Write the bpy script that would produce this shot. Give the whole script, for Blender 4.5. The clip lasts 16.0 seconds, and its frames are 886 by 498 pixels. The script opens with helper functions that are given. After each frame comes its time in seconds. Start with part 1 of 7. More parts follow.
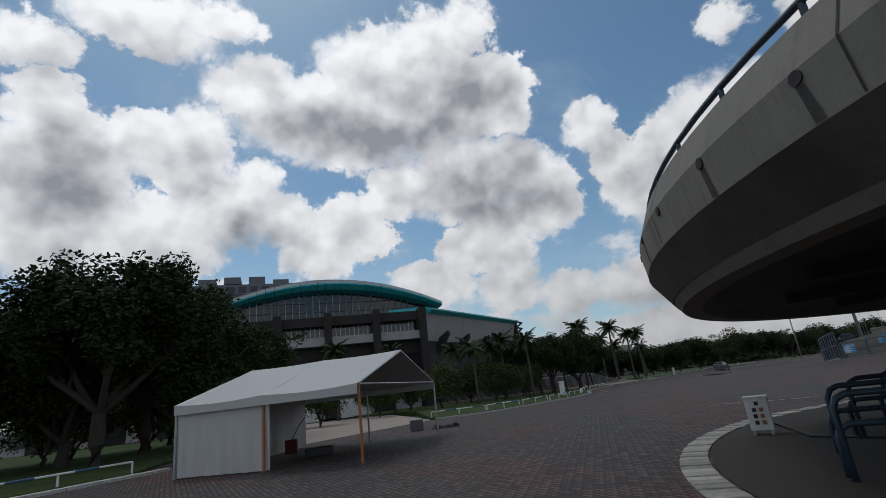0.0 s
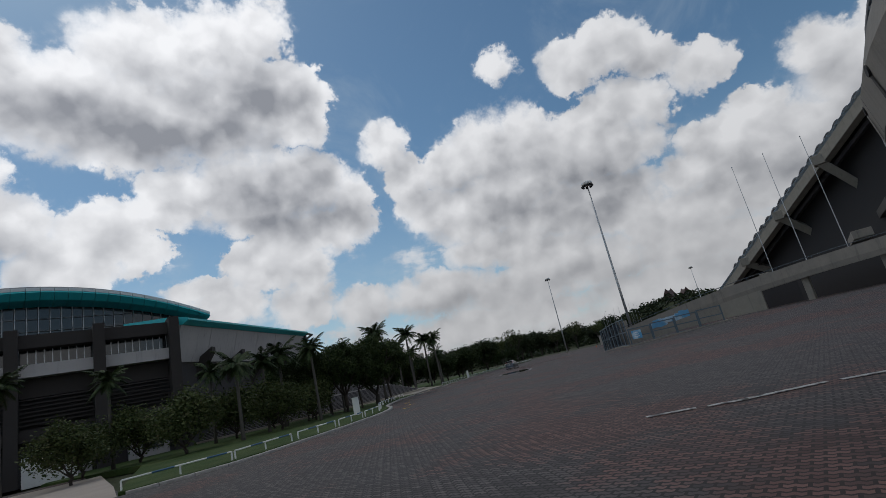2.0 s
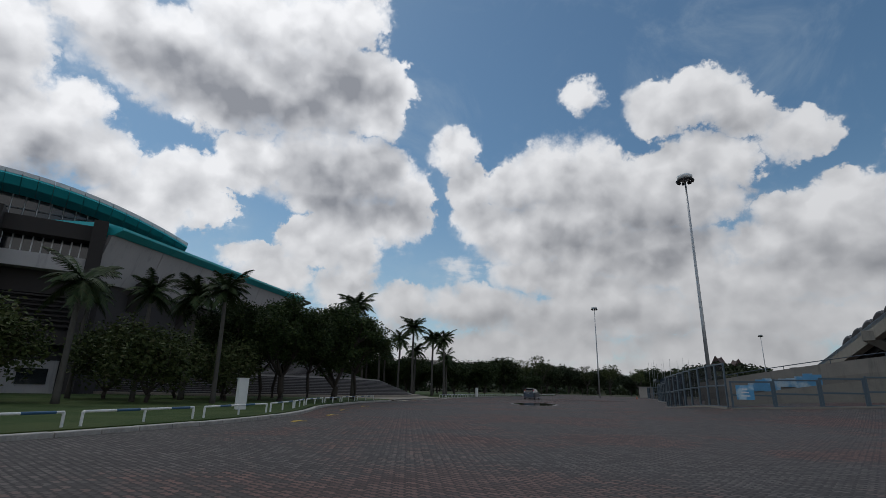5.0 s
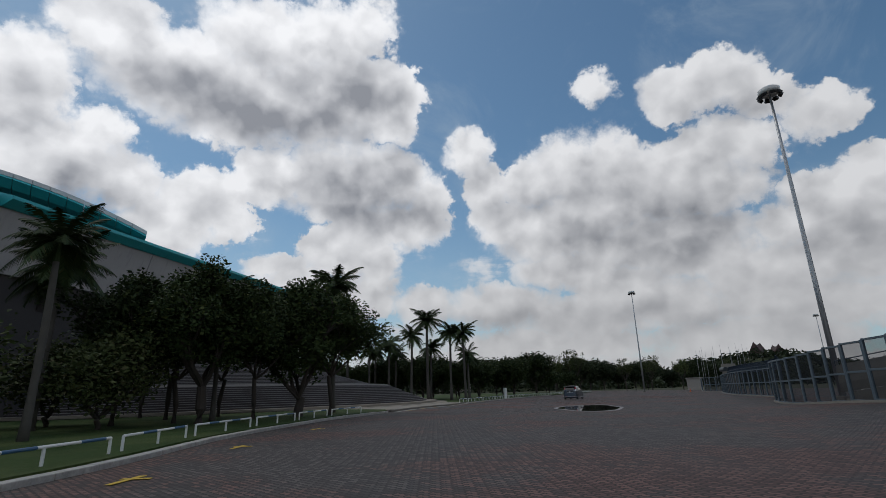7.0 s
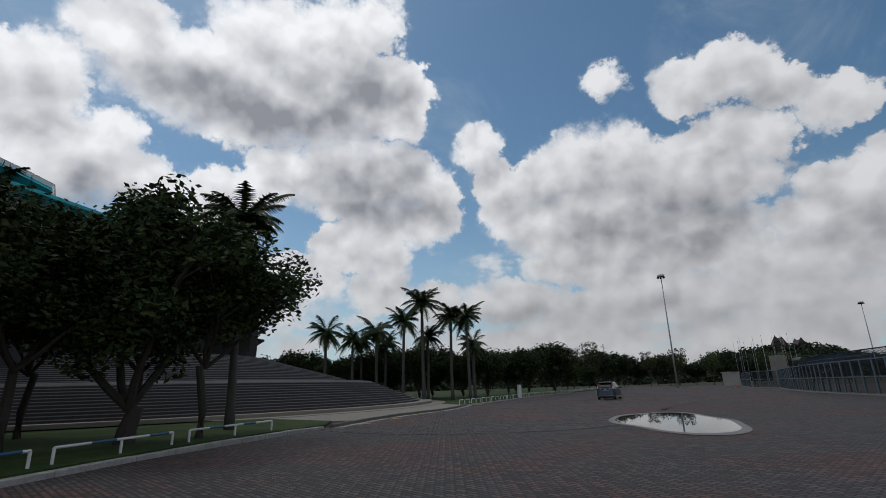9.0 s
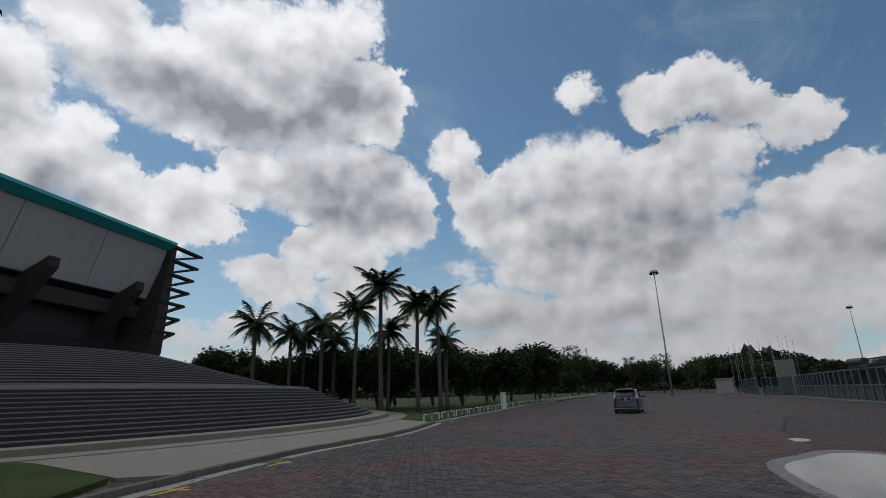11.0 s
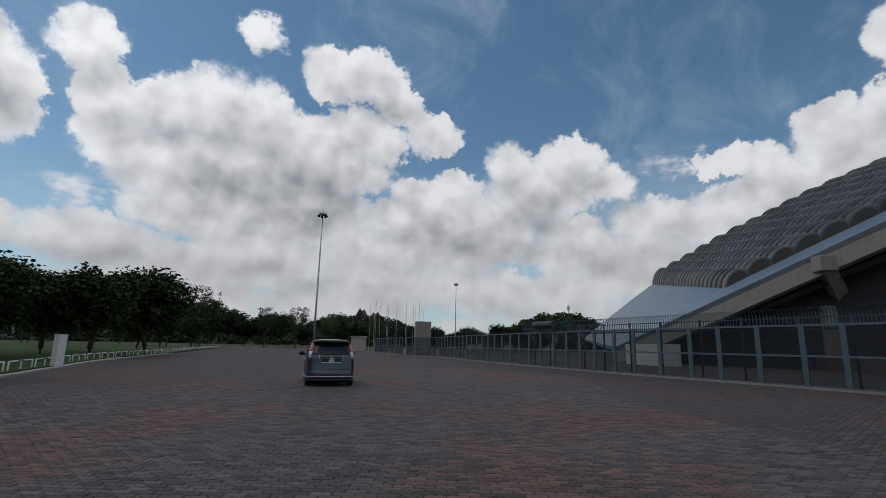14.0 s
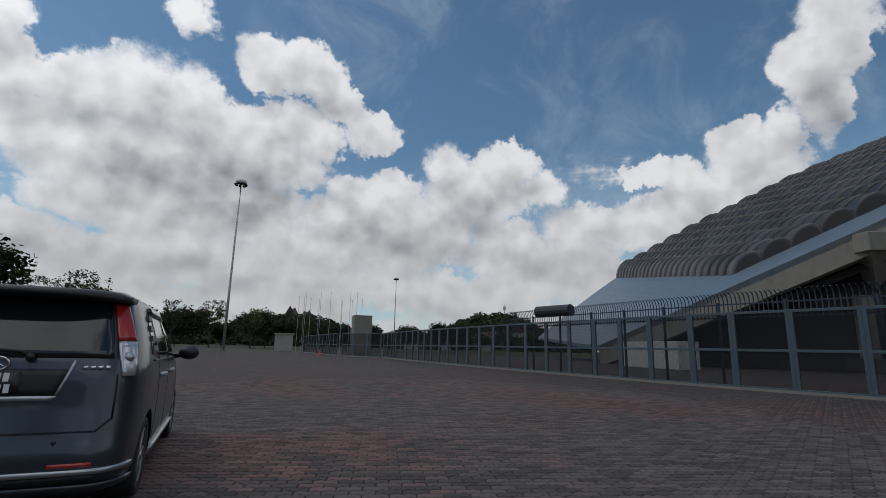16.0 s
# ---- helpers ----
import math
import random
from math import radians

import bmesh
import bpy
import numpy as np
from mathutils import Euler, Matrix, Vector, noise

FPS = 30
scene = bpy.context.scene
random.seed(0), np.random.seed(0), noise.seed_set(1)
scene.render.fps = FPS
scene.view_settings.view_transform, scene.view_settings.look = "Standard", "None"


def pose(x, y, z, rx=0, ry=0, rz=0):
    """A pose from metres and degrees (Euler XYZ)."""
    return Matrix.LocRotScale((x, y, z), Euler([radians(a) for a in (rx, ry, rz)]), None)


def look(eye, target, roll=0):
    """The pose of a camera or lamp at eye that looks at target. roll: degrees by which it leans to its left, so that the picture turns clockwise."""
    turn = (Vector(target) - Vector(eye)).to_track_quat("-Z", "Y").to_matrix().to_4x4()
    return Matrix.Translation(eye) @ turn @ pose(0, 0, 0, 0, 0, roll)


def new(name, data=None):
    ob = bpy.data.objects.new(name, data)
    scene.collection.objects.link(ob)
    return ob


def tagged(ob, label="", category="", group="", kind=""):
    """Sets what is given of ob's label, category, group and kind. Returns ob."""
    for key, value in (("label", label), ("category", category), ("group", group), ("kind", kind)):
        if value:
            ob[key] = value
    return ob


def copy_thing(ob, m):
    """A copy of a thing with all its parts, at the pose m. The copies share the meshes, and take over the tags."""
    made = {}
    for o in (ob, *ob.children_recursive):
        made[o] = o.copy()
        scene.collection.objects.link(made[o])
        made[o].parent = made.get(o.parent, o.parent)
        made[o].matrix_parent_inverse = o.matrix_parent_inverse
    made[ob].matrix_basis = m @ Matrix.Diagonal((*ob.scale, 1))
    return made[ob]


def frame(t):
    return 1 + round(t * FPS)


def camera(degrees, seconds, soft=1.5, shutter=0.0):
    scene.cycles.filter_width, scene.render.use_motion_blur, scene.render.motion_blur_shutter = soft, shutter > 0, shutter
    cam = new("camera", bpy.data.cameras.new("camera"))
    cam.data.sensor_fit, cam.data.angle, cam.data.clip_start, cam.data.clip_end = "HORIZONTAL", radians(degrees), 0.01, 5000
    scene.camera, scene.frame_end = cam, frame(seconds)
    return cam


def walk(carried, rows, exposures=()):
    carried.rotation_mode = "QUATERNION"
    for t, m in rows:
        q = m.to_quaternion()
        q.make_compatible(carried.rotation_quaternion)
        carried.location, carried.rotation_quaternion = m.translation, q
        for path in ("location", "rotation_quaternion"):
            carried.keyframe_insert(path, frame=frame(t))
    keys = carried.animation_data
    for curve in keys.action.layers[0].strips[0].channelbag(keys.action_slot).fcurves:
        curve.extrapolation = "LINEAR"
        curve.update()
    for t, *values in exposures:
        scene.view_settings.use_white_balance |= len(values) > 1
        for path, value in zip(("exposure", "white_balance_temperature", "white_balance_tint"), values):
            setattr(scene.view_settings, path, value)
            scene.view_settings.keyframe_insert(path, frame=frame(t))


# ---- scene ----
cam = camera(84.310, 16.0, soft=0.85)
PATH = [
    (0.0, pose(0.012, -0.302, 1.476, 106.617, 6.379, 1.913)),
    (0.5, pose(0.164, 2.741, 1.587, 105.352, 12.504, -4.135)),
    (1.0, pose(0.619, 5.652, 1.601, 105.567, 13.722, -10.190)),
    (1.5, pose(1.121, 8.434, 1.596, 105.005, 12.824, -15.673)),
    (2.0, pose(2.422, 11.331, 1.575, 104.571, 12.339, -21.195)),
    (2.5, pose(3.856, 14.056, 1.620, 105.148, 8.488, -22.259)),
    (3.0, pose(5.426, 16.701, 1.656, 105.623, 6.681, -22.078)),
    (3.5, pose(7.103, 19.241, 1.481, 106.481, 4.118, -21.292)),
    (4.0, pose(8.752, 21.781, 1.323, 106.362, 0.054, -20.173)),
    (6.5, pose(15.395, 36.701, 1.117, 105.751, -0.376, -17.181)),
    (7.0, pose(16.858, 40.028, 1.286, 106.287, 1.442, -15.879)),
    (7.5, pose(18.180, 43.443, 1.388, 106.055, 1.671, -15.511)),
    (8.0, pose(19.792, 46.917, 1.519, 106.284, 1.909, -14.643)),
    (8.5, pose(21.121, 50.347, 1.451, 105.884, 1.647, -14.528)),
    (11.0, pose(26.515, 66.482, 1.579, 106.550, 1.533, -17.709)),
    (11.5, pose(27.514, 69.762, 1.532, 106.832, 5.395, -27.598)),
    (12.0, pose(28.575, 73.078, 1.459, 105.799, 6.931, -38.375)),
    (12.5, pose(29.951, 76.088, 1.499, 104.930, 3.613, -47.561)),
    (13.0, pose(31.835, 78.685, 1.539, 102.848, 1.552, -53.295)),
    (13.5, pose(33.684, 81.156, 1.499, 101.724, -0.456, -57.378)),
    (14.0, pose(35.807, 83.537, 1.453, 101.292, -1.281, -59.318)),
    (14.5, pose(38.209, 85.853, 1.425, 101.066, 0.639, -62.245)),
    (15.0, pose(40.943, 87.939, 1.400, 101.461, 4.020, -66.766)),
    (15.5, pose(43.802, 89.832, 1.270, 101.386, 4.386, -68.476)),
    (16.0, pose(46.923, 91.769, 1.210, 101.487, -1.312, -66.943)),
]
walk(cam, PATH, exposures=[(0.0, -0.12), (4.0, -0.12), (11.0, -0.15), (12.5, -0.2), (14.0, 0.0), (16.0, 0.0)])

# ---- sky, sun, exposure ----
SUN_AZ, SUN_EL = 28.0, 58.0  # degrees left of +y, degrees up
SUN_WAY = (-math.sin(radians(SUN_AZ)) * math.cos(radians(SUN_EL)), math.cos(radians(SUN_AZ)) * math.cos(radians(SUN_EL)), math.sin(radians(SUN_EL)))

world = bpy.data.worlds.new("sky")
scene.world = world
world.use_nodes = True
wt = world.node_tree
wt.nodes.clear()


class Net:
    """Short hand for building a node tree."""

    def __init__(self, tree):
        self.tree = tree

    def node(self, kind, **values):
        n = self.tree.nodes.new(kind)
        for key, value in values.items():
            if key.startswith("i_"):
                n.inputs[int(key[2:])].default_value = value
            elif key == "op":
                n.operation = value
            elif key == "clamp":
                n.use_clamp = value
            elif key == "sky":
                n.sky_type = value
        return n

    def link(self, a, b):
        self.tree.links.new(a, b)

    def put(self, socket, value):
        if isinstance(value, (int, float)):
            socket.default_value = value
        elif isinstance(value, tuple):
            socket.default_value = value
        else:
            self.link(value, socket)

    def math(self, op, a, b=0.0, c=0.0, clamp=False):
        n = self.node("ShaderNodeMath", op=op, clamp=clamp)
        for s, v in zip(n.inputs, (a, b, c)):
            self.put(s, v)
        return n.outputs[0]

    def vec(self, op, a, b=(0, 0, 0), c=(0, 0, 0)):
        n = self.node("ShaderNodeVectorMath", op=op)
        for s, v in zip(n.inputs, (a, b, c)):
            self.put(s, v)
        return n.outputs["Value"] if op in ("DOT_PRODUCT", "LENGTH", "DISTANCE") else n.outputs[0]

    def noise(self, vector, scale, detail=4.0, rough=0.55, distort=0.0, color=False):
        n = self.node("ShaderNodeTexNoise")
        self.put(n.inputs["Vector"], vector)
        n.inputs["Scale"].default_value, n.inputs["Detail"].default_value = scale, detail
        n.inputs["Roughness"].default_value, n.inputs["Distortion"].default_value = rough, distort
        return n.outputs["Color"] if color else n.outputs[0]

    def ramp(self, value, a, b, smooth=True, lo=0.0, hi=1.0):
        n = self.node("ShaderNodeMapRange")
        n.interpolation_type = "SMOOTHSTEP" if smooth else "LINEAR"
        self.put(n.inputs[0], value)
        n.inputs[1].default_value, n.inputs[2].default_value = a, b
        n.inputs[3].default_value, n.inputs[4].default_value = lo, hi
        return n.outputs[0]

    def mix(self, fac, a, b, blend="MIX"):
        n = self.node("ShaderNodeMix")
        n.data_type, n.blend_type = "RGBA", blend
        for s, v in ((n.inputs[0], fac), (n.inputs[6], a), (n.inputs[7], b)):
            if isinstance(v, tuple) and len(v) == 3:
                v = (*v, 1.0)
            self.put(s, v)
        return n.outputs[2]


W_ = Net(wt)
sky_tex = W_.node("ShaderNodeTexSky", sky="NISHITA")
sky_tex.sun_disc = False
sky_tex.sun_elevation, sky_tex.sun_rotation = radians(SUN_EL), radians(-SUN_AZ)
sky_tex.altitude, sky_tex.air_density, sky_tex.dust_density, sky_tex.ozone_density = 50, 1.0, 0.6, 1.4
geo = W_.node("ShaderNodeTexCoord")
way = geo.outputs["Generated"]
sep = W_.node("ShaderNodeSeparateXYZ")
W_.link(way, sep.inputs[0])
az = W_.math("MULTIPLY", W_.math("ARCTAN2", W_.math("MULTIPLY", sep.outputs[0], -1.0), sep.outputs[1]), 57.2958)
el = W_.math("MULTIPLY", W_.math("ARCSINE", sep.outputs[2]), 57.2958)
flat = W_.node("ShaderNodeCombineXYZ")
W_.link(az, flat.inputs[0]), W_.link(el, flat.inputs[1])
flat = flat.outputs[0]
# clouds: azimuth, elevation, half width, half height in degrees
CLOUD_GREAT = [(25.1, 34.0, 3.2, 2.3), (21.1, 34.4, 5.6, 3.6), (28.3, 29.3, 3.6, 3.2), (15.1, 32.3, 9.7, 4.7), (9.4, 31.3, 12.4, 5.0), (0.1, 32.1, 11.1, 5.3), (-5.6, 34.4, 6.6, 3.5), (-10.1, 33.7, 4.1, 3.0), (-2.4, 39.2, 6.7, 3.3), (-6.9, 41.2, 3.9, 2.4), (6.2, 38.0, 8.1, 3.7), (-10.1, 30.6, 3.3, 2.2), (4.2, 23.7, 4.5, 3.1), (-3.1, 23.7, 7.5, 5.1), (-10.1, 24.6, 4.3, 3.9), (-14.3, 20.7, 3.2, 4.3), (-9.4, 18.8, 6.9, 3.3), (-4.7, 16.1, 6.0, 3.2), (-1.4, 16.6, 2.9, 1.6), (-8.7, 14.8, 2.6, 3.6)]
CLOUD_ARENA = [(23.5, 22.6, 5.3, 3.6), (26.7, 21.2, 3.6, 3.4), (18.8, 20.9, 3.4, 3.3), (12.3, 19.7, 3.6, 3.4), (8.1, 18.7, 2.9, 2.3), (14.7, 17.0, 5.2, 2.9), (2.9, 14.1, 3.7, 1.4), (21.4, 25.5, 3.4, 2.2), (0.2, 12.0, 4.4, 2.6), (27.0, 27.5, 3.5, 3.0)]
CLOUD_PUFFS = [(-19.9, 27.0, 3.0, 2.7), (-22.0, 23.0, 2.7, 2.6), (-36.6, 32.4, 2.5, 1.9), (-49.2, 30.0, 4.5, 2.8), (-44.4, 29.7, 3.5, 2.5), (-52.5, 28.1, 2.9, 2.4), (-57.6, 24.4, 3.6, 2.3), (-53.6, 27.0, 3.2, 2.2)]
CLOUD_MIDDLE = [(-31.3, 24.1, 6.7, 3.7), (-26.4, 23.3, 3.5, 2.6), (-36.6, 23.9, 5.0, 3.6), (-38.1, 21.2, 9.1, 4.8), (-47.3, 23.5, 6.9, 3.0), (-51.9, 22.8, 2.4, 2.1), (-44.9, 19.6, 7.6, 3.2), (-24.0, 19.0, 4.1, 2.9), (-30.6, 17.8, 9.0, 3.8), (-41.4, 15.1, 10.1, 3.3), (-30.8, 13.2, 6.9, 2.5), (-44.9, 12.8, 6.2, 2.9), (-37.1, 10.6, 5.0, 2.4)]
CLOUD_RIGHT = [(-58.9, 17.5, 2.3, 2.5), (-54.7, 17.6, 2.6, 1.7), (-57.1, 14.9, 4.7, 3.0), (-52.7, 14.8, 3.5, 2.4), (-54.3, 11.2, 5.4, 2.6)]
CLOUD_LOW = [(-7.5, 10.9, 3.3, 2.6), (-14.1, 9.5, 4.0, 2.5), (-23.4, 9.2, 7.2, 2.9), (-32.7, 7.4, 9.0, 2.5), (-41.5, 7.9, 6.4, 2.3), (-51.3, 7.4, 6.6, 2.1), (-29.4, 4.5, 15.1, 1.9), (-48.5, 4.4, 9.2, 2.1)]
CLOUD_EAST = [(-60.6, 18.3, 3.8, 2.1), (-67.2, 21.1, 2.9, 2.4), (-74.1, 21.0, 3.9, 2.4), (-70.6, 18.0, 7.4, 3.9), (-78.5, 18.1, 3.1, 2.1), (-62.3, 14.4, 10.1, 3.9), (-56.1, 17.0, 4.1, 2.3), (-74.3, 13.3, 3.9, 1.9), (-67.6, 12.3, 2.7, 1.6), (-76.7, 10.5, 9.4, 3.2), (-60.9, 11.1, 8.0, 2.6), (-50.3, 10.3, 6.4, 3.2), (-64.8, 6.4, 7.9, 2.6), (-74.0, 6.2, 6.3, 2.3), (-56.9, 7.1, 4.6, 2.0), (-80.3, 8.4, 6.6, 3.1)]
CLOUD_STADIUM = [(-88.9, 18.8, 1.5, 1.2), (-91.7, 19.2, 1.9, 1.6), (-94.7, 17.5, 3.0, 2.5), (-99.5, 20.8, 2.2, 2.3), (-103.6, 21.2, 2.0, 2.4), (-95.9, 15.0, 5.8, 3.3), (-91.7, 14.0, 5.7, 3.4), (-100.9, 17.8, 4.3, 4.1), (-105.3, 26.5, 2.6, 2.7), (-106.8, 23.5, 2.2, 3.6), (-108.1, 26.8, 2.2, 2.6), (-87.8, 13.3, 4.5, 2.4), (-83.0, 13.8, 5.0, 2.6), (-108.6, 30.0, 3.4, 3.0)]
CLOUD_WEST = [(42.2, 30.7, 3.1, 2.2), (41.1, 29.0, 4.5, 2.2), (40.5, 24.0, 6.6, 5.1), (43.7, 35.1, 3.9, 2.3), (34.4, 38.7, 8.4, 2.7), (32.0, 28.6, 6.0, 2.6), (23.1, 34.8, 4.6, 2.2), (23.6, 21.8, 6.6, 3.8), (29.0, 25.6, 5.1, 2.3), (31.4, 18.5, 6.2, 4.6), (10.7, 20.5, 4.1, 3.2), (39.9, 17.3, 6.4, 4.1), (26.5, 40.7, 5.9, 2.0)]
GREY_BASES = [(-5.0, 24.0, 6.0, 3.0), (-3.0, 33.0, 8.0, 3.0), (5.4, 29.9, 12.3, 2.8), (14.9, 31.3, 6.8, 2.7), (-7.3, 20.4, 7.2, 2.7), (-38.7, 16.5, 10.0, 2.2), (-44.0, 14.0, 6.4, 1.6), (-56.2, 12.4, 4.4, 1.4), (22.9, 19.5, 4.0, 2.1), (-29.6, 7.3, 13.5, 1.1), (-46.4, 6.3, 9.7, 1.0), (41.2, 21.8, 5.5, 4.8), (23.0, 19.4, 4.2, 2.3), (-63.6, 11.0, 7.4, 1.9), (-70.4, 14.4, 6.0, 1.4), (-106.5, 21.7, 1.9, 2.8), (-82.8, 8.9, 5.3, 1.5)]


def puff(vector, scale):
    n = W_.node("ShaderNodeTexVoronoi")
    n.feature = "SMOOTH_F1"
    W_.put(n.inputs["Vector"], vector)
    n.inputs["Scale"].default_value, n.inputs["Smoothness"].default_value = scale, 0.25
    return W_.math("SUBTRACT", 0.45, n.outputs["Distance"])


# the outline of every cloud is broken up at several scales
warp = W_.vec("SUBTRACT", W_.noise(way, 8.0, 2.0, 0.5, color=True), (0.5, 0.5, 0.5))
warp2 = W_.vec("SUBTRACT", W_.noise(way, 30.0, 5.0, 0.6, color=True), (0.5, 0.5, 0.5))
bent = W_.vec("MULTIPLY_ADD", warp, (3.4, 2.8, 0.0), flat)
bent = W_.vec("MULTIPLY_ADD", warp2, (3.4, 3.0, 0.0), bent)
soft_way = W_.vec("MULTIPLY_ADD", warp, (4.5, 3.6, 0.0), flat)
warp3 = W_.vec("SUBTRACT", W_.noise(way, 95.0, 4.0, 0.65, color=True), (0.5, 0.5, 0.5))
bent = W_.vec("MULTIPLY_ADD", warp3, (0.9, 0.8, 0.0), bent)
curl = W_.vec("MULTIPLY_ADD", warp2, (0.03, 0.03, 0.03), way)


def heads(where):
    n = W_.math("ADD", W_.math("MULTIPLY", puff(where, 13.0), 0.55), W_.math("MULTIPLY", puff(where, 30.0), 0.42))
    return W_.math("ADD", n, W_.math("ADD", W_.math("MULTIPLY", puff(where, 62.0), 0.26), W_.math("MULTIPLY", puff(where, 130.0), 0.12)))


billow = heads(curl)
big_bend = W_.vec("MULTIPLY_ADD", warp2, (0.016, 0.016, 0.016), way)


def mounds(where):
    return W_.math("ADD", W_.math("MULTIPLY", puff(where, 9.0), 0.6), W_.math("ADD", W_.math("MULTIPLY", puff(where, 20.0), 0.5), W_.math("MULTIPLY", puff(where, 44.0), 0.18)))


lit_side = W_.math("SUBTRACT", mounds(big_bend), mounds(W_.vec("ADD", big_bend, (-0.010, 0.008, 0.030))))


def heap(where, clouds, edge):
    """How deep a direction lies inside the nearest cloud: 1 in its heart, 0 at the rim."""
    d_min = None
    for a, e, ra, re in clouds:
        q = W_.vec("MULTIPLY_ADD", where, (1 / ra, 1 / re, 0.0), (-a / ra, -e / re, 0.0))
        d = W_.vec("DOT_PRODUCT", q, q)
        d_min = d if d_min is None else W_.math("MINIMUM", d_min, d)
    return W_.math("SUBTRACT", edge, W_.math("SQRT", d_min))


ALL_CLOUDS = CLOUD_GREAT + CLOUD_ARENA + CLOUD_PUFFS + CLOUD_MIDDLE + CLOUD_RIGHT + CLOUD_LOW + CLOUD_EAST + CLOUD_STADIUM + CLOUD_WEST
body = heap(bent, ALL_CLOUDS, 1.10)
sunward = heap(W_.vec("ADD", soft_way, (1.0, 2.6, 0.0)), ALL_CLOUDS, 1.10)
bases = W_.ramp(heap(soft_way, GREY_BASES, 1.75), 0.0, 1.6)
# low layers near the skyline and scattered cloud on the rest of the sky
streak = W_.noise(W_.vec("MULTIPLY", flat, (0.05, 0.17, 0.0)), 1.0, 5.0, 0.55)
low = W_.math("SUBTRACT", W_.math("MULTIPLY_ADD", streak, 2.6, -1.0), W_.math("MULTIPLY", el, 0.035))
wild = W_.math("MULTIPLY_ADD", W_.noise(way, 3.2, 6.0, 0.55), 3.0, -1.45)
seen = W_.math("MULTIPLY", W_.ramp(az, -118, -108), W_.ramp(az, 58, 48))
seen = W_.math("MULTIPLY", seen, W_.ramp(el, 58, 48))
wild = W_.math("SUBTRACT", wild, W_.math("MULTIPLY", seen, 3.0))
body = W_.math("MAXIMUM", W_.math("MAXIMUM", body, wild), low)
grain = W_.noise(way, 60.0, 5.0, 0.6)
body = W_.math("ADD", body, W_.math("MULTIPLY", billow, 0.42))
body = W_.math("MULTIPLY_ADD", W_.math("SUBTRACT", grain, 0.5), 0.22, body)
rag = W_.ramp(W_.noise(way, 7.0, 3.0, 0.5), 0.35, 0.68)
cover_crisp, cover_thin = W_.ramp(body, -0.08, 0.12), W_.ramp(body, -0.22, 0.42)
cover = W_.math("ADD", W_.math("MULTIPLY", cover_crisp, W_.math("SUBTRACT", 1.0, rag)), W_.math("MULTIPLY", cover_thin, rag))
veil = W_.math("MULTIPLY", W_.ramp(W_.noise(way, 5.0, 6.0, 0.65, 0.6), 0.46, 0.85), 0.34)
# inside a cloud: deeper means greyer, rounded heads stand out, broad grey bases
swell = W_.math("ADD", W_.math("MULTIPLY", puff(curl, 10.0), 0.70), W_.math("ADD", W_.math("MULTIPLY", puff(curl, 24.0), 0.62), W_.math("ADD", W_.math("MULTIPLY", puff(curl, 52.0), 0.30), W_.math("MULTIPLY", puff(curl, 110.0), 0.12))))
depth = W_.math("ADD", W_.math("MULTIPLY", W_.math("MULTIPLY", W_.math("MAXIMUM", sunward, -0.15), W_.ramp(el, 6.0, 24.0, lo=0.55, hi=1.0)), 0.60), W_.math("MULTIPLY", W_.ramp(body, 0.0, 0.9), 0.16))
depth = W_.math("SUBTRACT", depth, W_.math("MULTIPLY", swell, 0.42))
depth = W_.math("SUBTRACT", depth, W_.math("MULTIPLY", lit_side, 1.15))
depth = W_.math("MULTIPLY_ADD", W_.math("SUBTRACT", W_.noise(way, 16.0, 5.0, 0.6), 0.5), 0.22, depth)
depth = W_.math("MULTIPLY_ADD", W_.math("MULTIPLY", bases, W_.ramp(el, 8.0, 24.0, lo=0.55, hi=1.0)), 0.80, depth)
shade = W_.math("MULTIPLY", W_.ramp(depth, -0.05, 1.55, False), W_.ramp(el, 2.0, 16.0, lo=0.62, hi=1.0))
lit = W_.mix(shade, (0.765, 0.775, 0.80), (0.235, 0.248, 0.280))
# cloud near the sun is brighter, towards the skyline duller
glow = W_.ramp(W_.vec("DOT_PRODUCT", way, SUN_WAY), 0.45, 1.0, False, lo=0.95, hi=1.36)
glow = W_.math("MULTIPLY", glow, W_.ramp(el, 2.0, 20.0, lo=0.74, hi=1.0))
lit_ = W_.vec("SCALE", lit)
W_.link(glow, lit_.node.inputs["Scale"])
blue = W_.vec("SCALE", sky_tex.outputs[0])
blue.node.inputs["Scale"].default_value = 0.082
blue = W_.mix(1.0, blue, (0.81, 1.03, 1.05), "MULTIPLY")
blue = W_.mix(veil, blue, (0.48, 0.56, 0.62))
blue = W_.mix(W_.ramp(el, 24, 0, lo=0.0, hi=0.5), blue, (0.45, 0.56, 0.66))
sky_col = W_.mix(cover, blue, lit_)
sky_col = W_.mix(W_.ramp(el, 0.0, -4.0), sky_col, (0.10, 0.10, 0.095))
back = W_.node("ShaderNodeBackground")
W_.link(sky_col, back.inputs[0])
back.inputs[1].default_value = 1.0
out = W_.node("ShaderNodeOutputWorld")
W_.link(back.outputs[0], out.inputs[0])

sun_data = bpy.data.lights.new("sun", "SUN")
sun_data.energy, sun_data.angle, sun_data.color = 0.42, radians(12), (1.0, 0.95, 0.87)
sun = new("sun", sun_data)
sun_dir = Vector(SUN_WAY)
sun.matrix_world = look(sun_dir * 200, (0, 0, 0))


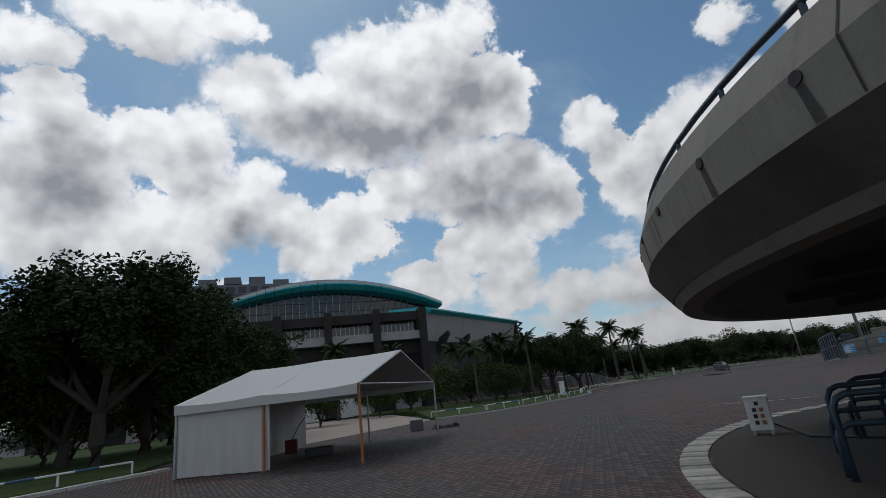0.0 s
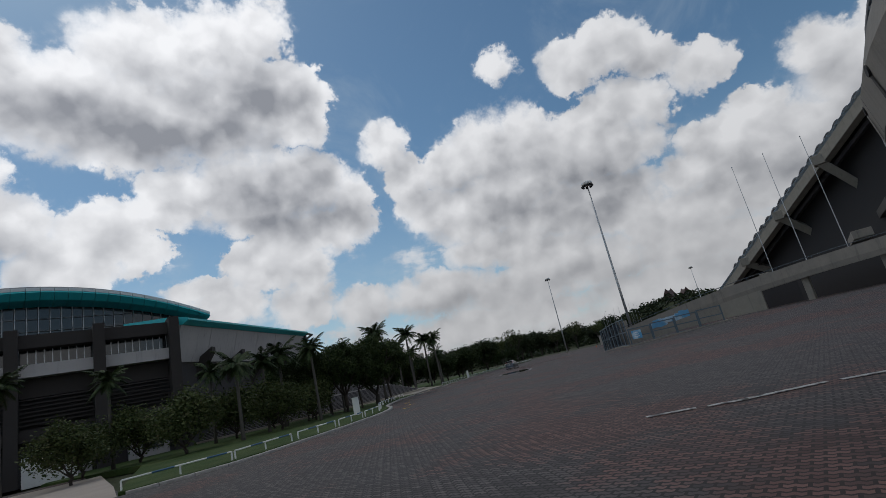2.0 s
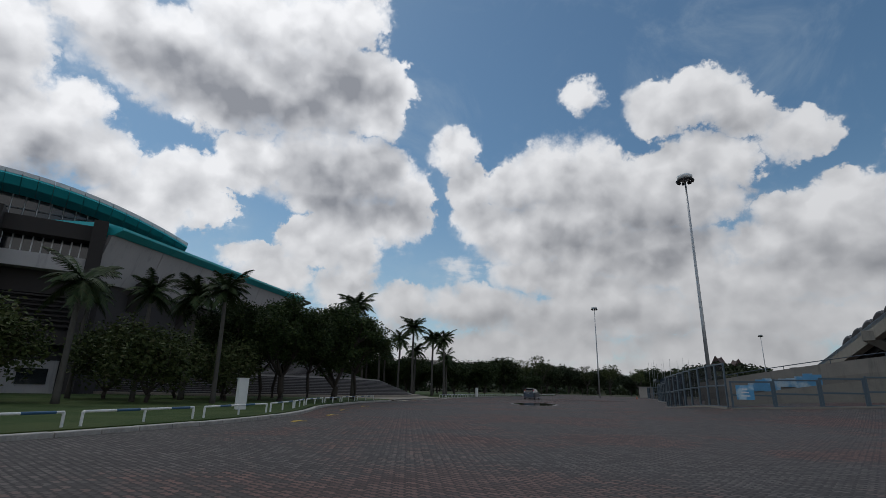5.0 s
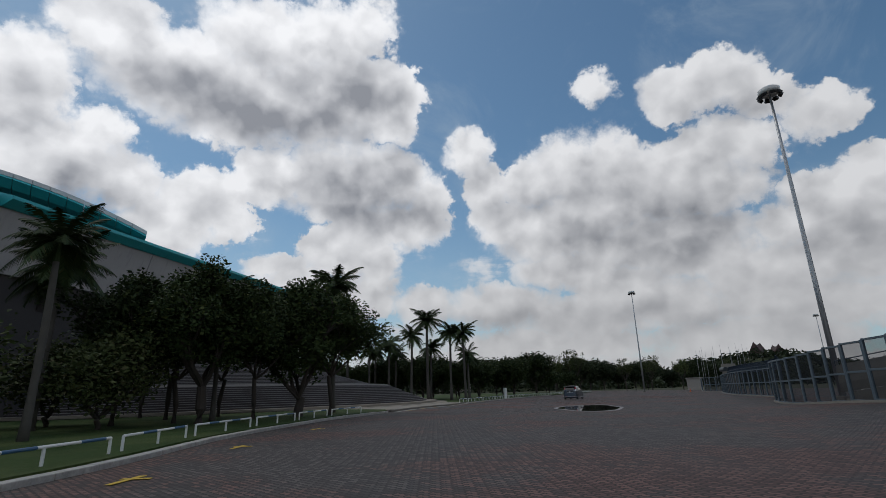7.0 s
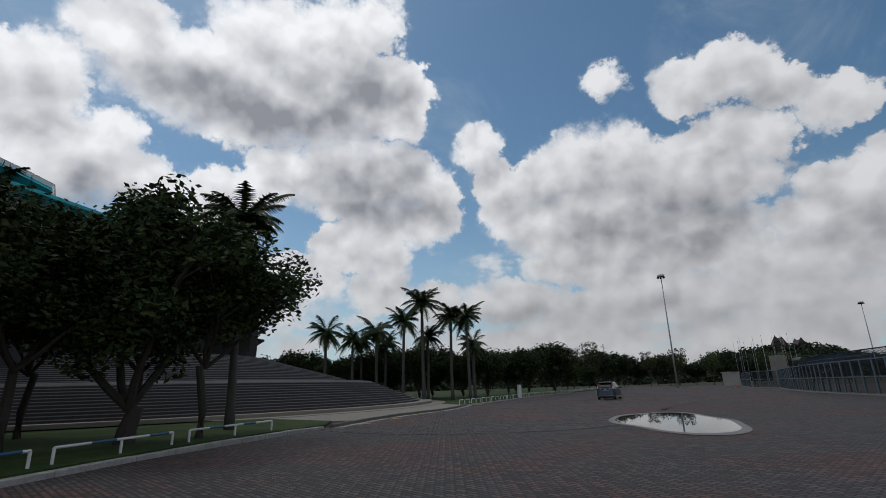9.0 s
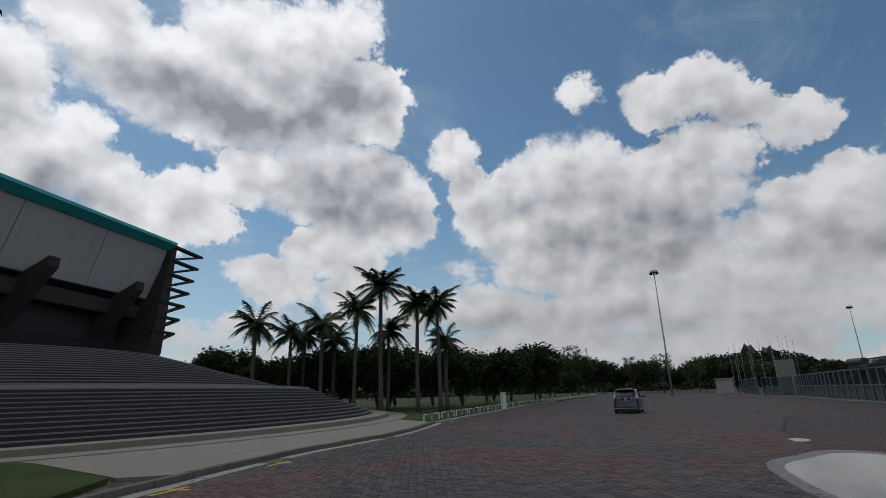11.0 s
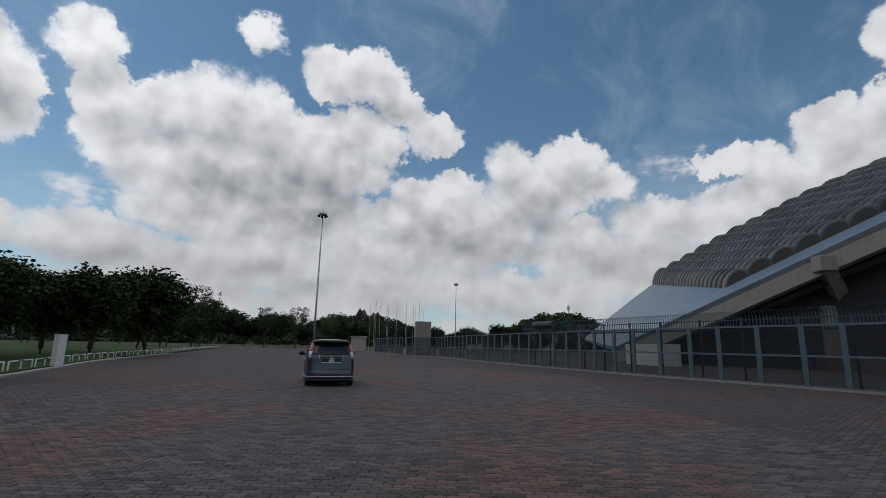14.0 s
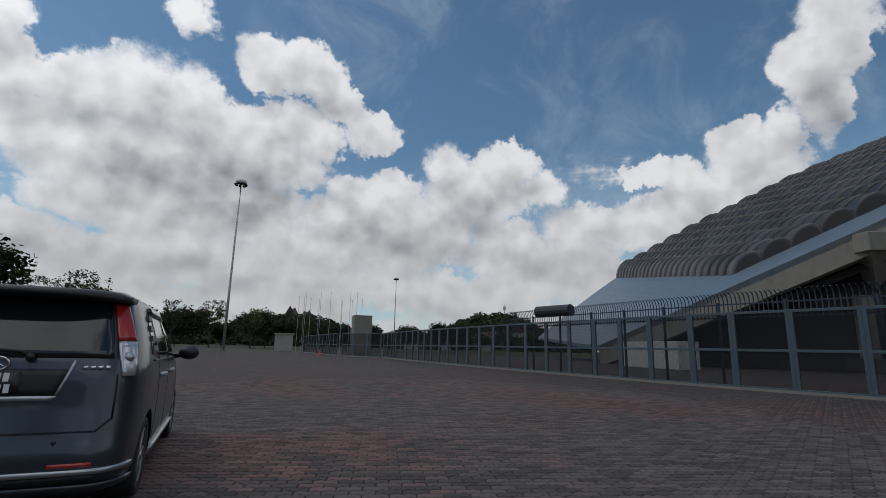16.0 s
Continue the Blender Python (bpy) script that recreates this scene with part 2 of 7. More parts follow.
# ---- materials ----
def material(name, base, rough=0.8, metal=0.0, spots=0.25, scale=3.0, fine=40.0, bump=0.15, tint=None, coat=0.0, spec=0.5, streaks=0.0, jitter=0.0):
    """A weathered surface: base colour, blotches at a coarse scale, grain at a fine one, relief from both."""
    m = bpy.data.materials.new(name)
    m.use_nodes = True
    n = Net(m.node_tree)
    bsdf = m.node_tree.nodes["Principled BSDF"]
    pos = n.node("ShaderNodeNewGeometry").outputs["Position"]
    big = n.noise(pos, scale, 4.0, 0.6)
    small = n.noise(pos, fine, 3.0, 0.6)
    mixv = n.math("ADD", n.math("MULTIPLY", n.math("SUBTRACT", big, 0.5), 1.6 * spots), n.math("MULTIPLY", n.math("SUBTRACT", small, 0.5), 0.8 * spots))
    if streaks:
        run = n.noise(n.vec("MULTIPLY", pos, (2.2, 2.2, 0.22)), 1.0, 5.0, 0.65)
        mixv = n.math("SUBTRACT", mixv, n.math("MULTIPLY", n.ramp(run, 0.52, 0.75), streaks))
    if jitter:
        rnd = n.node("ShaderNodeObjectInfo").outputs["Random"]
        mixv = n.math("MULTIPLY_ADD", n.math("SUBTRACT", rnd, 0.5), jitter, mixv)
    hsv = n.node("ShaderNodeHueSaturation")
    n.put(hsv.inputs["Value"], n.math("ADD", mixv, 1.0))
    col = (*base, 1.0)
    if tint:
        col = n.mix(n.ramp(n.noise(pos, scale * 0.4, 3.0), 0.45, 0.65), base, tint)
    n.put(hsv.inputs["Color"], col)
    n.link(hsv.outputs[0], bsdf.inputs["Base Color"])
    bsdf.inputs["Metallic"].default_value = metal
    n.put(bsdf.inputs["Roughness"], n.math("MULTIPLY_ADD", n.math("SUBTRACT", big, 0.5), 0.25, rough, clamp=True))
    bsdf.inputs["Specular IOR Level"].default_value = spec
    bsdf.inputs["Coat Weight"].default_value = coat
    if bump:
        b = n.node("ShaderNodeBump")
        b.inputs["Strength"].default_value, b.inputs["Distance"].default_value = bump, 0.02
        n.put(b.inputs["Height"], n.math("ADD", small, n.math("MULTIPLY", big, 0.6)))
        n.link(b.outputs[0], bsdf.inputs["Normal"])
    return m


def glass(name, tint, rough=0.03):
    m = bpy.data.materials.new(name)
    m.use_nodes = True
    bsdf = m.node_tree.nodes["Principled BSDF"]
    bsdf.inputs["Base Color"].default_value = (*tint, 1)
    bsdf.inputs["Roughness"].default_value = rough
    bsdf.inputs["Specular IOR Level"].default_value = 0.6
    bsdf.inputs["Coat Weight"].default_value = 0.3
    return m


concrete = material("grey_concrete", (0.225, 0.205, 0.178), 0.85, spots=0.35, scale=0.9, fine=30, streaks=0.35)
# dark tone for real stains and for parts given shade in their colour
concrete_dark = material("stained_shaded_concrete", (0.07, 0.064, 0.06), 0.9, spots=0.4, scale=0.8, streaks=0.3)
concrete_mid = material("weathered_lip_concrete", (0.16, 0.145, 0.125), 0.85, spots=0.4, scale=1.2, streaks=0.2)
concrete_stain_shade = material("brown_stained_shaded_concrete", (0.085, 0.072, 0.060), 0.9, spots=0.6, scale=0.9, fine=14, tint=(0.05, 0.044, 0.040))
concrete_pale = material("pale_concrete", (0.25, 0.23, 0.195), 0.85, spots=0.3, scale=1.2, streaks=0.2)
kerb_pale = material("worn_pale_kerb", (0.36, 0.34, 0.31), 0.85, spots=0.7, scale=4, fine=22)
kerb_white = material("worn_white_paint", (0.55, 0.54, 0.50), 0.8, spots=0.7, scale=5, fine=22)
white_paint = material("white_paint", (0.74, 0.74, 0.72), 0.5, spots=0.12, scale=4)
canvas_white = material("white_tent_canvas", (0.50, 0.50, 0.49), 0.6, spots=0.1, scale=1.2, bump=0.05)
blue_paint = material("blue_paint", (0.03, 0.10, 0.20), 0.5, spots=0.2)
teal_metal = material("teal_sheet_metal", (0.03, 0.46, 0.50), 0.45, spots=0.15, scale=0.4)
roof_white = material("white_roof_sheet", (0.62, 0.64, 0.65), 0.4, spots=0.12, scale=0.3)
roof_grey = material("weathered_grey_roof_sheet", (0.30, 0.31, 0.32), 0.45, spots=0.2, scale=0.3)
arena_wall = material("pale_arena_cladding", (0.40, 0.385, 0.385), 0.75, spots=0.2, scale=0.3, streaks=0.25)
# brown concrete lowered to near black: the facade's shade sits in this colour
arena_dark = material("shade_darkened_brown_concrete", (0.034, 0.029, 0.028), 0.85, spots=0.35, scale=0.5)
# near-black base puts interior shade into the colour; also fills holes and joints
recess = material("interior_shade_colour", (0.042, 0.039, 0.040), 0.9, spots=0.3)
arena_glass = glass("dark_curtain_glass", (0.012, 0.017, 0.022), 0.12)
step_stone = material("dark_step_tile", (0.058, 0.050, 0.050), 0.8, spots=0.3, scale=1.5)
step_nose = material("pale_step_nosing", (0.25, 0.238, 0.235), 0.8, spots=0.35, scale=3)
slab_pale = material("pale_worn_slab", (0.36, 0.34, 0.32), 0.85, spots=0.35, scale=1.5)
kerb_grey = material("stained_kerb_concrete", (0.15, 0.135, 0.115), 0.9, spots=0.6, scale=2.5, fine=20)
slab_tan = material("tan_concrete_slab", (0.27, 0.235, 0.19), 0.85, spots=0.3, scale=1.0)
drive_mat = material("sandy_driveway", (0.36, 0.30, 0.25), 0.9, spots=0.3, scale=0.5)
fence_steel = material("blue_grey_fence_paint", (0.072, 0.105, 0.13), 0.45, spots=0.2, scale=6)
galv = material("galvanised_steel", (0.42, 0.43, 0.44), 0.4, 0.7, spots=0.15)
rail_blue = material("dark_blue_steel_pipe", (0.03, 0.05, 0.075), 0.4, spots=0.2, scale=8)
roof_blue = material("blue_grey_roof_sheet", (0.15, 0.20, 0.25), 0.4, spots=0.2, scale=0.35, streaks=0.2)
vault_mat = material("weathered_vault_sheet", (0.048, 0.046, 0.049), 0.42, spots=0.35, scale=0.6, jitter=1.1)
rust = material("orange_rusty_pole", (0.42, 0.17, 0.06), 0.7, spots=0.3, scale=6)
bark = material("grey_brown_bark", (0.05, 0.04, 0.033), 0.9, spots=0.5, scale=6, fine=50, bump=0.6)
palm_bark = material("pale_palm_bark", (0.085, 0.078, 0.068), 0.9, spots=0.4, scale=3, bump=0.4)
rubber = material("black_rubber", (0.02, 0.02, 0.02), 0.8, spots=0.2)
black_plastic = material("black_plastic", (0.012, 0.012, 0.013), 0.45, spots=0.1)
drum_mat = material("dark_green_grey_drum", (0.03, 0.042, 0.045), 0.5)
stripe_worn = material("worn_white_stripe", (0.42, 0.41, 0.39), 0.85, spots=1.0, scale=9, fine=30, tint=(0.10, 0.092, 0.088))
yellow_paint = material("worn_yellow_paint", (0.55, 0.36, 0.04), 0.8, spots=0.8, scale=9)
tower_wall = material("grey_tower_render", (0.16, 0.17, 0.19), 0.8, spots=0.15, scale=0.2)
tower_dark = material("dark_tower_windows", (0.04, 0.045, 0.055), 0.4, spots=0.3, scale=0.2)
brick_red = material("red_roof_tile", (0.075, 0.045, 0.04), 0.8, spots=0.3)
house_wall = material("cream_house_wall", (0.36, 0.33, 0.29), 0.8)


def leaf_material(name, a, b, c):
    m = bpy.data.materials.new(name)
    m.use_nodes = True
    n = Net(m.node_tree)
    bsdf = m.node_tree.nodes["Principled BSDF"]
    isl = n.node("ShaderNodeNewGeometry").outputs["Random Per Island"]
    col = n.mix(n.ramp(isl, 0.0, 0.6), a, b)
    col = n.mix(n.ramp(isl, 0.85, 1.0), col, c)
    rnd = n.node("ShaderNodeObjectInfo").outputs["Random"]
    hsv = n.node("ShaderNodeHueSaturation")
    n.put(hsv.inputs["Value"], n.math("MULTIPLY_ADD", rnd, 0.5, 0.75))
    n.link(col, hsv.inputs["Color"])
    n.link(hsv.outputs[0], bsdf.inputs["Base Color"])
    bsdf.inputs["Roughness"].default_value = 0.7
    bsdf.inputs["Specular IOR Level"].default_value = 0.2
    bsdf.inputs["Transmission Weight"].default_value = 0.0
    bsdf.inputs["Subsurface Weight"].default_value = 0.0
    return m


leaf_dark = leaf_material("dark_green_leaves", (0.0175, 0.0311, 0.0097), (0.0340, 0.0535, 0.0155), (0.0680, 0.0826, 0.0243))
leaf_bush = leaf_material("olive_bush_leaves", (0.0369, 0.0553, 0.0173), (0.0677, 0.0861, 0.0270), (0.1107, 0.1046, 0.0492))
leaf_palm = leaf_material("palm_frond_green", (0.0198, 0.0377, 0.0144), (0.0405, 0.0630, 0.0225), (0.0810, 0.0765, 0.0315))
leaf_far = leaf_material("distant_tree_green", (0.0205, 0.0319, 0.0149), (0.0356, 0.0486, 0.0205), (0.0468, 0.0562, 0.0281))


# ---- mesh helpers ----
def box(bm, c, s, rz=0.0, bevel=0.0, rx=0.0, ry=0.0):
    made = bmesh.ops.create_cube(bm, size=1.0, matrix=pose(*c, rx, ry, rz) @ Matrix.Diagonal((*s, 1)))
    if bevel:
        edges = list({e for v in made["verts"] for e in v.link_edges})
        bmesh.ops.bevel(bm, geom=edges, offset=bevel, segments=2, affect="EDGES", profile=0.5)


def prism(bm, outline, z0, z1):
    low = [bm.verts.new((x, y, z0)) for x, y in outline]
    top = [bm.verts.new((x, y, z1)) for x, y in outline]
    n = len(outline)
    bm.faces.new(list(reversed(low))), bm.faces.new(top)
    for i in range(n):
        bm.faces.new((low[i], low[(i + 1) % n], top[(i + 1) % n], top[i]))


def rings(bm, loops, closed=True, caps=True):
    """Skin over loops of points of equal number."""
    vs = [[bm.verts.new(p) for p in loop] for loop in loops]
    n = len(loops[0])
    for a, b in zip(vs, vs[1:]):
        for i in range(n if closed else n - 1):
            bm.faces.new((a[i], a[(i + 1) % n], b[(i + 1) % n], b[i]))
    if caps and closed:
        bm.faces.new(list(reversed(vs[0]))), bm.faces.new(vs[-1])
    return vs


def tube(bm, pts, r, n=8, r_end=None):
    pts = [Vector(p) for p in pts]
    loops = []
    for i, p in enumerate(pts):
        d = (pts[min(i + 1, len(pts) - 1)] - pts[max(i - 1, 0)]).normalized()
        side = d.cross(Vector((0, 0, 1)))
        side = side.normalized() if side.length > 1e-3 else Vector((1, 0, 0))
        up = side.cross(d).normalized()
        k = r if r_end is None else r + (r_end - r) * i / (len(pts) - 1)
        loops.append([p + (side * math.cos(2 * math.pi * j / n) + up * math.sin(2 * math.pi * j / n)) * k for j in range(n)])
    rings(bm, loops)


def revolve(bm, profile, a0, a1, steps, centre=(0, 0), closed=True):
    """profile: (radius, height) round a closed outline; angles in degrees from +x."""
    loops = []
    for i in range(steps + 1):
        a = radians(a0 + (a1 - a0) * i / steps)
        loops.append([(centre[0] + r * math.cos(a), centre[1] + r * math.sin(a), z) for r, z in profile])
    full = abs(a1 - a0) >= 360
    vs = rings(bm, loops[:-1] if full else loops, closed=closed, caps=closed and not full)
    if full:
        a, b, n = vs[-1], vs[0], len(profile)
        for i in range(n if closed else n - 1):
            bm.faces.new((a[i], a[(i + 1) % n], b[(i + 1) % n], b[i]))


def strip(bm, line, section):
    """Sweep a closed section of (offset to the right, height) along a plan line of (x, y) or (x, y, z)."""
    loops = []
    pts = [Vector((*p, 0)) if len(p) == 2 else Vector(p) for p in line]
    for i, p in enumerate(pts):
        d = pts[min(i + 1, len(pts) - 1)] - pts[max(i - 1, 0)]
        right = Vector((d.y, -d.x, 0)).normalized()
        loops.append([p + right * o + Vector((0, 0, z)) for o, z in section])
    rings(bm, loops)


def refine(line, step):
    """Points at even steps along a plan line, rounded through its corners."""
    pts = [Vector((*p, 0)) if len(p) == 2 else Vector(p) for p in line]
    fine = []
    for i in range(len(pts) - 1):
        a, b, c, d = pts[max(i - 1, 0)], pts[i], pts[i + 1], pts[min(i + 2, len(pts) - 1)]
        k = max(2, int((c - b).length / min(0.25, step * 0.25)))
        for j in range(k):
            t = j / k
            fine.append(0.5 * ((2 * b) + (c - a) * t + (2 * a - 5 * b + 4 * c - d) * t * t + (3 * b - a - 3 * c + d) * t ** 3))
    fine.append(pts[-1])
    res, run = [fine[0]], 0.0
    for p, q in zip(fine, fine[1:]):
        run += (q - p).length
        if run >= step:
            res.append(q)
            run = 0.0
    return res


def mesh_of(bm, name, mat, smooth=False):
    bmesh.ops.recalc_face_normals(bm, faces=bm.faces)
    me = bpy.data.meshes.new(name)
    bm.to_mesh(me)
    bm.free()
    for m in mat if isinstance(mat, (list, tuple)) else [mat]:
        me.materials.append(m)
    if smooth:
        me.polygons.foreach_set("use_smooth", [True] * len(me.polygons))
    return me


ORIGIN = {}


def thing(name, at=(0, 0, 0), label="", category="", group="", kind=""):
    """An empty at a thing's base; its parts are given in world metres."""
    ob = new(name)
    ob.empty_display_size = 0.3
    ob.location = at
    ORIGIN[ob.name] = Vector(at)
    return tagged(ob, label, category, group, kind)


def part(name, bm, mat, parent, label="", smooth=False, kind=""):
    base = ORIGIN.get(parent.name, Vector())
    bmesh.ops.translate(bm, verts=bm.verts, vec=-base)
    ob = new(name, mesh_of(bm, name, mat, smooth))
    ob.parent = parent
    ORIGIN[ob.name] = base
    return tagged(ob, label, kind=kind)


def solo(name, bm, mat, label="", category="", group="", kind="", smooth=False):
    return tagged(new(name, mesh_of(bm, name, mat, smooth)), label, category, group, kind)


def B():
    return bmesh.new()


# ---- ground, plaza, kerbs, lawns ----
KERB = [(-34, -30), (-20, 0), (-13.2, 13), (-10.5, 18.5)]
KERB_B = [(-1.8, 33.4), (1.5, 34.4), (4.9, 37.9), (8.6, 42.6), (11.4, 47.2), (13.2, 52.0), (14.5, 58.2), (16.8, 64.4), (20.1, 71.6), (23.2, 76.0)]
KERB_C = [(35.0, 94.9), (45.4, 109.4), (54.0, 121.6), (69.0, 139.0), (85.0, 159.0), (112.0, 190.0)]
FENCE = [(38.9, 51.8), (41.2, 55.8), (44.6, 62.0), (49.0, 68.0), (55.3, 73.2), (61.2, 78.6), (65.2, 84.6), (69.0, 90.4), (73.6, 96.2), (78.2, 101.6), (84.6, 108.6), (91.0, 115.0), (96.5, 120.2)]


def ground_material(name, base, alt, scale):
    m = bpy.data.materials.new(name)
    m.use_nodes = True
    n = Net(m.node_tree)
    bsdf = m.node_tree.nodes["Principled BSDF"]
    pos = n.node("ShaderNodeNewGeometry").outputs["Position"]
    patch = n.ramp(n.noise(pos, scale, 4.0, 0.6), 0.4, 0.65)
    fine = n.noise(pos, 9.0, 6.0, 0.7)
    col = n.mix(patch, base, alt)
    hsv = n.node("ShaderNodeHueSaturation")
    n.put(hsv.inputs["Value"], n.math("MULTIPLY_ADD", fine, 1.0, 0.5))
    n.link(col, hsv.inputs["Color"])
    n.link(hsv.outputs[0], bsdf.inputs["Base Color"])
    bsdf.inputs["Roughness"].default_value = 0.95
    bsdf.inputs["Specular IOR Level"].default_value = 0.2
    b = n.node("ShaderNodeBump")
    b.inputs["Strength"].default_value, b.inputs["Distance"].default_value = 0.6, 0.05
    n.put(b.inputs["Height"], fine)
    n.link(b.outputs[0], bsdf.inputs["Normal"])
    return m


def paver_colours(n, pos, rnd):
    """Grey blocks with drifts of faded red ones, dirt in broad stains."""
    red = n.ramp(n.math("MULTIPLY_ADD", n.math("SUBTRACT", rnd, 0.5), 0.10, n.noise(pos, 0.16, 3.0, 0.6)), 0.49, 0.58)
    col = n.mix(red, (0.092, 0.078, 0.074), (0.124, 0.069, 0.059))
    stain = n.noise(pos, 0.35, 5.0, 0.65)
    pale = n.ramp(n.noise(pos, 0.09, 4.0, 0.6, 0.4), 0.52, 0.72)
    col = n.mix(n.math("MULTIPLY", pale, 0.35), col, (0.112, 0.101, 0.094))
    hsv = n.node("ShaderNodeHueSaturation")
    v = n.math("MULTIPLY_ADD", n.math("SUBTRACT", stain, 0.5), 0.9, 1.0)
    v = n.math("MULTIPLY_ADD", n.math("SUBTRACT", rnd, 0.5), 0.85, v)
    v = n.math("MULTIPLY_ADD", n.math("SUBTRACT", n.noise(pos, 60.0, 3.0, 0.6), 0.5), 0.5, v)
    n.put(hsv.inputs["Value"], v)
    n.link(col, hsv.inputs["Color"])
    return hsv.outputs[0], stain


def paver_material(name, per_object):
    m = bpy.data.materials.new(name)
    m.use_nodes = True
    n = Net(m.node_tree)
    bsdf = m.node_tree.nodes["Principled BSDF"]
    g = n.node("ShaderNodeNewGeometry")
    rnd = n.node("ShaderNodeObjectInfo").outputs["Random"] if per_object else g.outputs["Random Per Island"]
    col, stain = paver_colours(n, g.outputs["Position"], rnd)
    n.link(col, bsdf.inputs["Base Color"])
    n.put(bsdf.inputs["Roughness"], n.math("MULTIPLY_ADD", stain, 0.3, 0.55))
    bsdf.inputs["Specular IOR Level"].default_value = 0.25
    b = n.node("ShaderNodeBump")
    b.inputs["Strength"].default_value, b.inputs["Distance"].default_value = 0.35, 0.006
    n.put(b.inputs["Height"], n.noise(g.outputs["Position"], 90.0, 4.0, 0.65))
    n.link(b.outputs[0], bsdf.inputs["Normal"])
    return m


PAVE_TURN = -60.0  # degrees by which the courses lie off the x axis


def plaza_material():
    m = bpy.data.materials.new("interlocking_block_paving")
    m.use_nodes = True
    n = Net(m.node_tree)
    bsdf = m.node_tree.nodes["Principled BSDF"]
    pos = n.node("ShaderNodeNewGeometry").outputs["Position"]
    turn = n.node("ShaderNodeVectorRotate")
    turn.rotation_type = "Z_AXIS"
    n.link(pos, turn.inputs["Vector"])
    turn.inputs["Angle"].default_value = radians(-PAVE_TURN)
    brick = n.node("ShaderNodeTexBrick")
    # the long edges of the blocks run in a zigzag
    xyz = n.node("ShaderNodeSeparateXYZ")
    n.link(turn.outputs[0], xyz.inputs[0])
    zig = n.math("PINGPONG", xyz.outputs[0], 0.05625)
    flat_xyz = n.node("ShaderNodeCombineXYZ")
    n.link(xyz.outputs[0], flat_xyz.inputs[0])
    n.put(flat_xyz.inputs[1], n.math("MULTIPLY_ADD", zig, 0.6, xyz.outputs[1]))
    n.link(flat_xyz.outputs[0], brick.inputs["Vector"])
    brick.inputs["Color1"].default_value, brick.inputs["Color2"].default_value = (0, 0, 0, 1), (1, 1, 1, 1)
    brick.inputs["Scale"].default_value, brick.inputs["Mortar Size"].default_value = 1.0, 0.019
    brick.inputs["Brick Width"].default_value, brick.inputs["Row Height"].default_value = 0.225, 0.1125
    brick.inputs["Mortar"].default_value = (0.5, 0.5, 0.5, 1)
    rgb = n.node("ShaderNodeSeparateColor")
    n.link(brick.outputs["Color"], rgb.inputs[0])
    col, stain = paver_colours(n, pos, rgb.outputs[0])
    col = n.mix(n.math("MULTIPLY", brick.outputs["Fac"], 0.85), col, (0.018, 0.016, 0.015))
    n.link(col, bsdf.inputs["Base Color"])
    n.put(bsdf.inputs["Roughness"], n.math("MULTIPLY_ADD", stain, 0.3, 0.58))
    bsdf.inputs["Specular IOR Level"].default_value = 0.25
    b = n.node("ShaderNodeBump")
    b.inputs["Strength"].default_value, b.inputs["Distance"].default_value = 0.5, 0.01
    n.put(b.inputs["Height"], n.math("SUBTRACT", 1.0, brick.outputs["Fac"]))
    n.link(b.outputs[0], bsdf.inputs["Normal"])
    return m


plaza_mat = plaza_material()
grass_mat = ground_material("mown_tropical_grass", (0.036, 0.064, 0.015), (0.060, 0.082, 0.025), 0.35)
earth_mat = ground_material("rough_grassland", (0.045, 0.055, 0.025), (0.08, 0.075, 0.045), 0.05)

bm = B()
bmesh.ops.create_circle(bm, cap_ends=True, segments=64, radius=4500, matrix=pose(40, 60, -0.35))
solo("ground", bm, earth_mat, "rough green land reaching the skyline", "ground", kind="structure")

bm = B()
prism(bm, [(-80, -90), (140, -90), (190, -20), (190, 60), (130, 130), (150, 240), (118, 240), (112, 190), (85, 159), (69, 139), (54, 121.6), (35, 94.9), (23.2, 76), (-1.8, 33.4), (-10, 62), (-40, 70), (-80, 40)], -0.34, 0.0)
plaza = solo("plaza", bm, plaza_mat, "weathered grey and faded red interlocking block paving", "paving", kind="structure")

bm = B()
prism(bm, [(-10.2, 19.2), (-2.1, 33.6), (-3.5, 40), (-8, 58), (-22, 60), (-16, 36)], -0.3, 0.004)
solo("driveway", bm, drive_mat, "sandy worn driveway leading off the plaza", "driveway", kind="structure")


def rise(x, y):
    """The paving climbs gently towards the ramp."""
    k, q = max(0.0, min(1.0, (x - 30) / 20)), max(0.0, min(1.0, (66 - y) / 16))
    return 0.95 * k * k * (3 - 2 * k) * q * q * (3 - 2 * q)


bm = B()
rings(bm, [[(x, y, rise(x, y) - 0.006) for x in range(28, 79, 2)] for y in range(-60, 69, 2)], closed=False)
solo("plaza_slope", bm, plaza_mat, "block paving climbing gently towards the ramp", "paving", kind="structure", smooth=True)


def lawn(name, outline, z, label):
    bm = B()
    prism(bm, outline, -0.3, z)
    bm.faces.ensure_lookup_table()
    return solo(name, bm, grass_mat, label, "lawn", kind="structure")


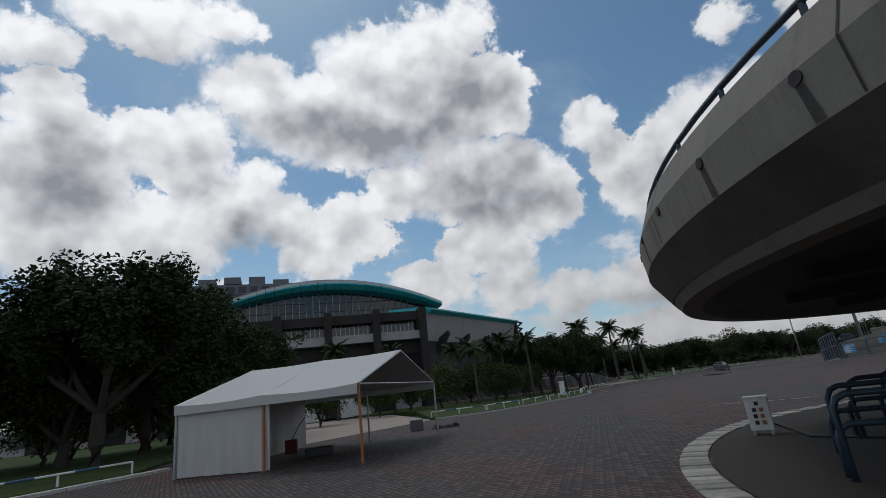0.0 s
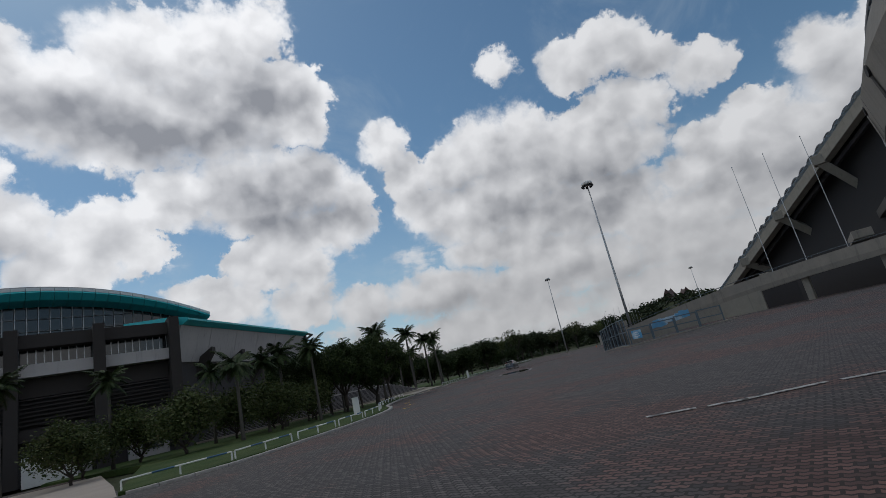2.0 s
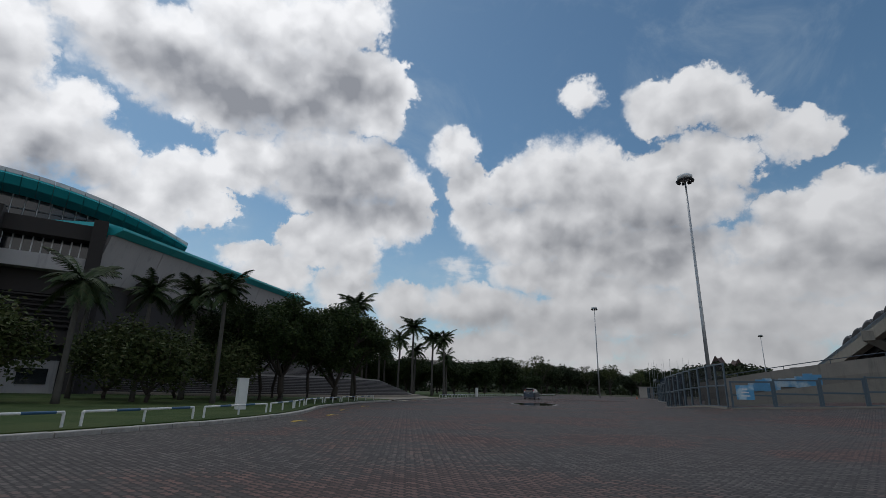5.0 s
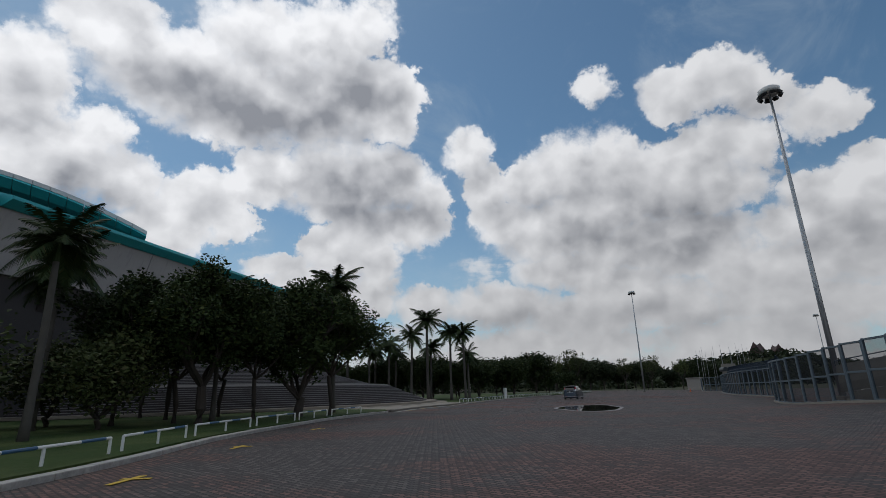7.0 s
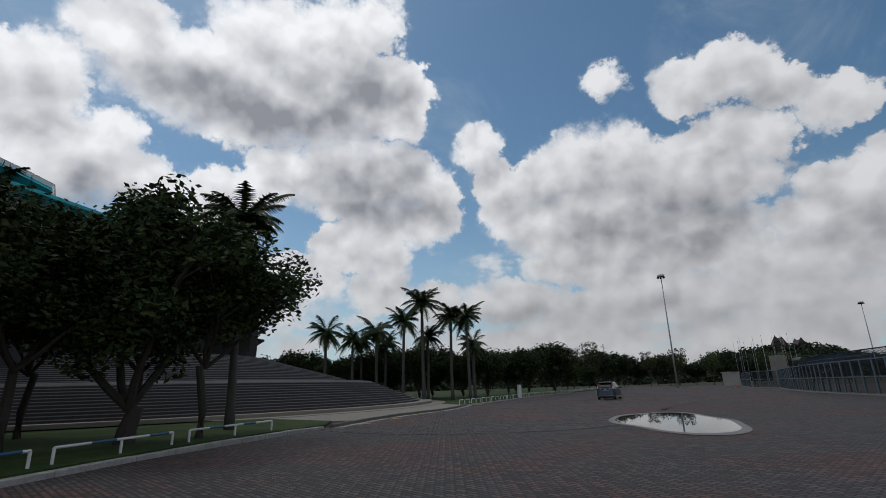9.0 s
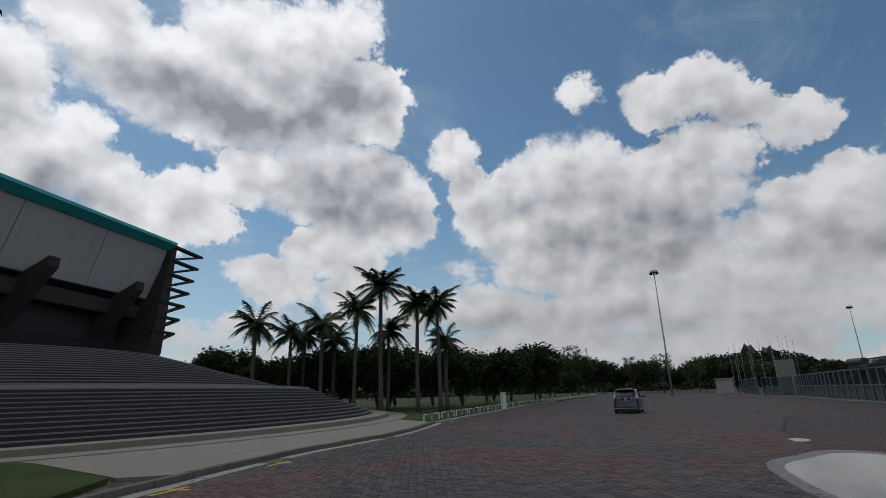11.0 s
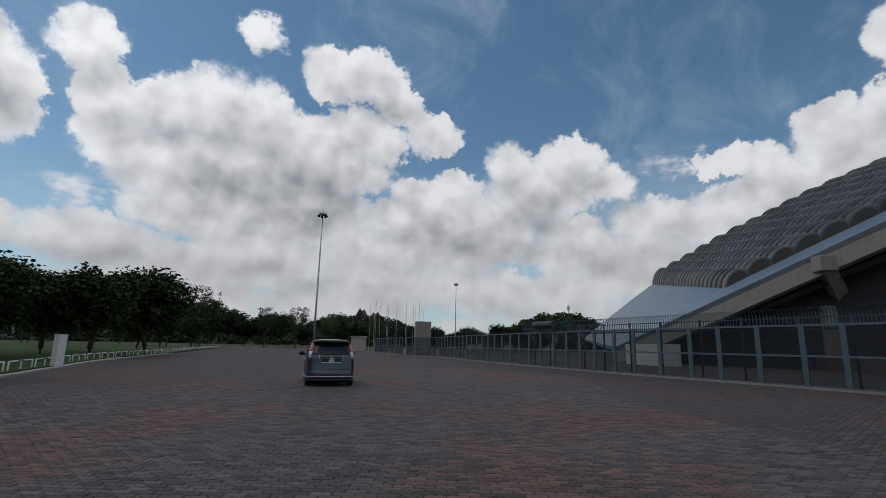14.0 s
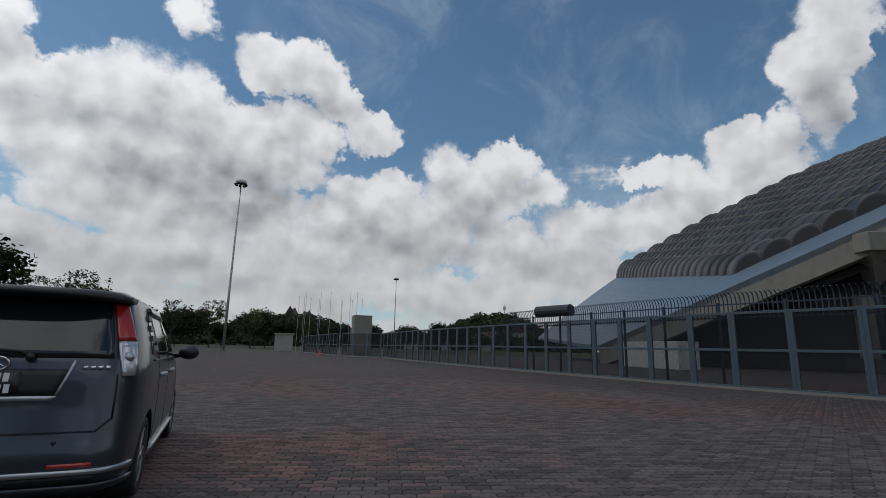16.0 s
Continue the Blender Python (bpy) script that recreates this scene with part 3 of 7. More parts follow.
kb = [tuple(p[:2]) for p in refine(KERB_B, 1.5)]
lawn("lawn", [(x - 0.25, y + 0.12) for x, y in kb] + [(23.3, 78.9), (20.5, 83.0), (12, 85), (0, 92), (-18, 88), (-14, 66), (-5, 56)], 0.13, "mown green lawn with low rails and trees")
kc = [tuple(p[:2]) for p in refine(KERB_C, 3.0)]
lawn("lawn_far", [(x - 0.25, y + 0.15) for x, y in kc] + [(100, 240), (-10, 240), (-6, 150), (30, 118), (33.5, 103)], 0.12, "wide green lawn under palms and trees")
ka = [tuple(p[:2]) for p in refine(KERB, 2.0)]
lawn("lawn_shaded", [(x - 0.25, y + 0.1) for x, y in ka] + [(-16.5, 36), (-24, 58), (-70, 62), (-90, 10), (-60, -40)], 0.12, "dark shaded lawn under big trees")


def kerb_line(name, line, label, high=0.10, wide=0.30, mat=None, shift=0.0):
    """Kerb stones a metre long with open joints, worn and chipped."""
    root = thing(name, (*line[0], 0), label, "kerb", kind="structure")
    pts = refine(line, 1.0)
    jit = random.Random(len(pts))
    for a, b in zip(pts, pts[1:]):
        d = b - a
        bm = B()
        mid = (a + b) / 2 + Vector((d.y, -d.x, 0)).normalized() * shift
        box(bm, (mid.x, mid.y, high / 2 - 0.03 + jit.uniform(-0.008, 0.008)), (d.length - 0.02, wide, high + 0.06), math.degrees(math.atan2(d.y, d.x)) + jit.uniform(-0.6, 0.6), 0.018)
        part("kerb_stone", bm, mat or kerb_white, root)


kerb_line("kerb_lawn", KERB_B, "low pale concrete kerb along the lawn", 0.11, 0.28, kerb_pale)
APRON = [(23.2, 76.0), (26.8, 82.3), (31.3, 88.0), (35.0, 94.9)]
bm = B()
ap = [tuple(p[:2]) for p in refine(APRON, 1.5)]
prism(bm, [(x - 0.1, y + 0.05) for x, y in ap[2:]] + [(36.0, 101.0), (34.0, 104.0), (31.0, 94.0), (24.0, 88.0), (18.0, 86.0), (20.5, 83.2), (23.4, 79.1)], -0.3, 0.10)
solo("apron_slab", bm, slab_tan, "tan worn concrete apron before the steps", "paving", kind="structure")
kerb_line("kerb_apron", APRON, "stained dark concrete riser along the apron", 0.15, 0.2, kerb_grey)
kerb_line("gutter_apron", APRON, "flat pale worn gutter strip before the apron", 0.02, 0.34, kerb_pale, 0.30)
kerb_line("kerb_far", KERB_C[:4], "pale kerb along the far lawn", 0.10, 0.28, kerb_pale)
kerb_line("kerb_shaded", KERB[1:], "low kerb before the shaded lawn")


def low_rail(a, b, legs, h=0.47):
    """White and blue pipe rail on short legs."""
    a, b = Vector((*a, 0)), Vector((*b, 0))
    root = thing("low_rail", (a.x, a.y, 0), "low white tubular rail with blue bands beside the kerb", "rail", "low rails along the lawns")
    bm = B()
    n = max(2, round((b - a).length / 0.9))
    tube(bm, [(a.x, a.y, h), (b.x, b.y, h)], 0.032, 8)
    part("bar", bm, white_paint, root)
    for i in range(1, n, 2):
        bm = B()
        p, q = a.lerp(b, i / n), a.lerp(b, (i + 0.8) / n)
        tube(bm, [(p.x, p.y, h), (q.x, q.y, h)], 0.035, 8)
        part("band", bm, blue_paint, root, "blue painted band")
    for i in range(legs):
        p = a.lerp(b, i / (legs - 1))
        bm = B()
        tube(bm, [(p.x, p.y, 0.0), (p.x, p.y, h)], 0.035, 8)
        part("leg", bm, white_paint, root)


def rails_along(line, length, gap, inset, legs=3):
    pts = refine(line, 0.5)
    step = int((length + gap) / 0.5)
    for i in range(0, len(pts) - step, step):
        a, b = pts[i], pts[i + int(length / 0.5)]
        d = (b - a).normalized()
        n = Vector((-d.y, d.x, 0)) * inset
        low_rail((a + n)[:2], (b + n)[:2], legs)


rails_along(KERB_B, 3.5, 0.5, 0.75)
rails_along(KERB_C, 2.5, 0.5, 0.6)
rails_along(KERB[1:], 4.0, 0.5, 0.5)

# yellow bay marks, worn white stripe
for x, y, rz in [(28.6, 84.0, 55), (26.6, 80.5, 55), (24.7, 77.4, 55), (30.5, 87.0, 55), (32.3, 89.8, 55), (12.6, 46.0, 70), (14.2, 50.0, 72), (15.4, 55.0, 75), (17.6, 61.0, 68), (36.5, 96.0, 52), (38.6, 99.0, 52)]:
    bm = B()
    box(bm, (x, y, 0.016), (0.9, 0.12, 0.006), rz)
    box(bm, (x + 0.12, y + 0.1, 0.016), (0.12, 0.5, 0.0055), rz)
    solo("bay_mark", bm, yellow_paint, "worn yellow T-shaped parking mark on the paving", "road marking", "yellow bay marks")
for x, y, l, rz in [(9.7, 18.9, 0.9, -38), (10.45, 18.25, 0.7, -40), (11.3, 17.75, 1.5, -28), (12.5, 16.9, 1.0, -40), (13.4, 16.1, 0.6, -44)]:
    bm = B()
    box(bm, (x, y, 0.014), (l, 0.16, 0.006), rz)
    solo("white_mark", bm, stripe_worn, "worn white paint stripe on the paving", "road marking", "white paint stripes")

# rain puddles
puddle_mat = bpy.data.materials.new("still_rain_water")
puddle_mat.use_nodes = True
pb = puddle_mat.node_tree.nodes["Principled BSDF"]
pb.inputs["Base Color"].default_value, pb.inputs["Roughness"].default_value = (0.03, 0.028, 0.026, 1), 0.02
wet_mat = material("wet_dark_paving", (0.045, 0.04, 0.038), 0.35, spots=0.4, scale=1.5)


def puddle(x, y, rx, ry, rz, seed):
    rr = random.Random(seed)
    ph = [rr.uniform(0, 6.28) for _ in range(5)]
    for grow, z, mat, nm in ((1.12, 0.015, wet_mat, "wet_patch"), (1.0, 0.0165, puddle_mat, "puddle")):
        bm = B()
        vs = []
        for i in range(56):
            a = 2 * math.pi * i / 56
            k = grow * (1 + sum(0.13 / (j + 1) * math.sin((j + 2) * a + ph[j]) for j in range(5)))
            p = Vector((rx * k * math.cos(a), ry * k * math.sin(a), 0))
            p.rotate(Euler((0, 0, radians(rz))))
            vs.append(bm.verts.new((x + p.x, y + p.y, z)))
        bm.faces.new(vs)
        solo(nm, bm, mat, "shallow rain puddle mirroring the sky" if nm == "puddle" else "damp dark rim round a puddle", "puddle")


puddle(36.0, 71.0, 4.6, 2.2, 60, 3)
puddle(27.5, 22.0, 1.3, 0.45, 30, 5)
puddle(41.2, 78.0, 0.6, 0.22, 40, 6)

# ---- round elevated deck over its paved ring ----
DC = (13.66, 4.02)
deck = thing("round_deck", (*DC, 0), "round grey concrete deck on a drum, underside stained and coloured for shade", "elevated deck")
bm = B()
revolve(bm, [(10.950, 3.01), (11.000, 3.46), (10.820, 3.90), (10.640, 3.90), (10.640, 3.45), (10.220, 3.40), (10.220, 2.80), (10.640, 2.56)], 0, 360, 120, DC)
part("parapet", bm, concrete, deck, "pale grey concrete parapet", smooth=False)
# haunch: brown staining plus underside shade, both in the darker base colour
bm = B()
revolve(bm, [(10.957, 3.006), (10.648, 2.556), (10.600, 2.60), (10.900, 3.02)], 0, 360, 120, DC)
part("haunch", bm, concrete_stain_shade, deck, "brown-stained sloping underside with shade in its dark colour")
bm = B()
revolve(bm, [(10.640, 2.56), (10.540, 2.42), (10.220, 2.42), (9.950, 2.70), (10.220, 2.80)], 0, 360, 120, DC)
part("edge_beam", bm, concrete_mid, deck, "lighter lip of the deck")
# soffit, drum and ribs carry under-deck shade as a darker concrete
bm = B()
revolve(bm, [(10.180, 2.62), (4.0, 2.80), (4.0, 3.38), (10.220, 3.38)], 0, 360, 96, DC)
part("soffit", bm, concrete_dark, deck, "stained underside coloured dark as shade")
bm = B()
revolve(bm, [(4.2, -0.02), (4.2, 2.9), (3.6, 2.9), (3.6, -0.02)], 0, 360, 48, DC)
part("drum", bm, concrete_dark, deck, "round wall carrying the deck, coloured dark as under-deck shade")
bm = B()
bmesh.ops.create_circle(bm, cap_ends=True, segments=64, radius=10.650, matrix=pose(*DC, 3.47))
part("deck_floor", bm, concrete, deck)
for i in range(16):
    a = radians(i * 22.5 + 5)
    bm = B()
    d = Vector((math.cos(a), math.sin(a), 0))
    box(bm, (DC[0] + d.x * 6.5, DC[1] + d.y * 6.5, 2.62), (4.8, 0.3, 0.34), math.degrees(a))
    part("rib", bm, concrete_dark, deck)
bm = B()
revolve(bm, [(10.720 + 0.035 * math.cos(2 * math.pi * j / 8), 4.09 + 0.035 * math.sin(2 * math.pi * j / 8)) for j in range(8)], 0, 360, 120, DC)
part("handrail", bm, rail_blue, deck, "dark steel handrail", smooth=True)
for i in range(60):
    a = radians(i * 6)
    bm = B()
    p = (DC[0] + 10.720 * math.cos(a), DC[1] + 10.720 * math.sin(a))
    tube(bm, [(*p, 3.88), (*p, 4.09)], 0.03, 6)
    part("rail_post", bm, rail_blue, deck)
for i in range(40):
    a = radians(186 - i * 7.2)
    d = Vector((math.cos(a), math.sin(a), 0))
    bm = B()
    c = Vector((*DC, 3.40)) + d * 10.992
    bmesh.ops.create_cone(bm, cap_ends=True, segments=14, radius1=0.06, radius2=0.06, depth=0.03, matrix=Matrix.Translation(c) @ d.to_track_quat("Z", "Y").to_matrix().to_4x4())
    part("drain_hole", bm, recess, deck, "dark drain hole")
    if i % 3 != 2:
        bm = B()
        side = Vector((-d.y, d.x, 0))
        q = [(-0.035, 3.36, 10.995), (0.035, 3.36, 10.995), (0.08, 3.02, 10.958), (-0.01, 3.02, 10.958)]
        vs = [bm.verts.new(Vector((*DC, z)) + d * r + side * s) for s, z, r in q]
        bm.faces.new(vs)
        part("stain", bm, concrete_dark, deck, "dark water stain below a drain")
for i in range(20):
    a = radians(8 + i * 18)
    d, side = Vector((math.cos(a), math.sin(a), 0)), Vector((-math.sin(a), math.cos(a), 0))
    bm = B()
    vs = [bm.verts.new(Vector((*DC, z)) + d * r + side * s) for s, z, r in [(-0.010, 3.02, 10.956), (0.010, 3.02, 10.956), (0.010, 3.46, 11.005), (-0.010, 3.46, 11.005)]]
    ws = [bm.verts.new(Vector((*DC, z)) + d * r + side * s) for s, z, r in [(-0.010, 3.89, 10.828), (0.010, 3.89, 10.828)]]
    bm.faces.new(vs), bm.faces.new((vs[3], vs[2], ws[1], ws[0]))
    part("joint", bm, recess, deck, "dark panel joint")

ring_floor = thing("ring_pavement", (*DC, 0), "brown block apron under the deck edged by painted bricks", "pavement", kind="structure")
# apron is brown, its base darkened further for the shade below the deck
bm = B()
revolve(bm, [(10.660, -0.05), (10.660, 0.022), (0.5, 0.022), (0.5, -0.05)], 0, 360, 96, DC)
part("apron", bm, material("brown_paving_deck_shade", (0.044, 0.037, 0.032), 0.9, spots=0.5, scale=0.7, fine=25), ring_floor)
edge_mesh = None
for i in range(250):
    a = radians(i * 360 / 250)
    if edge_mesh is None:
        bm = B()
        box(bm, (0, 0, 0.0), (0.44, 0.24, 0.08), 0, 0.012)
        edge_mesh = mesh_of(bm, "edge_brick", material("whitewashed_edge_brick", (0.40, 0.38, 0.34), 0.85, spots=0.7, scale=7, fine=30, jitter=0.6))
    ob = new("edge_brick", edge_mesh)
    ob.parent = ring_floor
    ob.matrix_basis = pose(10.920 * math.cos(a), 10.920 * math.sin(a), -0.012 + 0.008 * math.sin(i * 2.3), 0, 0, math.degrees(a))

# ---- switch cabinet and bent pipe barriers on the apron ----
cab = thing("switch_cabinet", (5.95, 10.3, 0.02), "dirty white metal switch cabinet with dark dials", "cabinet")
CM = pose(5.95, 10.3, 0.02, 0, 0, -32)


def local(bm, m):
    bmesh.ops.transform(bm, matrix=m, verts=bm.verts)
    return bm


bm = B()
box(bm, (0, 0, 0.40), (0.40, 0.30, 0.62), 0, 0.012)
part("body", local(bm, CM), white_paint, cab)
bm = B()
box(bm, (0, 0, 0.72), (0.44, 0.36, 0.03), 0, 0.008)
part("lid", local(bm, CM), white_paint, cab)
for sx in (-0.15, 0.15):
    bm = B()
    box(bm, (sx, 0, 0.045), (0.05, 0.26, 0.09))
    part("foot", local(bm, CM), galv, cab)
for z, xs in ((0.60, (0.0,)), (0.48, (-0.06, 0.06)), (0.36, (-0.06, 0.06)), (0.24, (-0.06, 0.06))):
    for x in xs:
        bm = B()
        box(bm, (x, -0.155, z), (0.07, 0.03, 0.075), 0, 0.008)
        part("socket", local(bm, CM), black_plastic if x <= 0 else rust, cab, "dark plug socket")
bm = B()
tube(bm, [(6.15, 10.2, 0.2), (6.2, 9.3, 0.04), (6.8, 8.3, 0.03), (7.6, 8.1, 0.03), (8.6, 8.6, 0.03)], 0.022, 6)
solo("cable", bm, black_plastic, "black power cable trailing over the apron", "cable")


def barrier(x, y, rz, h=0.95, w=2.6):
    root = thing("pipe_barrier", (x, y, 0.02), "dark blue bent steel pipe barrier", "barrier", "pipe barriers under the deck")
    m = pose(x, y, 0.02, 0, 0, rz)
    for z in (h, h * 0.62):
        bm = B()
        tube(bm, [(0, 0, 0.0), (0, 0, z - 0.16), (0.05, 0, z - 0.05), (0.16, 0, z), (w - 0.16, 0, z), (w - 0.05, 0, z - 0.05), (w, 0, z - 0.16), (w, 0, 0)], 0.04, 10)
        if z != h:
            bmesh.ops.translate(bm, verts=bm.verts, vec=(0.0, 0.25, 0))
        part("hoop", local(bm, m), rail_blue, root, smooth=True)
    return root


for k, (x, y) in enumerate([(4.35, 5.9), (5.3, 7.3), (6.6, 8.6), (8.0, 9.6), (9.6, 10.4)]):
    barrier(x, y, -25 + 4 * k)

# ---- marquee tent ----
TM = pose(-2.72, 13.5, 0, 0, 0, 0)
tent = thing("marquee_tent", (-5.5, 17.0, 0), "white canvas marquee on metal and rusty poles, one side walled", "tent")
TA, TB = Vector((-2.72, 13.5, 0)), Vector((-8.5, 14.9, 0))
TU = (TB - TA).normalized()
TV = Vector((-TU.y, TU.x, 0)) * -1
TW, TL = (TB - TA).length, 7.2
tp = lambda u, v, z: TA + TU * u + TV * v + Vector((0, 0, z))
EAVE, RIDGE = 2.05, 3.15
for k in range(2):
    u0, u1 = TW * k / 2, TW * (k + 1) / 2
    bm = B()
    n = 8
    loops = []
    for i in range(n + 1):
        u = u0 + (u1 - u0) * i / n
        sag = 0.06 * math.sin(math.pi * i / n)
        row = [tp(u, -0.1, EAVE - 0.28), tp(u, -0.1, EAVE - sag)]
        row += [tp(u, TL / 2 * j / 5, EAVE + (RIDGE - EAVE) * j / 5 - sag * 0.6) for j in range(1, 6)]
        row += [tp(u, TL / 2 + TL / 2 * j / 5, RIDGE - (RIDGE - EAVE) * j / 5 - sag * 0.6) for j in range(1, 6)]
        row += [tp(u, TL + 0.1, EAVE - sag), tp(u, TL + 0.1, EAVE - 0.28)]
        loops.append(row)
    rings(bm, loops, closed=False)
    ob = part("roof_panel", bm, canvas_white, tent, "white canvas roof panel")
    s = ob.modifiers.new("thickness", "SOLIDIFY")
    s.thickness = 0.012
for v0 in (0.0,):
    bm = B()
    loops = []
    for i in range(25):
        u = TW * 0.47 + TW * 0.53 * i / 24
        w = 0.05 * math.sin(i * 1.9) + 0.03 * math.sin(i * 0.8)
        loops.append([tp(u, v0 + w * (1 - z / EAVE) + 0.02, z) for z in (0.03, 0.5, 1.0, 1.5, EAVE - 0.05)])
    rings(bm, loops, closed=False)
    ob = part("side_wall", bm, canvas_white, tent, "wrinkled white canvas side wall")
    ob.modifiers.new("thickness", "SOLIDIFY").thickness = 0.01
bm = B()
loops = []
for i in range(25):
    v = TL * i / 24
    w = 0.05 * math.sin(i * 1.7)
    loops.append([tp(TW - 0.02 + w * (1 - z / EAVE), v, z) for z in (0.03, 0.5, 1.0, 1.5, EAVE - 0.05)])
rings(bm, loops, closed=False)
part("end_wall", bm, canvas_white, tent, "white canvas end wall").modifiers.new("thickness", "SOLIDIFY").thickness = 0.01
for u, v, m in ((0, 0, rust), (TW / 2, 0, rust), (TW, 0, galv), (0, TL, galv), (TW / 2, TL, galv), (TW, TL, galv)):
    bm = B()
    tube(bm, [tp(u, v, 0), tp(u, v, EAVE)], 0.04, 10)
    part("pole", bm, m, tent, "rusty orange pole" if m == rust else "galvanised pole")
for u in (0, TW / 2, TW):
    for a, b in ((tp(u, 0, EAVE), tp(u, TL / 2, RIDGE - 0.04)), (tp(u, TL / 2, RIDGE - 0.04), tp(u, TL, EAVE)), (tp(u, 0, EAVE - 0.02), tp(u, TL, EAVE - 0.02))):
        bm = B()
        tube(bm, [a, b], 0.028, 8)
        part("rafter", bm, galv, tent)
bm = B()
box(bm, (-2.2, 24.2, 0.25), (0.55, 0.4, 0.5), 20, 0.02)
solo("plastic_crate", bm, material("grey_plastic_crate", (0.12, 0.12, 0.13), 0.6), "grey plastic crate standing on the paving", "crate")
bm = B()
box(bm, (-6.6, 19.5, 0.25), (0.45, 0.3, 0.5), 10, 0.03)
tube(bm, [(-6.6, 19.5, 0.45), (-6.3, 19.6, 1.0), (-6.1, 19.7, 1.25)], 0.02, 6)
solo("floor_machine", bm, material("dull_red_machine", (0.16, 0.03, 0.025), 0.5), "small red machine with a handle under the tent", "machine")
bm = B()
rt = random.Random(6)
heap_ = [[(-1.5 + 0.15 * i + rt.uniform(-0.04, 0.04), 23.75 + 0.13 * j + rt.uniform(-0.04, 0.04), 0.012 + (rt.uniform(0.03, 0.2) if 0 < i < 9 and 0 < j < 5 else 0.0)) for j in range(6)] for i in range(10)]
rings(bm, heap_, closed=False)
bmesh.ops.solidify(bm, geom=bm.faces[:], thickness=0.01)
solo("tarpaulin", bm, black_plastic, "crumpled black tarpaulin on the paving", "tarpaulin")
bm = B()
box(bm, (-4.9, 17.2, 0.14), (0.9, 0.6, 0.28), 15, 0.02)
solo("floor_mat", bm, black_plastic, "dark flat box lying under the tent", "box")


# ---- light masts ----
def light_mast(x, y, h, z0=0.0):
    root = thing("light_mast", (x, y, z0), "tall galvanised light mast with a ring of floodlights", "light mast", "light masts round the plaza")
    bm = B()
    tube(bm, [(x, y, z0), (x, y, z0 + h * 0.35), (x, y, z0 + h * 0.7), (x, y, z0 + h - 0.4)], 0.21, 12, 0.09)
    part("pole", bm, galv, root, smooth=True)
    bm = B()
    box(bm, (x, y, z0 + 0.15), (0.6, 0.6, 0.3), 0, 0.02)
    part("base", bm, concrete, root)
    bm = B()
    revolve(bm, [(0.05, h - 0.35), (0.78, h - 0.32), (0.82, h + 0.05), (0.62, h + 0.2), (0.05, h + 0.25)], 0, 360, 20, (0, 0))
    bmesh.ops.translate(bm, verts=bm.verts, vec=(x, y, z0))
    part("hood", bm, white_paint, root, "white round hood", smooth=True)
    for i in range(8):
        a = radians(i * 45 + 10)
        bm = B()
        box(bm, (x + 0.78 * math.cos(a), y + 0.78 * math.sin(a), z0 + h - 0.52), (0.3, 0.4, 0.24), math.degrees(a), 0.03, ry=25)
        part("floodlight", bm, black_plastic, root, "dark floodlight")


light_mast(53.57, 66.79, 24.9)
light_mast(99.3, 147.6, 25.1)
light_mast(197.0, 174.0, 25.0)
light_mast(240.0, 98.0, 21.0)

# ---- fence ----
mesh_mat = bpy.data.materials.new("fine_wire_mesh")
mesh_mat.use_nodes = True
mt = Net(mesh_mat.node_tree)
mb = mesh_mat.node_tree.nodes["Principled BSDF"]
mb.inputs["Base Color"].default_value = (0.022, 0.025, 0.03, 1)
mb.inputs["Alpha"].default_value = 0.58
mb.inputs["Roughness"].default_value = 0.9
mb.inputs["Specular IOR Level"].default_value = 0.1

open_mesh = bpy.data.materials.new("wide_wire_mesh")
open_mesh.use_nodes = True
ob_ = open_mesh.node_tree.nodes["Principled BSDF"]
ob_.inputs["Base Color"].default_value, ob_.inputs["Alpha"].default_value = (0.03, 0.035, 0.04, 1), 0.14
FENCE_H = 2.8


def fence_bay(root, a, b, h, spikes):
    """One framed bay: two posts, three rails, wire mesh and, on some, spear heads."""
    d = (b - a)
    L = d.length
    t = d / L
    rz = math.degrees(math.atan2(d.y, d.x))
    for p, nm in ((a + t * 0.06, "post"), (b - t * 0.06, "post")):
        bm = B()
        box(bm, (p.x, p.y, h / 2 + 0.03), (0.12, 0.10, h - 0.06), rz, 0.01)
        part(nm, bm, fence_steel, root)
    m = (a + b) / 2
    for z in (0.10, h * 0.5, h - 0.06):
        bm = B()
        box(bm, (m.x, m.y, z), (L - 0.12, 0.08, 0.095), rz, 0.008)
        part("rail", bm, fence_steel, root)
    for z0, z1 in ((0.14, h * 0.5 - 0.04), (h * 0.5 + 0.04, h - 0.1)):
        bm = B()
        p, q = a + t * 0.1, b - t * 0.1
        vs = [bm.verts.new(v) for v in ((p.x, p.y, z0), (q.x, q.y, z0), (q.x, q.y, z1), (p.x, p.y, z1))]
        bm.faces.new(vs)
        part("mesh_panel", bm, mesh_mat if h > 2 else open_mesh, root, "fine dark wire mesh" if h > 2 else "wide wire mesh")
    if spikes:
        bm = B()
        n = int(L / 0.16)
        for i in range(n):
            p = a + t * (L * (i + 0.5) / n)
            o = Vector((t.y, -t.x, 0)) * -1
            pts = [(p.x, p.y, h - 0.03), (p.x, p.y, h + 0.45), (p.x + o.x * 0.08, p.y + o.y * 0.08, h + 0.62), (p.x + o.x * 0.22, p.y + o.y * 0.22, h + 0.66)]
            tube(bm, pts, 0.017, 4)
        part("spikes", bm, fence_steel, root, "row of bent spear bars")


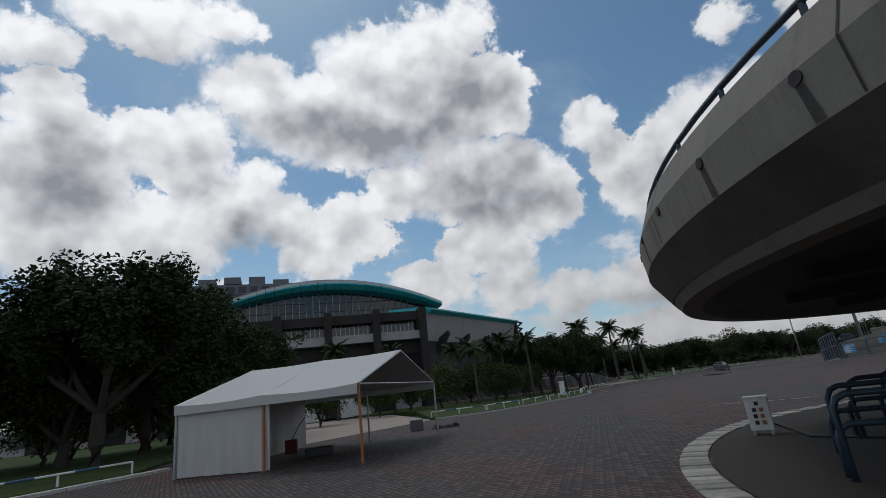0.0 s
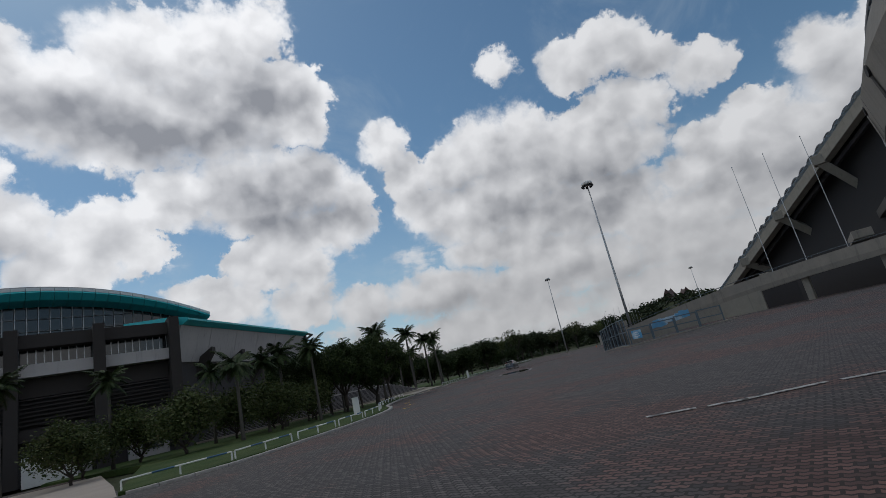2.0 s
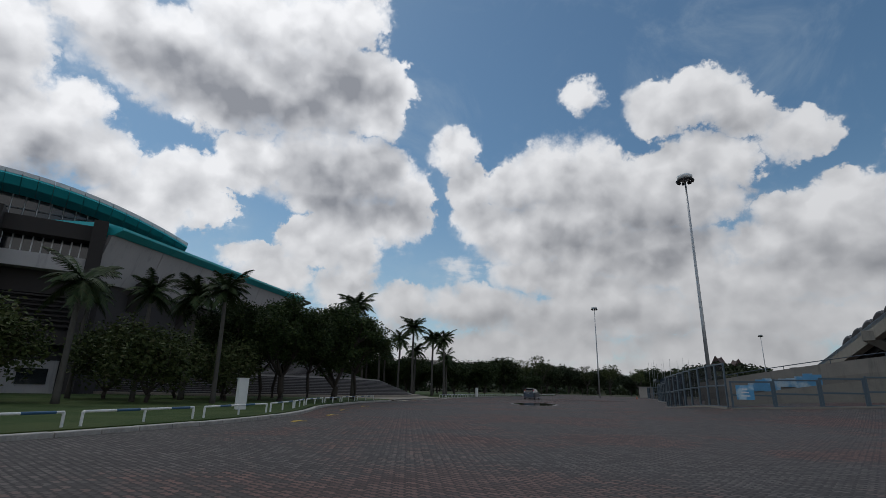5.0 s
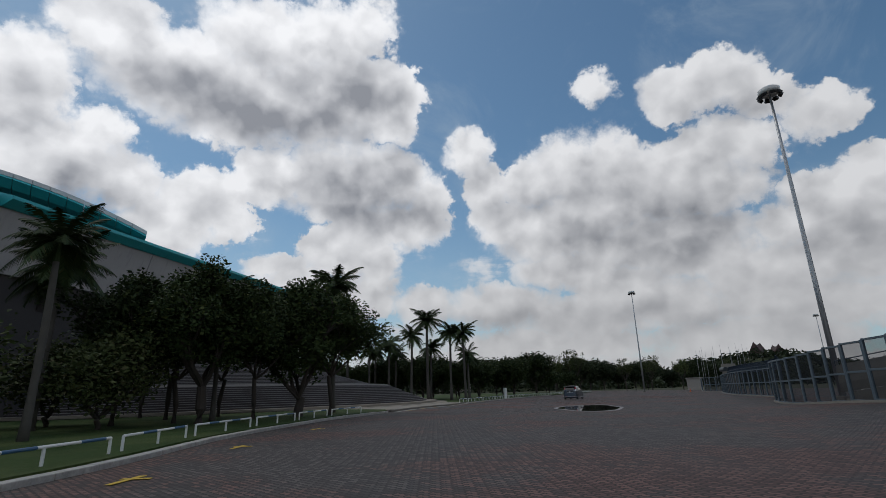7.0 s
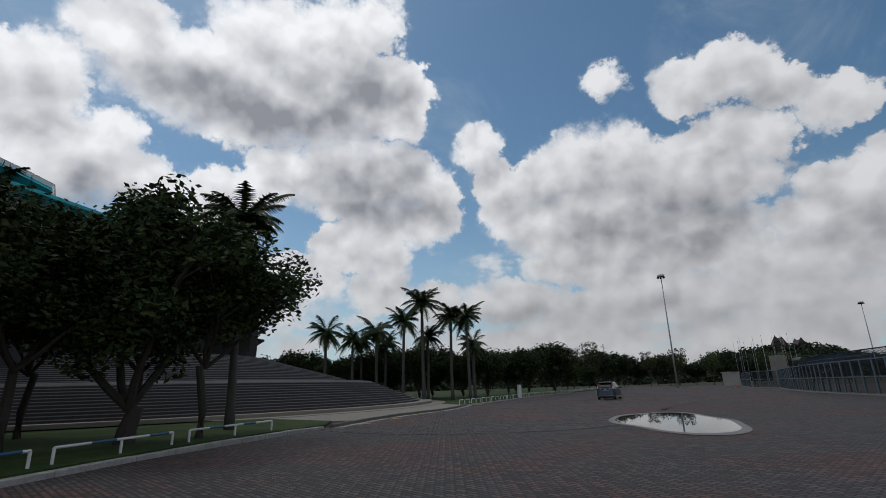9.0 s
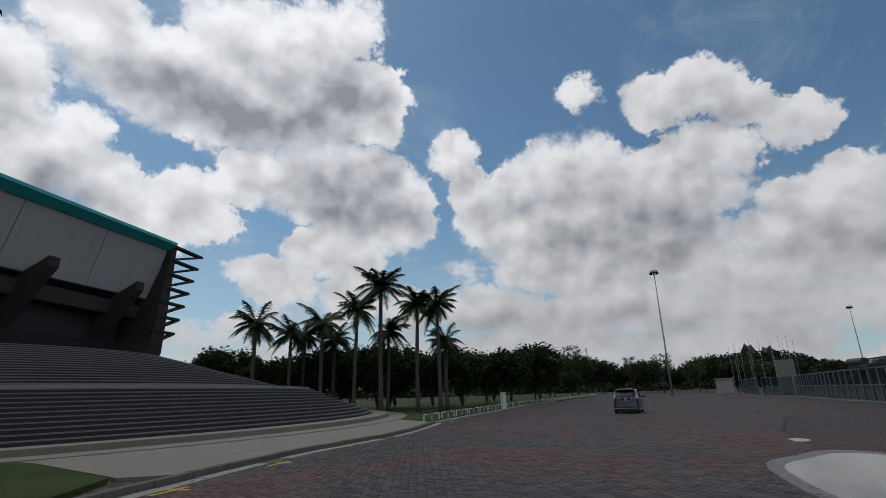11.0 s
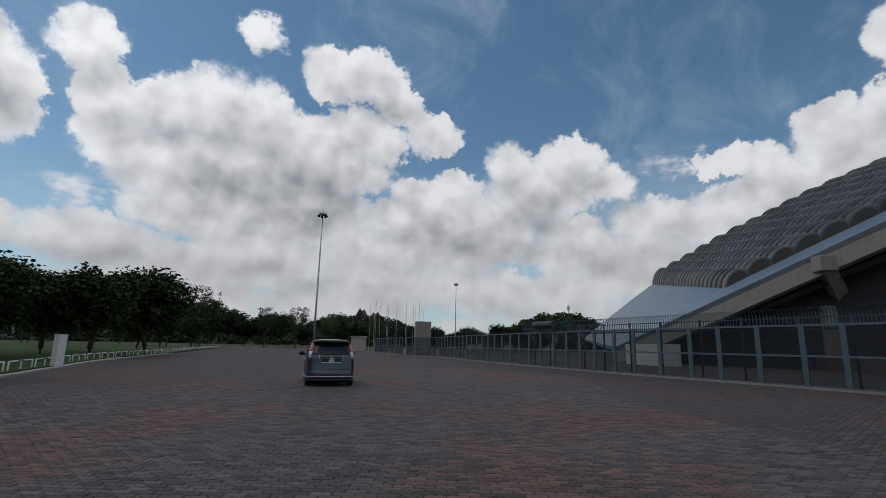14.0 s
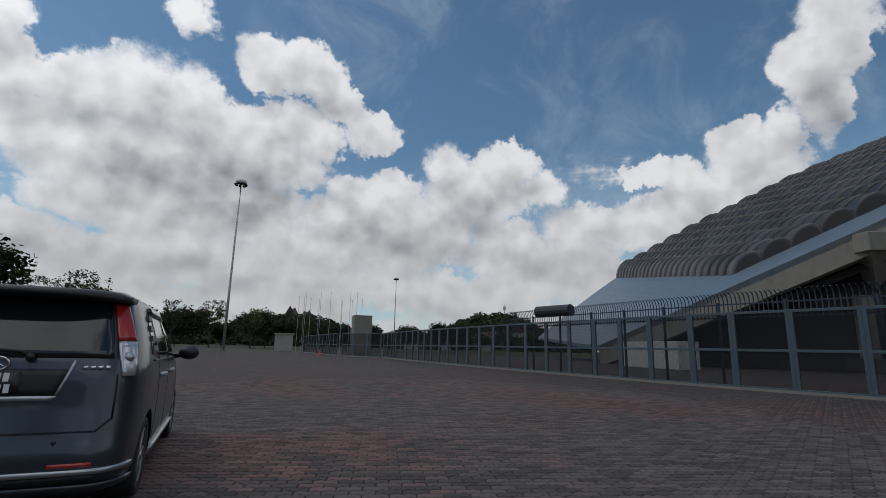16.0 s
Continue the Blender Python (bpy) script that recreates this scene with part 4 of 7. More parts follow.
def fence_run(line, bay, label, h=FENCE_H, spikes_from=1e9):
    pts = refine(line, 0.1)
    step = int(bay / 0.1)
    run = 0.0
    for i in range(0, len(pts) - step, step):
        a, b = pts[i], pts[i + step]
        root = thing("fence_bay", (a.x, a.y, 0), label, "fence", "framed mesh fence bays")
        fence_bay(root, a, b, h, run >= spikes_from)
        root.location.z = rise(a.x, a.y)
        run += bay
    bm = B()
    strip(bm, [(p.x, p.y, rise(p.x, p.y)) for p in pts[::6]], [(-0.12, -0.05), (0.14, -0.05), (0.14, 0.09), (-0.12, 0.09)])
    solo("fence_plinth", bm, concrete_pale, "low pale concrete plinth under the fence", "plinth")


fence_run(list(reversed(FENCE)), 1.6, "blue-grey steel framed fence bay with wire mesh", spikes_from=1e9)
spk = refine(FENCE[4:10], 0.1)
for i in range(0, len(spk) - 21, 21):
    a, b = spk[i], spk[i + 21]
    t = (b - a).normalized()
    o = Vector((t.y, -t.x, 0))
    root = thing("spiked_fence", (a.x + o.x * 0.5, a.y + o.y * 0.5, 0), "dark row of bent spear bars behind the mesh fence", "fence", "spear bar fence bays")
    rz = math.degrees(math.atan2(t.y, t.x))
    for j in range(15):
        p = a.lerp(b, (j + 0.5) / 15) + o * 0.5
        bm = B()
        tube(bm, [(p.x, p.y, 2.55), (p.x, p.y, 3.28), (p.x - o.x * 0.08, p.y - o.y * 0.08, 3.48), (p.x - o.x * 0.24, p.y - o.y * 0.24, 3.54)], 0.022, 4)
        part("spear_bar", bm, rail_blue, root)
    for z in (2.62, 3.12):
        bm = B()
        box(bm, ((a.x + b.x) / 2 + o.x * 0.5, (a.y + b.y) / 2 + o.y * 0.5, z), ((b - a).length, 0.04, 0.05), rz)
        part("rail", bm, rail_blue, root)
    bm = B()
    box(bm, (a.x + o.x * 0.5, a.y + o.y * 0.5, 1.6), (0.08, 0.08, 3.2), rz)
    part("post", bm, rail_blue, root)
# return leg of the fence towards the ramp, and the short spur
fence_run([(38.9, 51.6), (40.8, 49.2), (43.4, 46.4), (46.4, 44.6)], 2.0, "blue-grey fence bay in front of the ramp", h=1.7)
fence_run([(96.6, 120.6), (97.6, 124.0), (98.9, 127.9)], 2.1, "blue-grey fence bay at the fence corner")
fence_run([(99.0, 128.3), (107.0, 137.0), (117.0, 148.0)], 2.1, "blue-grey fence bay beyond the corner")

bann = thing("banner", (39.34, 50.93, 0), "blue printed banner tied to the fence", "banner")
bm = B()
box(bm, (39.35, 50.94, 1.0), (0.95, 0.03, 0.85), -51.6, 0.004)
part("cloth", bm, material("blue_banner_cloth", (0.10, 0.33, 0.55), 0.6, tint=(0.45, 0.6, 0.68), scale=4, spots=0.3), bann)
for k in range(3):
    bm = B()
    box(bm, (39.335, 50.928, 0.80 + 0.2 * k), (0.5 - 0.1 * k, 0.03, 0.07), -51.6)
    part("print_bar", bm, white_paint, bann, "pale printed bar")
bann.location.z = rise(39.0, 51.5)

# ---- ramp and elevated walkway of the stadium ----
walkway = thing("elevated_walkway", (54, 45, 0), "weathered concrete walkway rising beside the stadium with a parapet", "walkway")
WALK = [(47.0, 62.0, 1.3), (49.6, 56.5, 2.3), (52.0, 50.5, 3.15), (53.4, 45.0, 3.6), (54.4, 39.0, 3.95), (55.2, 30.0, 4.15), (55.5, 15.0, 4.2), (55.5, -12.0, 4.2)]
line = [tuple(p) for p in refine(WALK, 1.5)]
bm = B()
strip(bm, line, [(0.0, -0.62), (0.06, -0.1), (0.0, 0.9), (-0.22, 0.9), (-0.22, 0.0), (-5.0, 0.0), (-5.0, -0.4), (-0.7, -0.5)])
part("slab", bm, concrete, walkway, "grey concrete slab and parapet with dark streaks")
for p, q in zip(line[2::2], line[4::2]):
    d = Vector(q) - Vector(p)
    n = Vector((d.y, -d.x, 0)).normalized()
    bm = B()
    c = Vector(p) + n * 0.012
    box(bm, (c.x, c.y, c.z - 0.1), (0.05, 0.03, 0.35), math.degrees(math.atan2(d.y, d.x)))
    part("spout_stain", bm, concrete_dark, walkway, "dark stain below a spout")
bm = B()
tube(bm, [(x, y, z + 1.15) for x, y, z in line], 0.035, 6)
part("handrail", bm, rail_blue, walkway, "thin dark handrail")
for x, y, z in line[::2]:
    bm = B()
    tube(bm, [(x, y, z + 0.85), (x, y, z + 1.15)], 0.025, 6)
    part("rail_post", bm, rail_blue, walkway)
# undercroft shade is put in as a near-black back wall
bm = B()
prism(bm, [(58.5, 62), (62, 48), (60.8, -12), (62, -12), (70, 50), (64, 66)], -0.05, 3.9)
part("back_wall", bm, recess, walkway, "back wall of the undercroft coloured dark as its shade")
for k, (x, y) in enumerate([(52.9, 48.6), (53.9, 42.6), (54.8, 36.0), (55.3, 28.0), (55.6, 20.0), (55.6, 10.0)]):
    if k > 0:
        bm = B()
        box(bm, (x + 0.7, y, 1.75), (0.6, 0.6, 3.5), 15, 0.03)
        part("pier", bm, concrete_pale if k == 1 else concrete, walkway, "square concrete pier")
bm = B()
prism(bm, [(47.0, 61.6), (49.7, 56.2), (52.1, 50.3), (53.2, 45.6), (57.6, 47.0), (56.0, 53), (53, 60), (50, 64)], -0.05, 0.25)
part("toe_wall", bm, concrete_pale, walkway, "pale concrete base of the ramp")
wall_pts = [(47.1, 61.4, 0.75), (49.7, 56.2, 1.75), (52.0, 50.4, 2.6), (53.3, 46.4, 3.0)]
bm = B()
for (x0, y0, z0), (x1, y1, z1) in zip(wall_pts, wall_pts[1:]):
    a, b = Vector((x0, y0, 0)), Vector((x1, y1, 0))
    n = Vector(((b - a).y, -(b - a).x, 0)).normalized() * -0.3
    loops = [[a, a + Vector((0, 0, z0)), a - n + Vector((0, 0, z0)), a - n], [b, b + Vector((0, 0, z1)), b - n + Vector((0, 0, z1)), b - n]]
    rings(bm, loops)
part("side_wall", bm, concrete_pale, walkway, "pale concrete side wall of the ramp")

mural = thing("painted_mural", (49.6, 55.6, 0.9), "blue and white spray-painted mural on the ramp wall", "mural")
mur_mat = material("blue_spray_paint", (0.10, 0.30, 0.50), 0.7, tint=(0.42, 0.52, 0.58), scale=2.2, spots=0.3)
bm = B()
for k in range(9):
    t = k / 8
    x, y = 49.75 - 1.75 * (t - 0.5), 56.2 + 4.0 * (t - 0.5)
    box(bm, (x - 0.13, y - 0.06, 1.40 - 0.5 * (t - 0.5) + 0.06 * math.sin(k * 2.1)), (0.62, 0.03, 0.80 + 0.2 * math.sin(k * 1.3)), 114, 0.0)
part("paint", bm, mur_mat, mural)
mural.location.z += 0.8


def flagpole(x, y, z0, h, group):
    root = thing("flagpole", (x, y, z0), "slim pale metal flagpole", "flagpole", group)
    bm = B()
    tube(bm, [(x, y, z0), (x, y, z0 + h)], 0.045, 8, 0.025)
    part("pole", bm, galv, root)
    bm = B()
    bmesh.ops.create_uvsphere(bm, u_segments=8, v_segments=6, radius=0.07, matrix=pose(x, y, z0 + h))
    part("finial", bm, galv, root)


for x, y in ((54.6, 45.4), (55.3, 42.2), (55.9, 38.6), (56.6, 33.0)):
    flagpole(x, y, 3.7, 13.0, "flagpoles on the walkway")
rr = random.Random(4)
for i in range(14):
    flagpole(123.5 + 0.6 * i + rr.uniform(-0.5, 0.5), 155.5 - 0.75 * i + rr.uniform(-1, 1), 0, rr.uniform(9.5, 12), "flagpoles beyond the fence")

# ---- stadium roof shell ----
stad = thing("stadium", (110, 70, 0), "large concrete stadium with a blue-grey sloping roof and stepped barrel vaults", "stadium")
BEAM0, BEAM_D = Vector((99.9, 89.6, 5.0)), Vector((-0.338, -0.86, 0.381))
NEAR = [BEAM0 + BEAM_D * (s * 6.5 - 9) for s in range(11)]
FAR = [(154.8, 115.2, 3.8), (152.0, 109.8, 7.7), (147.3, 101.9, 12.8), (142.0, 95.3, 16.6), (139.4, 88.5, 20.0), (136.3, 81.2, 23.3), (133.8, 74.4, 26.4), (130.6, 67.2, 28.9), (126.9, 60.6, 30.9), (123.2, 55.5, 32.0), (118.9, 50.2, 33.5)]
FAR = [Vector((x, y, z * (1 - 0.07 * i / 10))) for i, (x, y, z) in enumerate(FAR)]


def along(line, t):
    x = t * (len(line) - 1)
    i = min(int(x), len(line) - 2)
    return line[i].lerp(line[i + 1], x - i)


def roof_at(u, v, up=0.0):
    """u: from the end beam (0) to the far rim (1); v: from the ground edge (0) upwards (1)."""
    a, b = along(NEAR, v), along(FAR, v)
    return a.lerp(b, u) + Vector((0, 0, up))


BAND = 0.095
bm = B()
rows = [[roof_at(u, v, 0.35) for u in (0.0, BAND)] + [roof_at(u, v, -0.25) for u in (BAND, 0.0)] for v in [i / 20 for i in range(21)]]
rings(bm, rows)
part("gutter_band", bm, roof_blue, stad, "smooth blue-grey sheet band")
bm = B()
rows = [[roof_at(u, v, 0.25) for u in (BAND, 1.0)] + [roof_at(u, v, -0.2) for u in (1.0, BAND)] for v in [i / 20 * 0.26 for i in range(21)]]
rings(bm, rows)
part("lower_shell", bm, roof_blue, stad, "smooth blue-grey lower shell")
# roof deck coloured dark so the gaps between ribs read as shade
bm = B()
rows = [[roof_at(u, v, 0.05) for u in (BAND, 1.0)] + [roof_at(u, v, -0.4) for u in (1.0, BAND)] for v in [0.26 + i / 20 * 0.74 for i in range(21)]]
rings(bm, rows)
part("roof_deck", bm, recess, stad, "deck below the vaults coloured dark as shade between ribs")
NV, RIBS = 19, 24


def vault_line(u, v0, v1, r):
    a, b = roof_at(u, v0), roof_at(u, v1)
    w = (b - a).length
    return [a.lerp(b, 0.5 - 0.54 * r * math.cos(math.pi * j / 10)) + Vector((0, 0, 0.66 * w * r * max(0.0, math.sin(math.pi * j / 10)) ** 0.8)) for j in range(11)]


for k in range(NV):
    v0, v1 = 0.26 + 0.74 * k / NV, 0.26 + 0.74 * (k + 1) / NV
    # vault core capped in the shade colour where the barrel end is open
    bm = B()
    rings(bm, [vault_line(BAND + (1 - BAND) * i / 8, v0, v1, 0.90) for i in range(9)])
    vault = part("vault", bm, recess, stad, "long barrel vault core coloured dark for the shade of its open end")
    for i in range(RIBS):
        u0, u1 = BAND + (1 - BAND) * i / RIBS, BAND + (1 - BAND) * (i + 0.82) / RIBS
        bm = B()
        rings(bm, [vault_line(u, v0, v1, r) for u, r in ((u0, 0.9), (u0, 1.0), (u0 + (u1 - u0) * 0.12, 1.08), (u1, 0.96), (u1, 0.9))], closed=False)
        part("rib", bm, vault_mat, vault)
# raking end beam with its forked struts
bm = B()
rows = [[roof_at(0.0, v, 0.30), roof_at(0.0, v, -1.9), roof_at(0.0, v, -1.9) + Vector((1.3, -0.5, 0)), roof_at(0.0, v, 0.30) + Vector((1.3, -0.5, 0))] for v in [i / 20 for i in range(21)]]
rings(bm, rows)
part("end_beam", bm, concrete_pale, stad, "tan concrete raking beam")
for v in (0.385, 0.60, 0.80):
    p = roof_at(0.0, v, -1.2)
    q = Vector((p.x + 8.0, p.y - 2.6, p.z * 0.58))
    for a, b, r in ((p, q, 0.85), (q, q + Vector((6.0, -2.0, -q.z * 0.3)), 0.7)):
        bm = B()
        tube(bm, [a, b], r, 4)
        part("strut", bm, concrete_pale, stad, "raking concrete strut")
    bm = B()
    box(bm, (p.x, p.y, p.z + 0.2), (1.5, 1.5, 1.5), 25, 0.08)
    part("node_block", bm, concrete_pale, stad, "square concrete node on the beam")
    if v > 0.5:
        bm = B()
        box(bm, (q.x, q.y, q.z / 2), (1.7, 1.7, q.z), 25, 0.05)
        part("pier", bm, concrete, stad, "concrete pier")
# added wall: hides the sky and puts dark shade under the roof
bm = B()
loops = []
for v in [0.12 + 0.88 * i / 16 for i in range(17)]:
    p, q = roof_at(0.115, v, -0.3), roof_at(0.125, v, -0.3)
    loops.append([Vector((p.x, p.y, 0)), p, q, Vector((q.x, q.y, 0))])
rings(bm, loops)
part("bowl_wall", bm, recess, stad, "added wall coloured dark for the shaded void under the roof")
# inner structure seen under the roof; the terrace slab takes a dark shade colour
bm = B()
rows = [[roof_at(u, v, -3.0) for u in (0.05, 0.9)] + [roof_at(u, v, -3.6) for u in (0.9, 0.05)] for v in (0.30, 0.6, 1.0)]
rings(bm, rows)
part("terrace", bm, recess, stad, "underside of the terraces coloured dark with shade")
for s in range(5):
    z = 2.4 + 2.6 * s
    bm = B()
    a, b = Vector((83 - 2.2 * s, 60 - 6.0 * s, z)), Vector((118 - 2 * s, 80 - 6 * s, z))
    d = (b - a)
    box(bm, ((a + b) / 2), (d.length, 2.2, 1.1), math.degrees(math.atan2(d.y, d.x)), 0.05)
    part("gallery", bm, concrete if s % 2 == 0 else concrete_dark, stad, "concrete gallery edge")
bm = B()
prism(bm, [(72, 58), (104, 80), (140, 100), (150, 90), (110, 20), (70, 20)], -0.05, 1.2)
part("podium", bm, concrete_dark, stad, "low dark podium")
for k in range(6):
    x, y = 84 + 7.5 * k, 66 + 4.6 * k
    bm = B()
    box(bm, (x, y, 3.2), (1.0, 1.6, 6.4), 30, 0.05)
    part("column", bm, concrete_pale, stad, "pale concrete column")
for z0, z1, m, w in ((0.0, 3.6, white_paint, 1.7), (3.6, 9.5, concrete_pale, 1.5)):
    bm = B()
    box(bm, (103.8, 74.3, (z0 + z1) / 2), (w, w, z1 - z0), 25, 0.05)
    part("pier_foot" if z0 == 0 else "pier", bm, m, stad, "white painted pier foot" if z0 == 0 else "concrete pier")
for x, y in ((93.5, 91.7),):
    bm = B()
    box(bm, (x, y, 1.1), (7.5, 2.0, 2.2), 38, 0.03)
    solo("white_hut", bm, kerb_white, "low white block behind the fence", "hut")
bm = B()
box(bm, (126.0, 160.0, 1.6), (5.0, 3.4, 3.2), 40, 0.05)
box(bm, (126.0, 160.0, 3.3), (5.5, 3.9, 0.2), 40, 0.03)
solo("guard_hut", bm, house_wall, "small cream guard hut with a flat roof", "hut")
bm = B()
box(bm, (111.0, 132.5, 2.9), (2.7, 2.7, 5.8), 40, 0.05)
solo("concrete_box_tower", bm, concrete_pale, "square pale concrete box beyond the fence", "tower")
bm = B()
tube(bm, [(73.0, 95.7, 3.32), (74.2, 97.7, 3.32)], 0.30, 14)
solo("roller_drum", bm, drum_mat, "dark blue-grey drum on top of the fence", "drum")
tc = thing("traffic_cone", (96.0, 128.6, 0), "small orange traffic cone by the fence corner", "cone")
bm = B()
bmesh.ops.create_cone(bm, segments=12, radius1=0.16, radius2=0.03, depth=0.7, matrix=pose(96.0, 128.6, 0.37))
box(bm, (96.0, 128.6, 0.02), (0.4, 0.4, 0.04))
part("cone_body", bm, material("orange_plastic", (0.6, 0.12, 0.03), 0.5), tc)

# ---- great fan of steps ----
SC_ = (4.7, 112.3)
stairs = thing("fan_steps", (*SC_, 0), "broad curved fan of dark steps with pale nosings", "steps", kind="structure")
A0_, A1_ = -175, 18
bm = B()
revolve(bm, [(32.0, -0.1), (32.0, 0.13), (30.6, 0.13), (30.6, -0.1)], A0_, A1_, 110, SC_)
part("lower_slab", bm, slab_tan, stairs, "tan concrete slab before the steps")
bm = B()
revolve(bm, [(30.6, -0.1), (30.6, 0.34), (29.3, 0.34), (29.3, -0.1)], A0_, A1_, 110, SC_)
part("upper_slab", bm, slab_tan, stairs, "tan raised slab")


def flight(r0, r1, z0, z1, n):
    for k in range(n):
        ra, rb = r0 + (r1 - r0) * k / n, r0 + (r1 - r0) * (k + 1) / n
        za, zb = z0 + (z1 - z0) * k / n, z0 + (z1 - z0) * (k + 1) / n
        bm = B()
        revolve(bm, [(ra, za - 0.05), (ra, zb - 0.012), (rb - 0.3, zb - 0.012), (rb - 0.3, za - 0.05)], A0_, A1_, 96, SC_)
        st = part("step", bm, step_stone, stairs)
        bm = B()
        revolve(bm, [(ra + 0.02, zb - 0.05), (ra + 0.02, zb), (ra - 0.055, zb), (ra - 0.055, zb - 0.05)], A0_, A1_, 96, SC_)
        part("nosing", bm, step_nose, st, "pale worn nosing")


flight(29.3, 24.2, 0.34, 2.25, 11)
bm = B()
revolve(bm, [(24.22, 2.2), (24.22, 2.42), (22.0, 2.42), (22.0, 1.8)], A0_, A1_, 96, SC_)
part("landing", bm, slab_pale, stairs, "pale curved landing")
flight(22.0, 12.0, 2.40, 5.1, 17)
bm = B()
revolve(bm, [(12.0, 0.0), (12.0, 5.1), (0.3, 5.1), (0.3, 0.0)], A0_, A1_, 64, SC_)
part("platform", bm, step_stone, stairs)

# ---- arena ----
arena = thing("arena", (-15, 105, 0), "big sports arena, teal-edged white arched roof over shade-darkened concrete", "arena")
PYL = Vector((-5.0, 79.6, 0))
AF = Vector((-0.962, -0.272, 0))
AN = Vector((-0.272, 0.962, 0))  # inward
AR = Vector((0.43, 0.903, 0))
af = lambda s, n, z: PYL + AF * s + AN * n + Vector((0, 0, z))
NB = 7
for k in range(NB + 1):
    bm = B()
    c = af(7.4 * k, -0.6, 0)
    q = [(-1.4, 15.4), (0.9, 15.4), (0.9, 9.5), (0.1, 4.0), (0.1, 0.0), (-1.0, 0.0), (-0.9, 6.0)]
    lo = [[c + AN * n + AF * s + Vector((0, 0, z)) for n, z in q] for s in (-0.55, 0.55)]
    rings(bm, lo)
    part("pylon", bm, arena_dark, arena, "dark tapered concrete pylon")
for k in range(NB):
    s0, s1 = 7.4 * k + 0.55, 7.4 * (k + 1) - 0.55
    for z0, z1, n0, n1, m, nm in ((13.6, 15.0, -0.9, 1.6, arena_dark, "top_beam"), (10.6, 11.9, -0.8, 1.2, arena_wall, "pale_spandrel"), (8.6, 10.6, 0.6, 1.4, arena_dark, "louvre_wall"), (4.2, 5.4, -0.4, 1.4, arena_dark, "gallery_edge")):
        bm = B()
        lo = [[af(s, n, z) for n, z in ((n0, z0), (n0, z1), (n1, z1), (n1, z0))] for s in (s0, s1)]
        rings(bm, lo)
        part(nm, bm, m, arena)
    bm = B()
    lo = [[af(s, n, z) for n, z in ((0.7, 11.9), (0.7, 13.6), (0.9, 13.6), (0.9, 11.9))] for s in (s0, s1)]
    rings(bm, lo)
    part("clerestory", bm, arena_glass, arena, "dark glazing strip")
    for j in range(1, 9):
        bm = B()
        s = s0 + (s1 - s0) * j / 9
        lo = [[af(x, n, z) for n, z in ((0.6, 11.9), (0.6, 13.6), (0.72, 13.6), (0.72, 11.9))] for x in (s - 0.05, s + 0.05)]
        rings(bm, lo)
        part("mullion", bm, galv, arena)
    for j in range(7):
        z = 5.8 + j * 0.42
        bm = B()
        lo = [[af(s, n, zz) for n, zz in ((0.2, z), (0.2, z + 0.16), (0.6, z + 0.16), (0.6, z))] for s in (s0, s1)]
        rings(bm, lo)
        part("louvre", bm, arena_dark, arena)
# body behind the face, recess shade put into its dark colour
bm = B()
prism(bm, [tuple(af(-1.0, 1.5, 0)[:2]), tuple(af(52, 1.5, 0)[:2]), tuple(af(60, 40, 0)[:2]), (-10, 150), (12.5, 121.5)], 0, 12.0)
part("body", bm, recess, arena, "set-back walls coloured dark with recess shade")
# ground storey behind the pylons
for k in range(8):
    bm = B()
    lo = [[af(s, n, z) for n, z in ((0.9, 0.0), (0.9, 2.9), (1.5, 2.9), (1.5, 0.0))] for s in (7.4 * k + 0.9, 7.4 * k + 5.0)]
    rings(bm, lo)
    part("plinth_wall", bm, arena_wall, arena, "pale ground-floor wall panel")
    bm = B()
    lo = [[af(s, n, z) for n, z in ((0.82, 0.9), (0.82, 2.2), (0.92, 2.2), (0.92, 0.9))] for s in (7.4 * k + 1.5, 7.4 * k + 3.6)]
    rings(bm, lo)
    part("window", bm, arena_glass, arena)
# right wing
ar = lambda s, n, z: PYL + AR * s + Vector((AR.y, -AR.x, 0)) * n + Vector((0, 0, z))
WL = 44.0
wing_top = lambda s: 14.6 + 1.4 * s / WL
for k in range(6):
    s0, s1 = WL * k / 6 + 0.04, WL * (k + 1) / 6 - 0.04
    bm = B()
    lo = [[ar(s, n, z) for n, z in ((0.0, 10.2 + 0.02 * s), (1.3, wing_top(s)), (0.9, wing_top(s)), (-0.5, 10.2 + 0.02 * s))] for s in (s0, s1)]
    rings(bm, lo)
    part("wing_panel", bm, arena_wall, arena, "pale grey leaning wall panel")
for k in range(11):
    s0, s1 = WL * k / 11, WL * (k + 1) / 11 - 0.03
    bm = B()
    lo = [[ar(s, n, wing_top(s) + z) for n, z in ((1.5, -0.1), (2.3, 0.35), (2.3, 0.6), (0.6, 1.1), (-6.0, 1.6), (-6.0, 1.2), (0.5, -0.1))] for s in (s0, s1)]
    rings(bm, lo)
    part("wing_roof", bm, teal_metal, arena, "teal sheet-metal roof edge")
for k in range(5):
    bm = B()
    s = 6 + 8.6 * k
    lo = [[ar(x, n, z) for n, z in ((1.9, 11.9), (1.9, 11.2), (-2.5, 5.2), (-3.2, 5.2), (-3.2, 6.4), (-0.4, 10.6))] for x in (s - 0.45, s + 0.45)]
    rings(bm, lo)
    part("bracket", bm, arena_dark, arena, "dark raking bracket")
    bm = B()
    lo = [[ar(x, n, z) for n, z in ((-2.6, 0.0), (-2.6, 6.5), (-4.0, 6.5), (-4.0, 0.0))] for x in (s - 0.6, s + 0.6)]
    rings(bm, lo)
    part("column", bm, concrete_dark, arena)
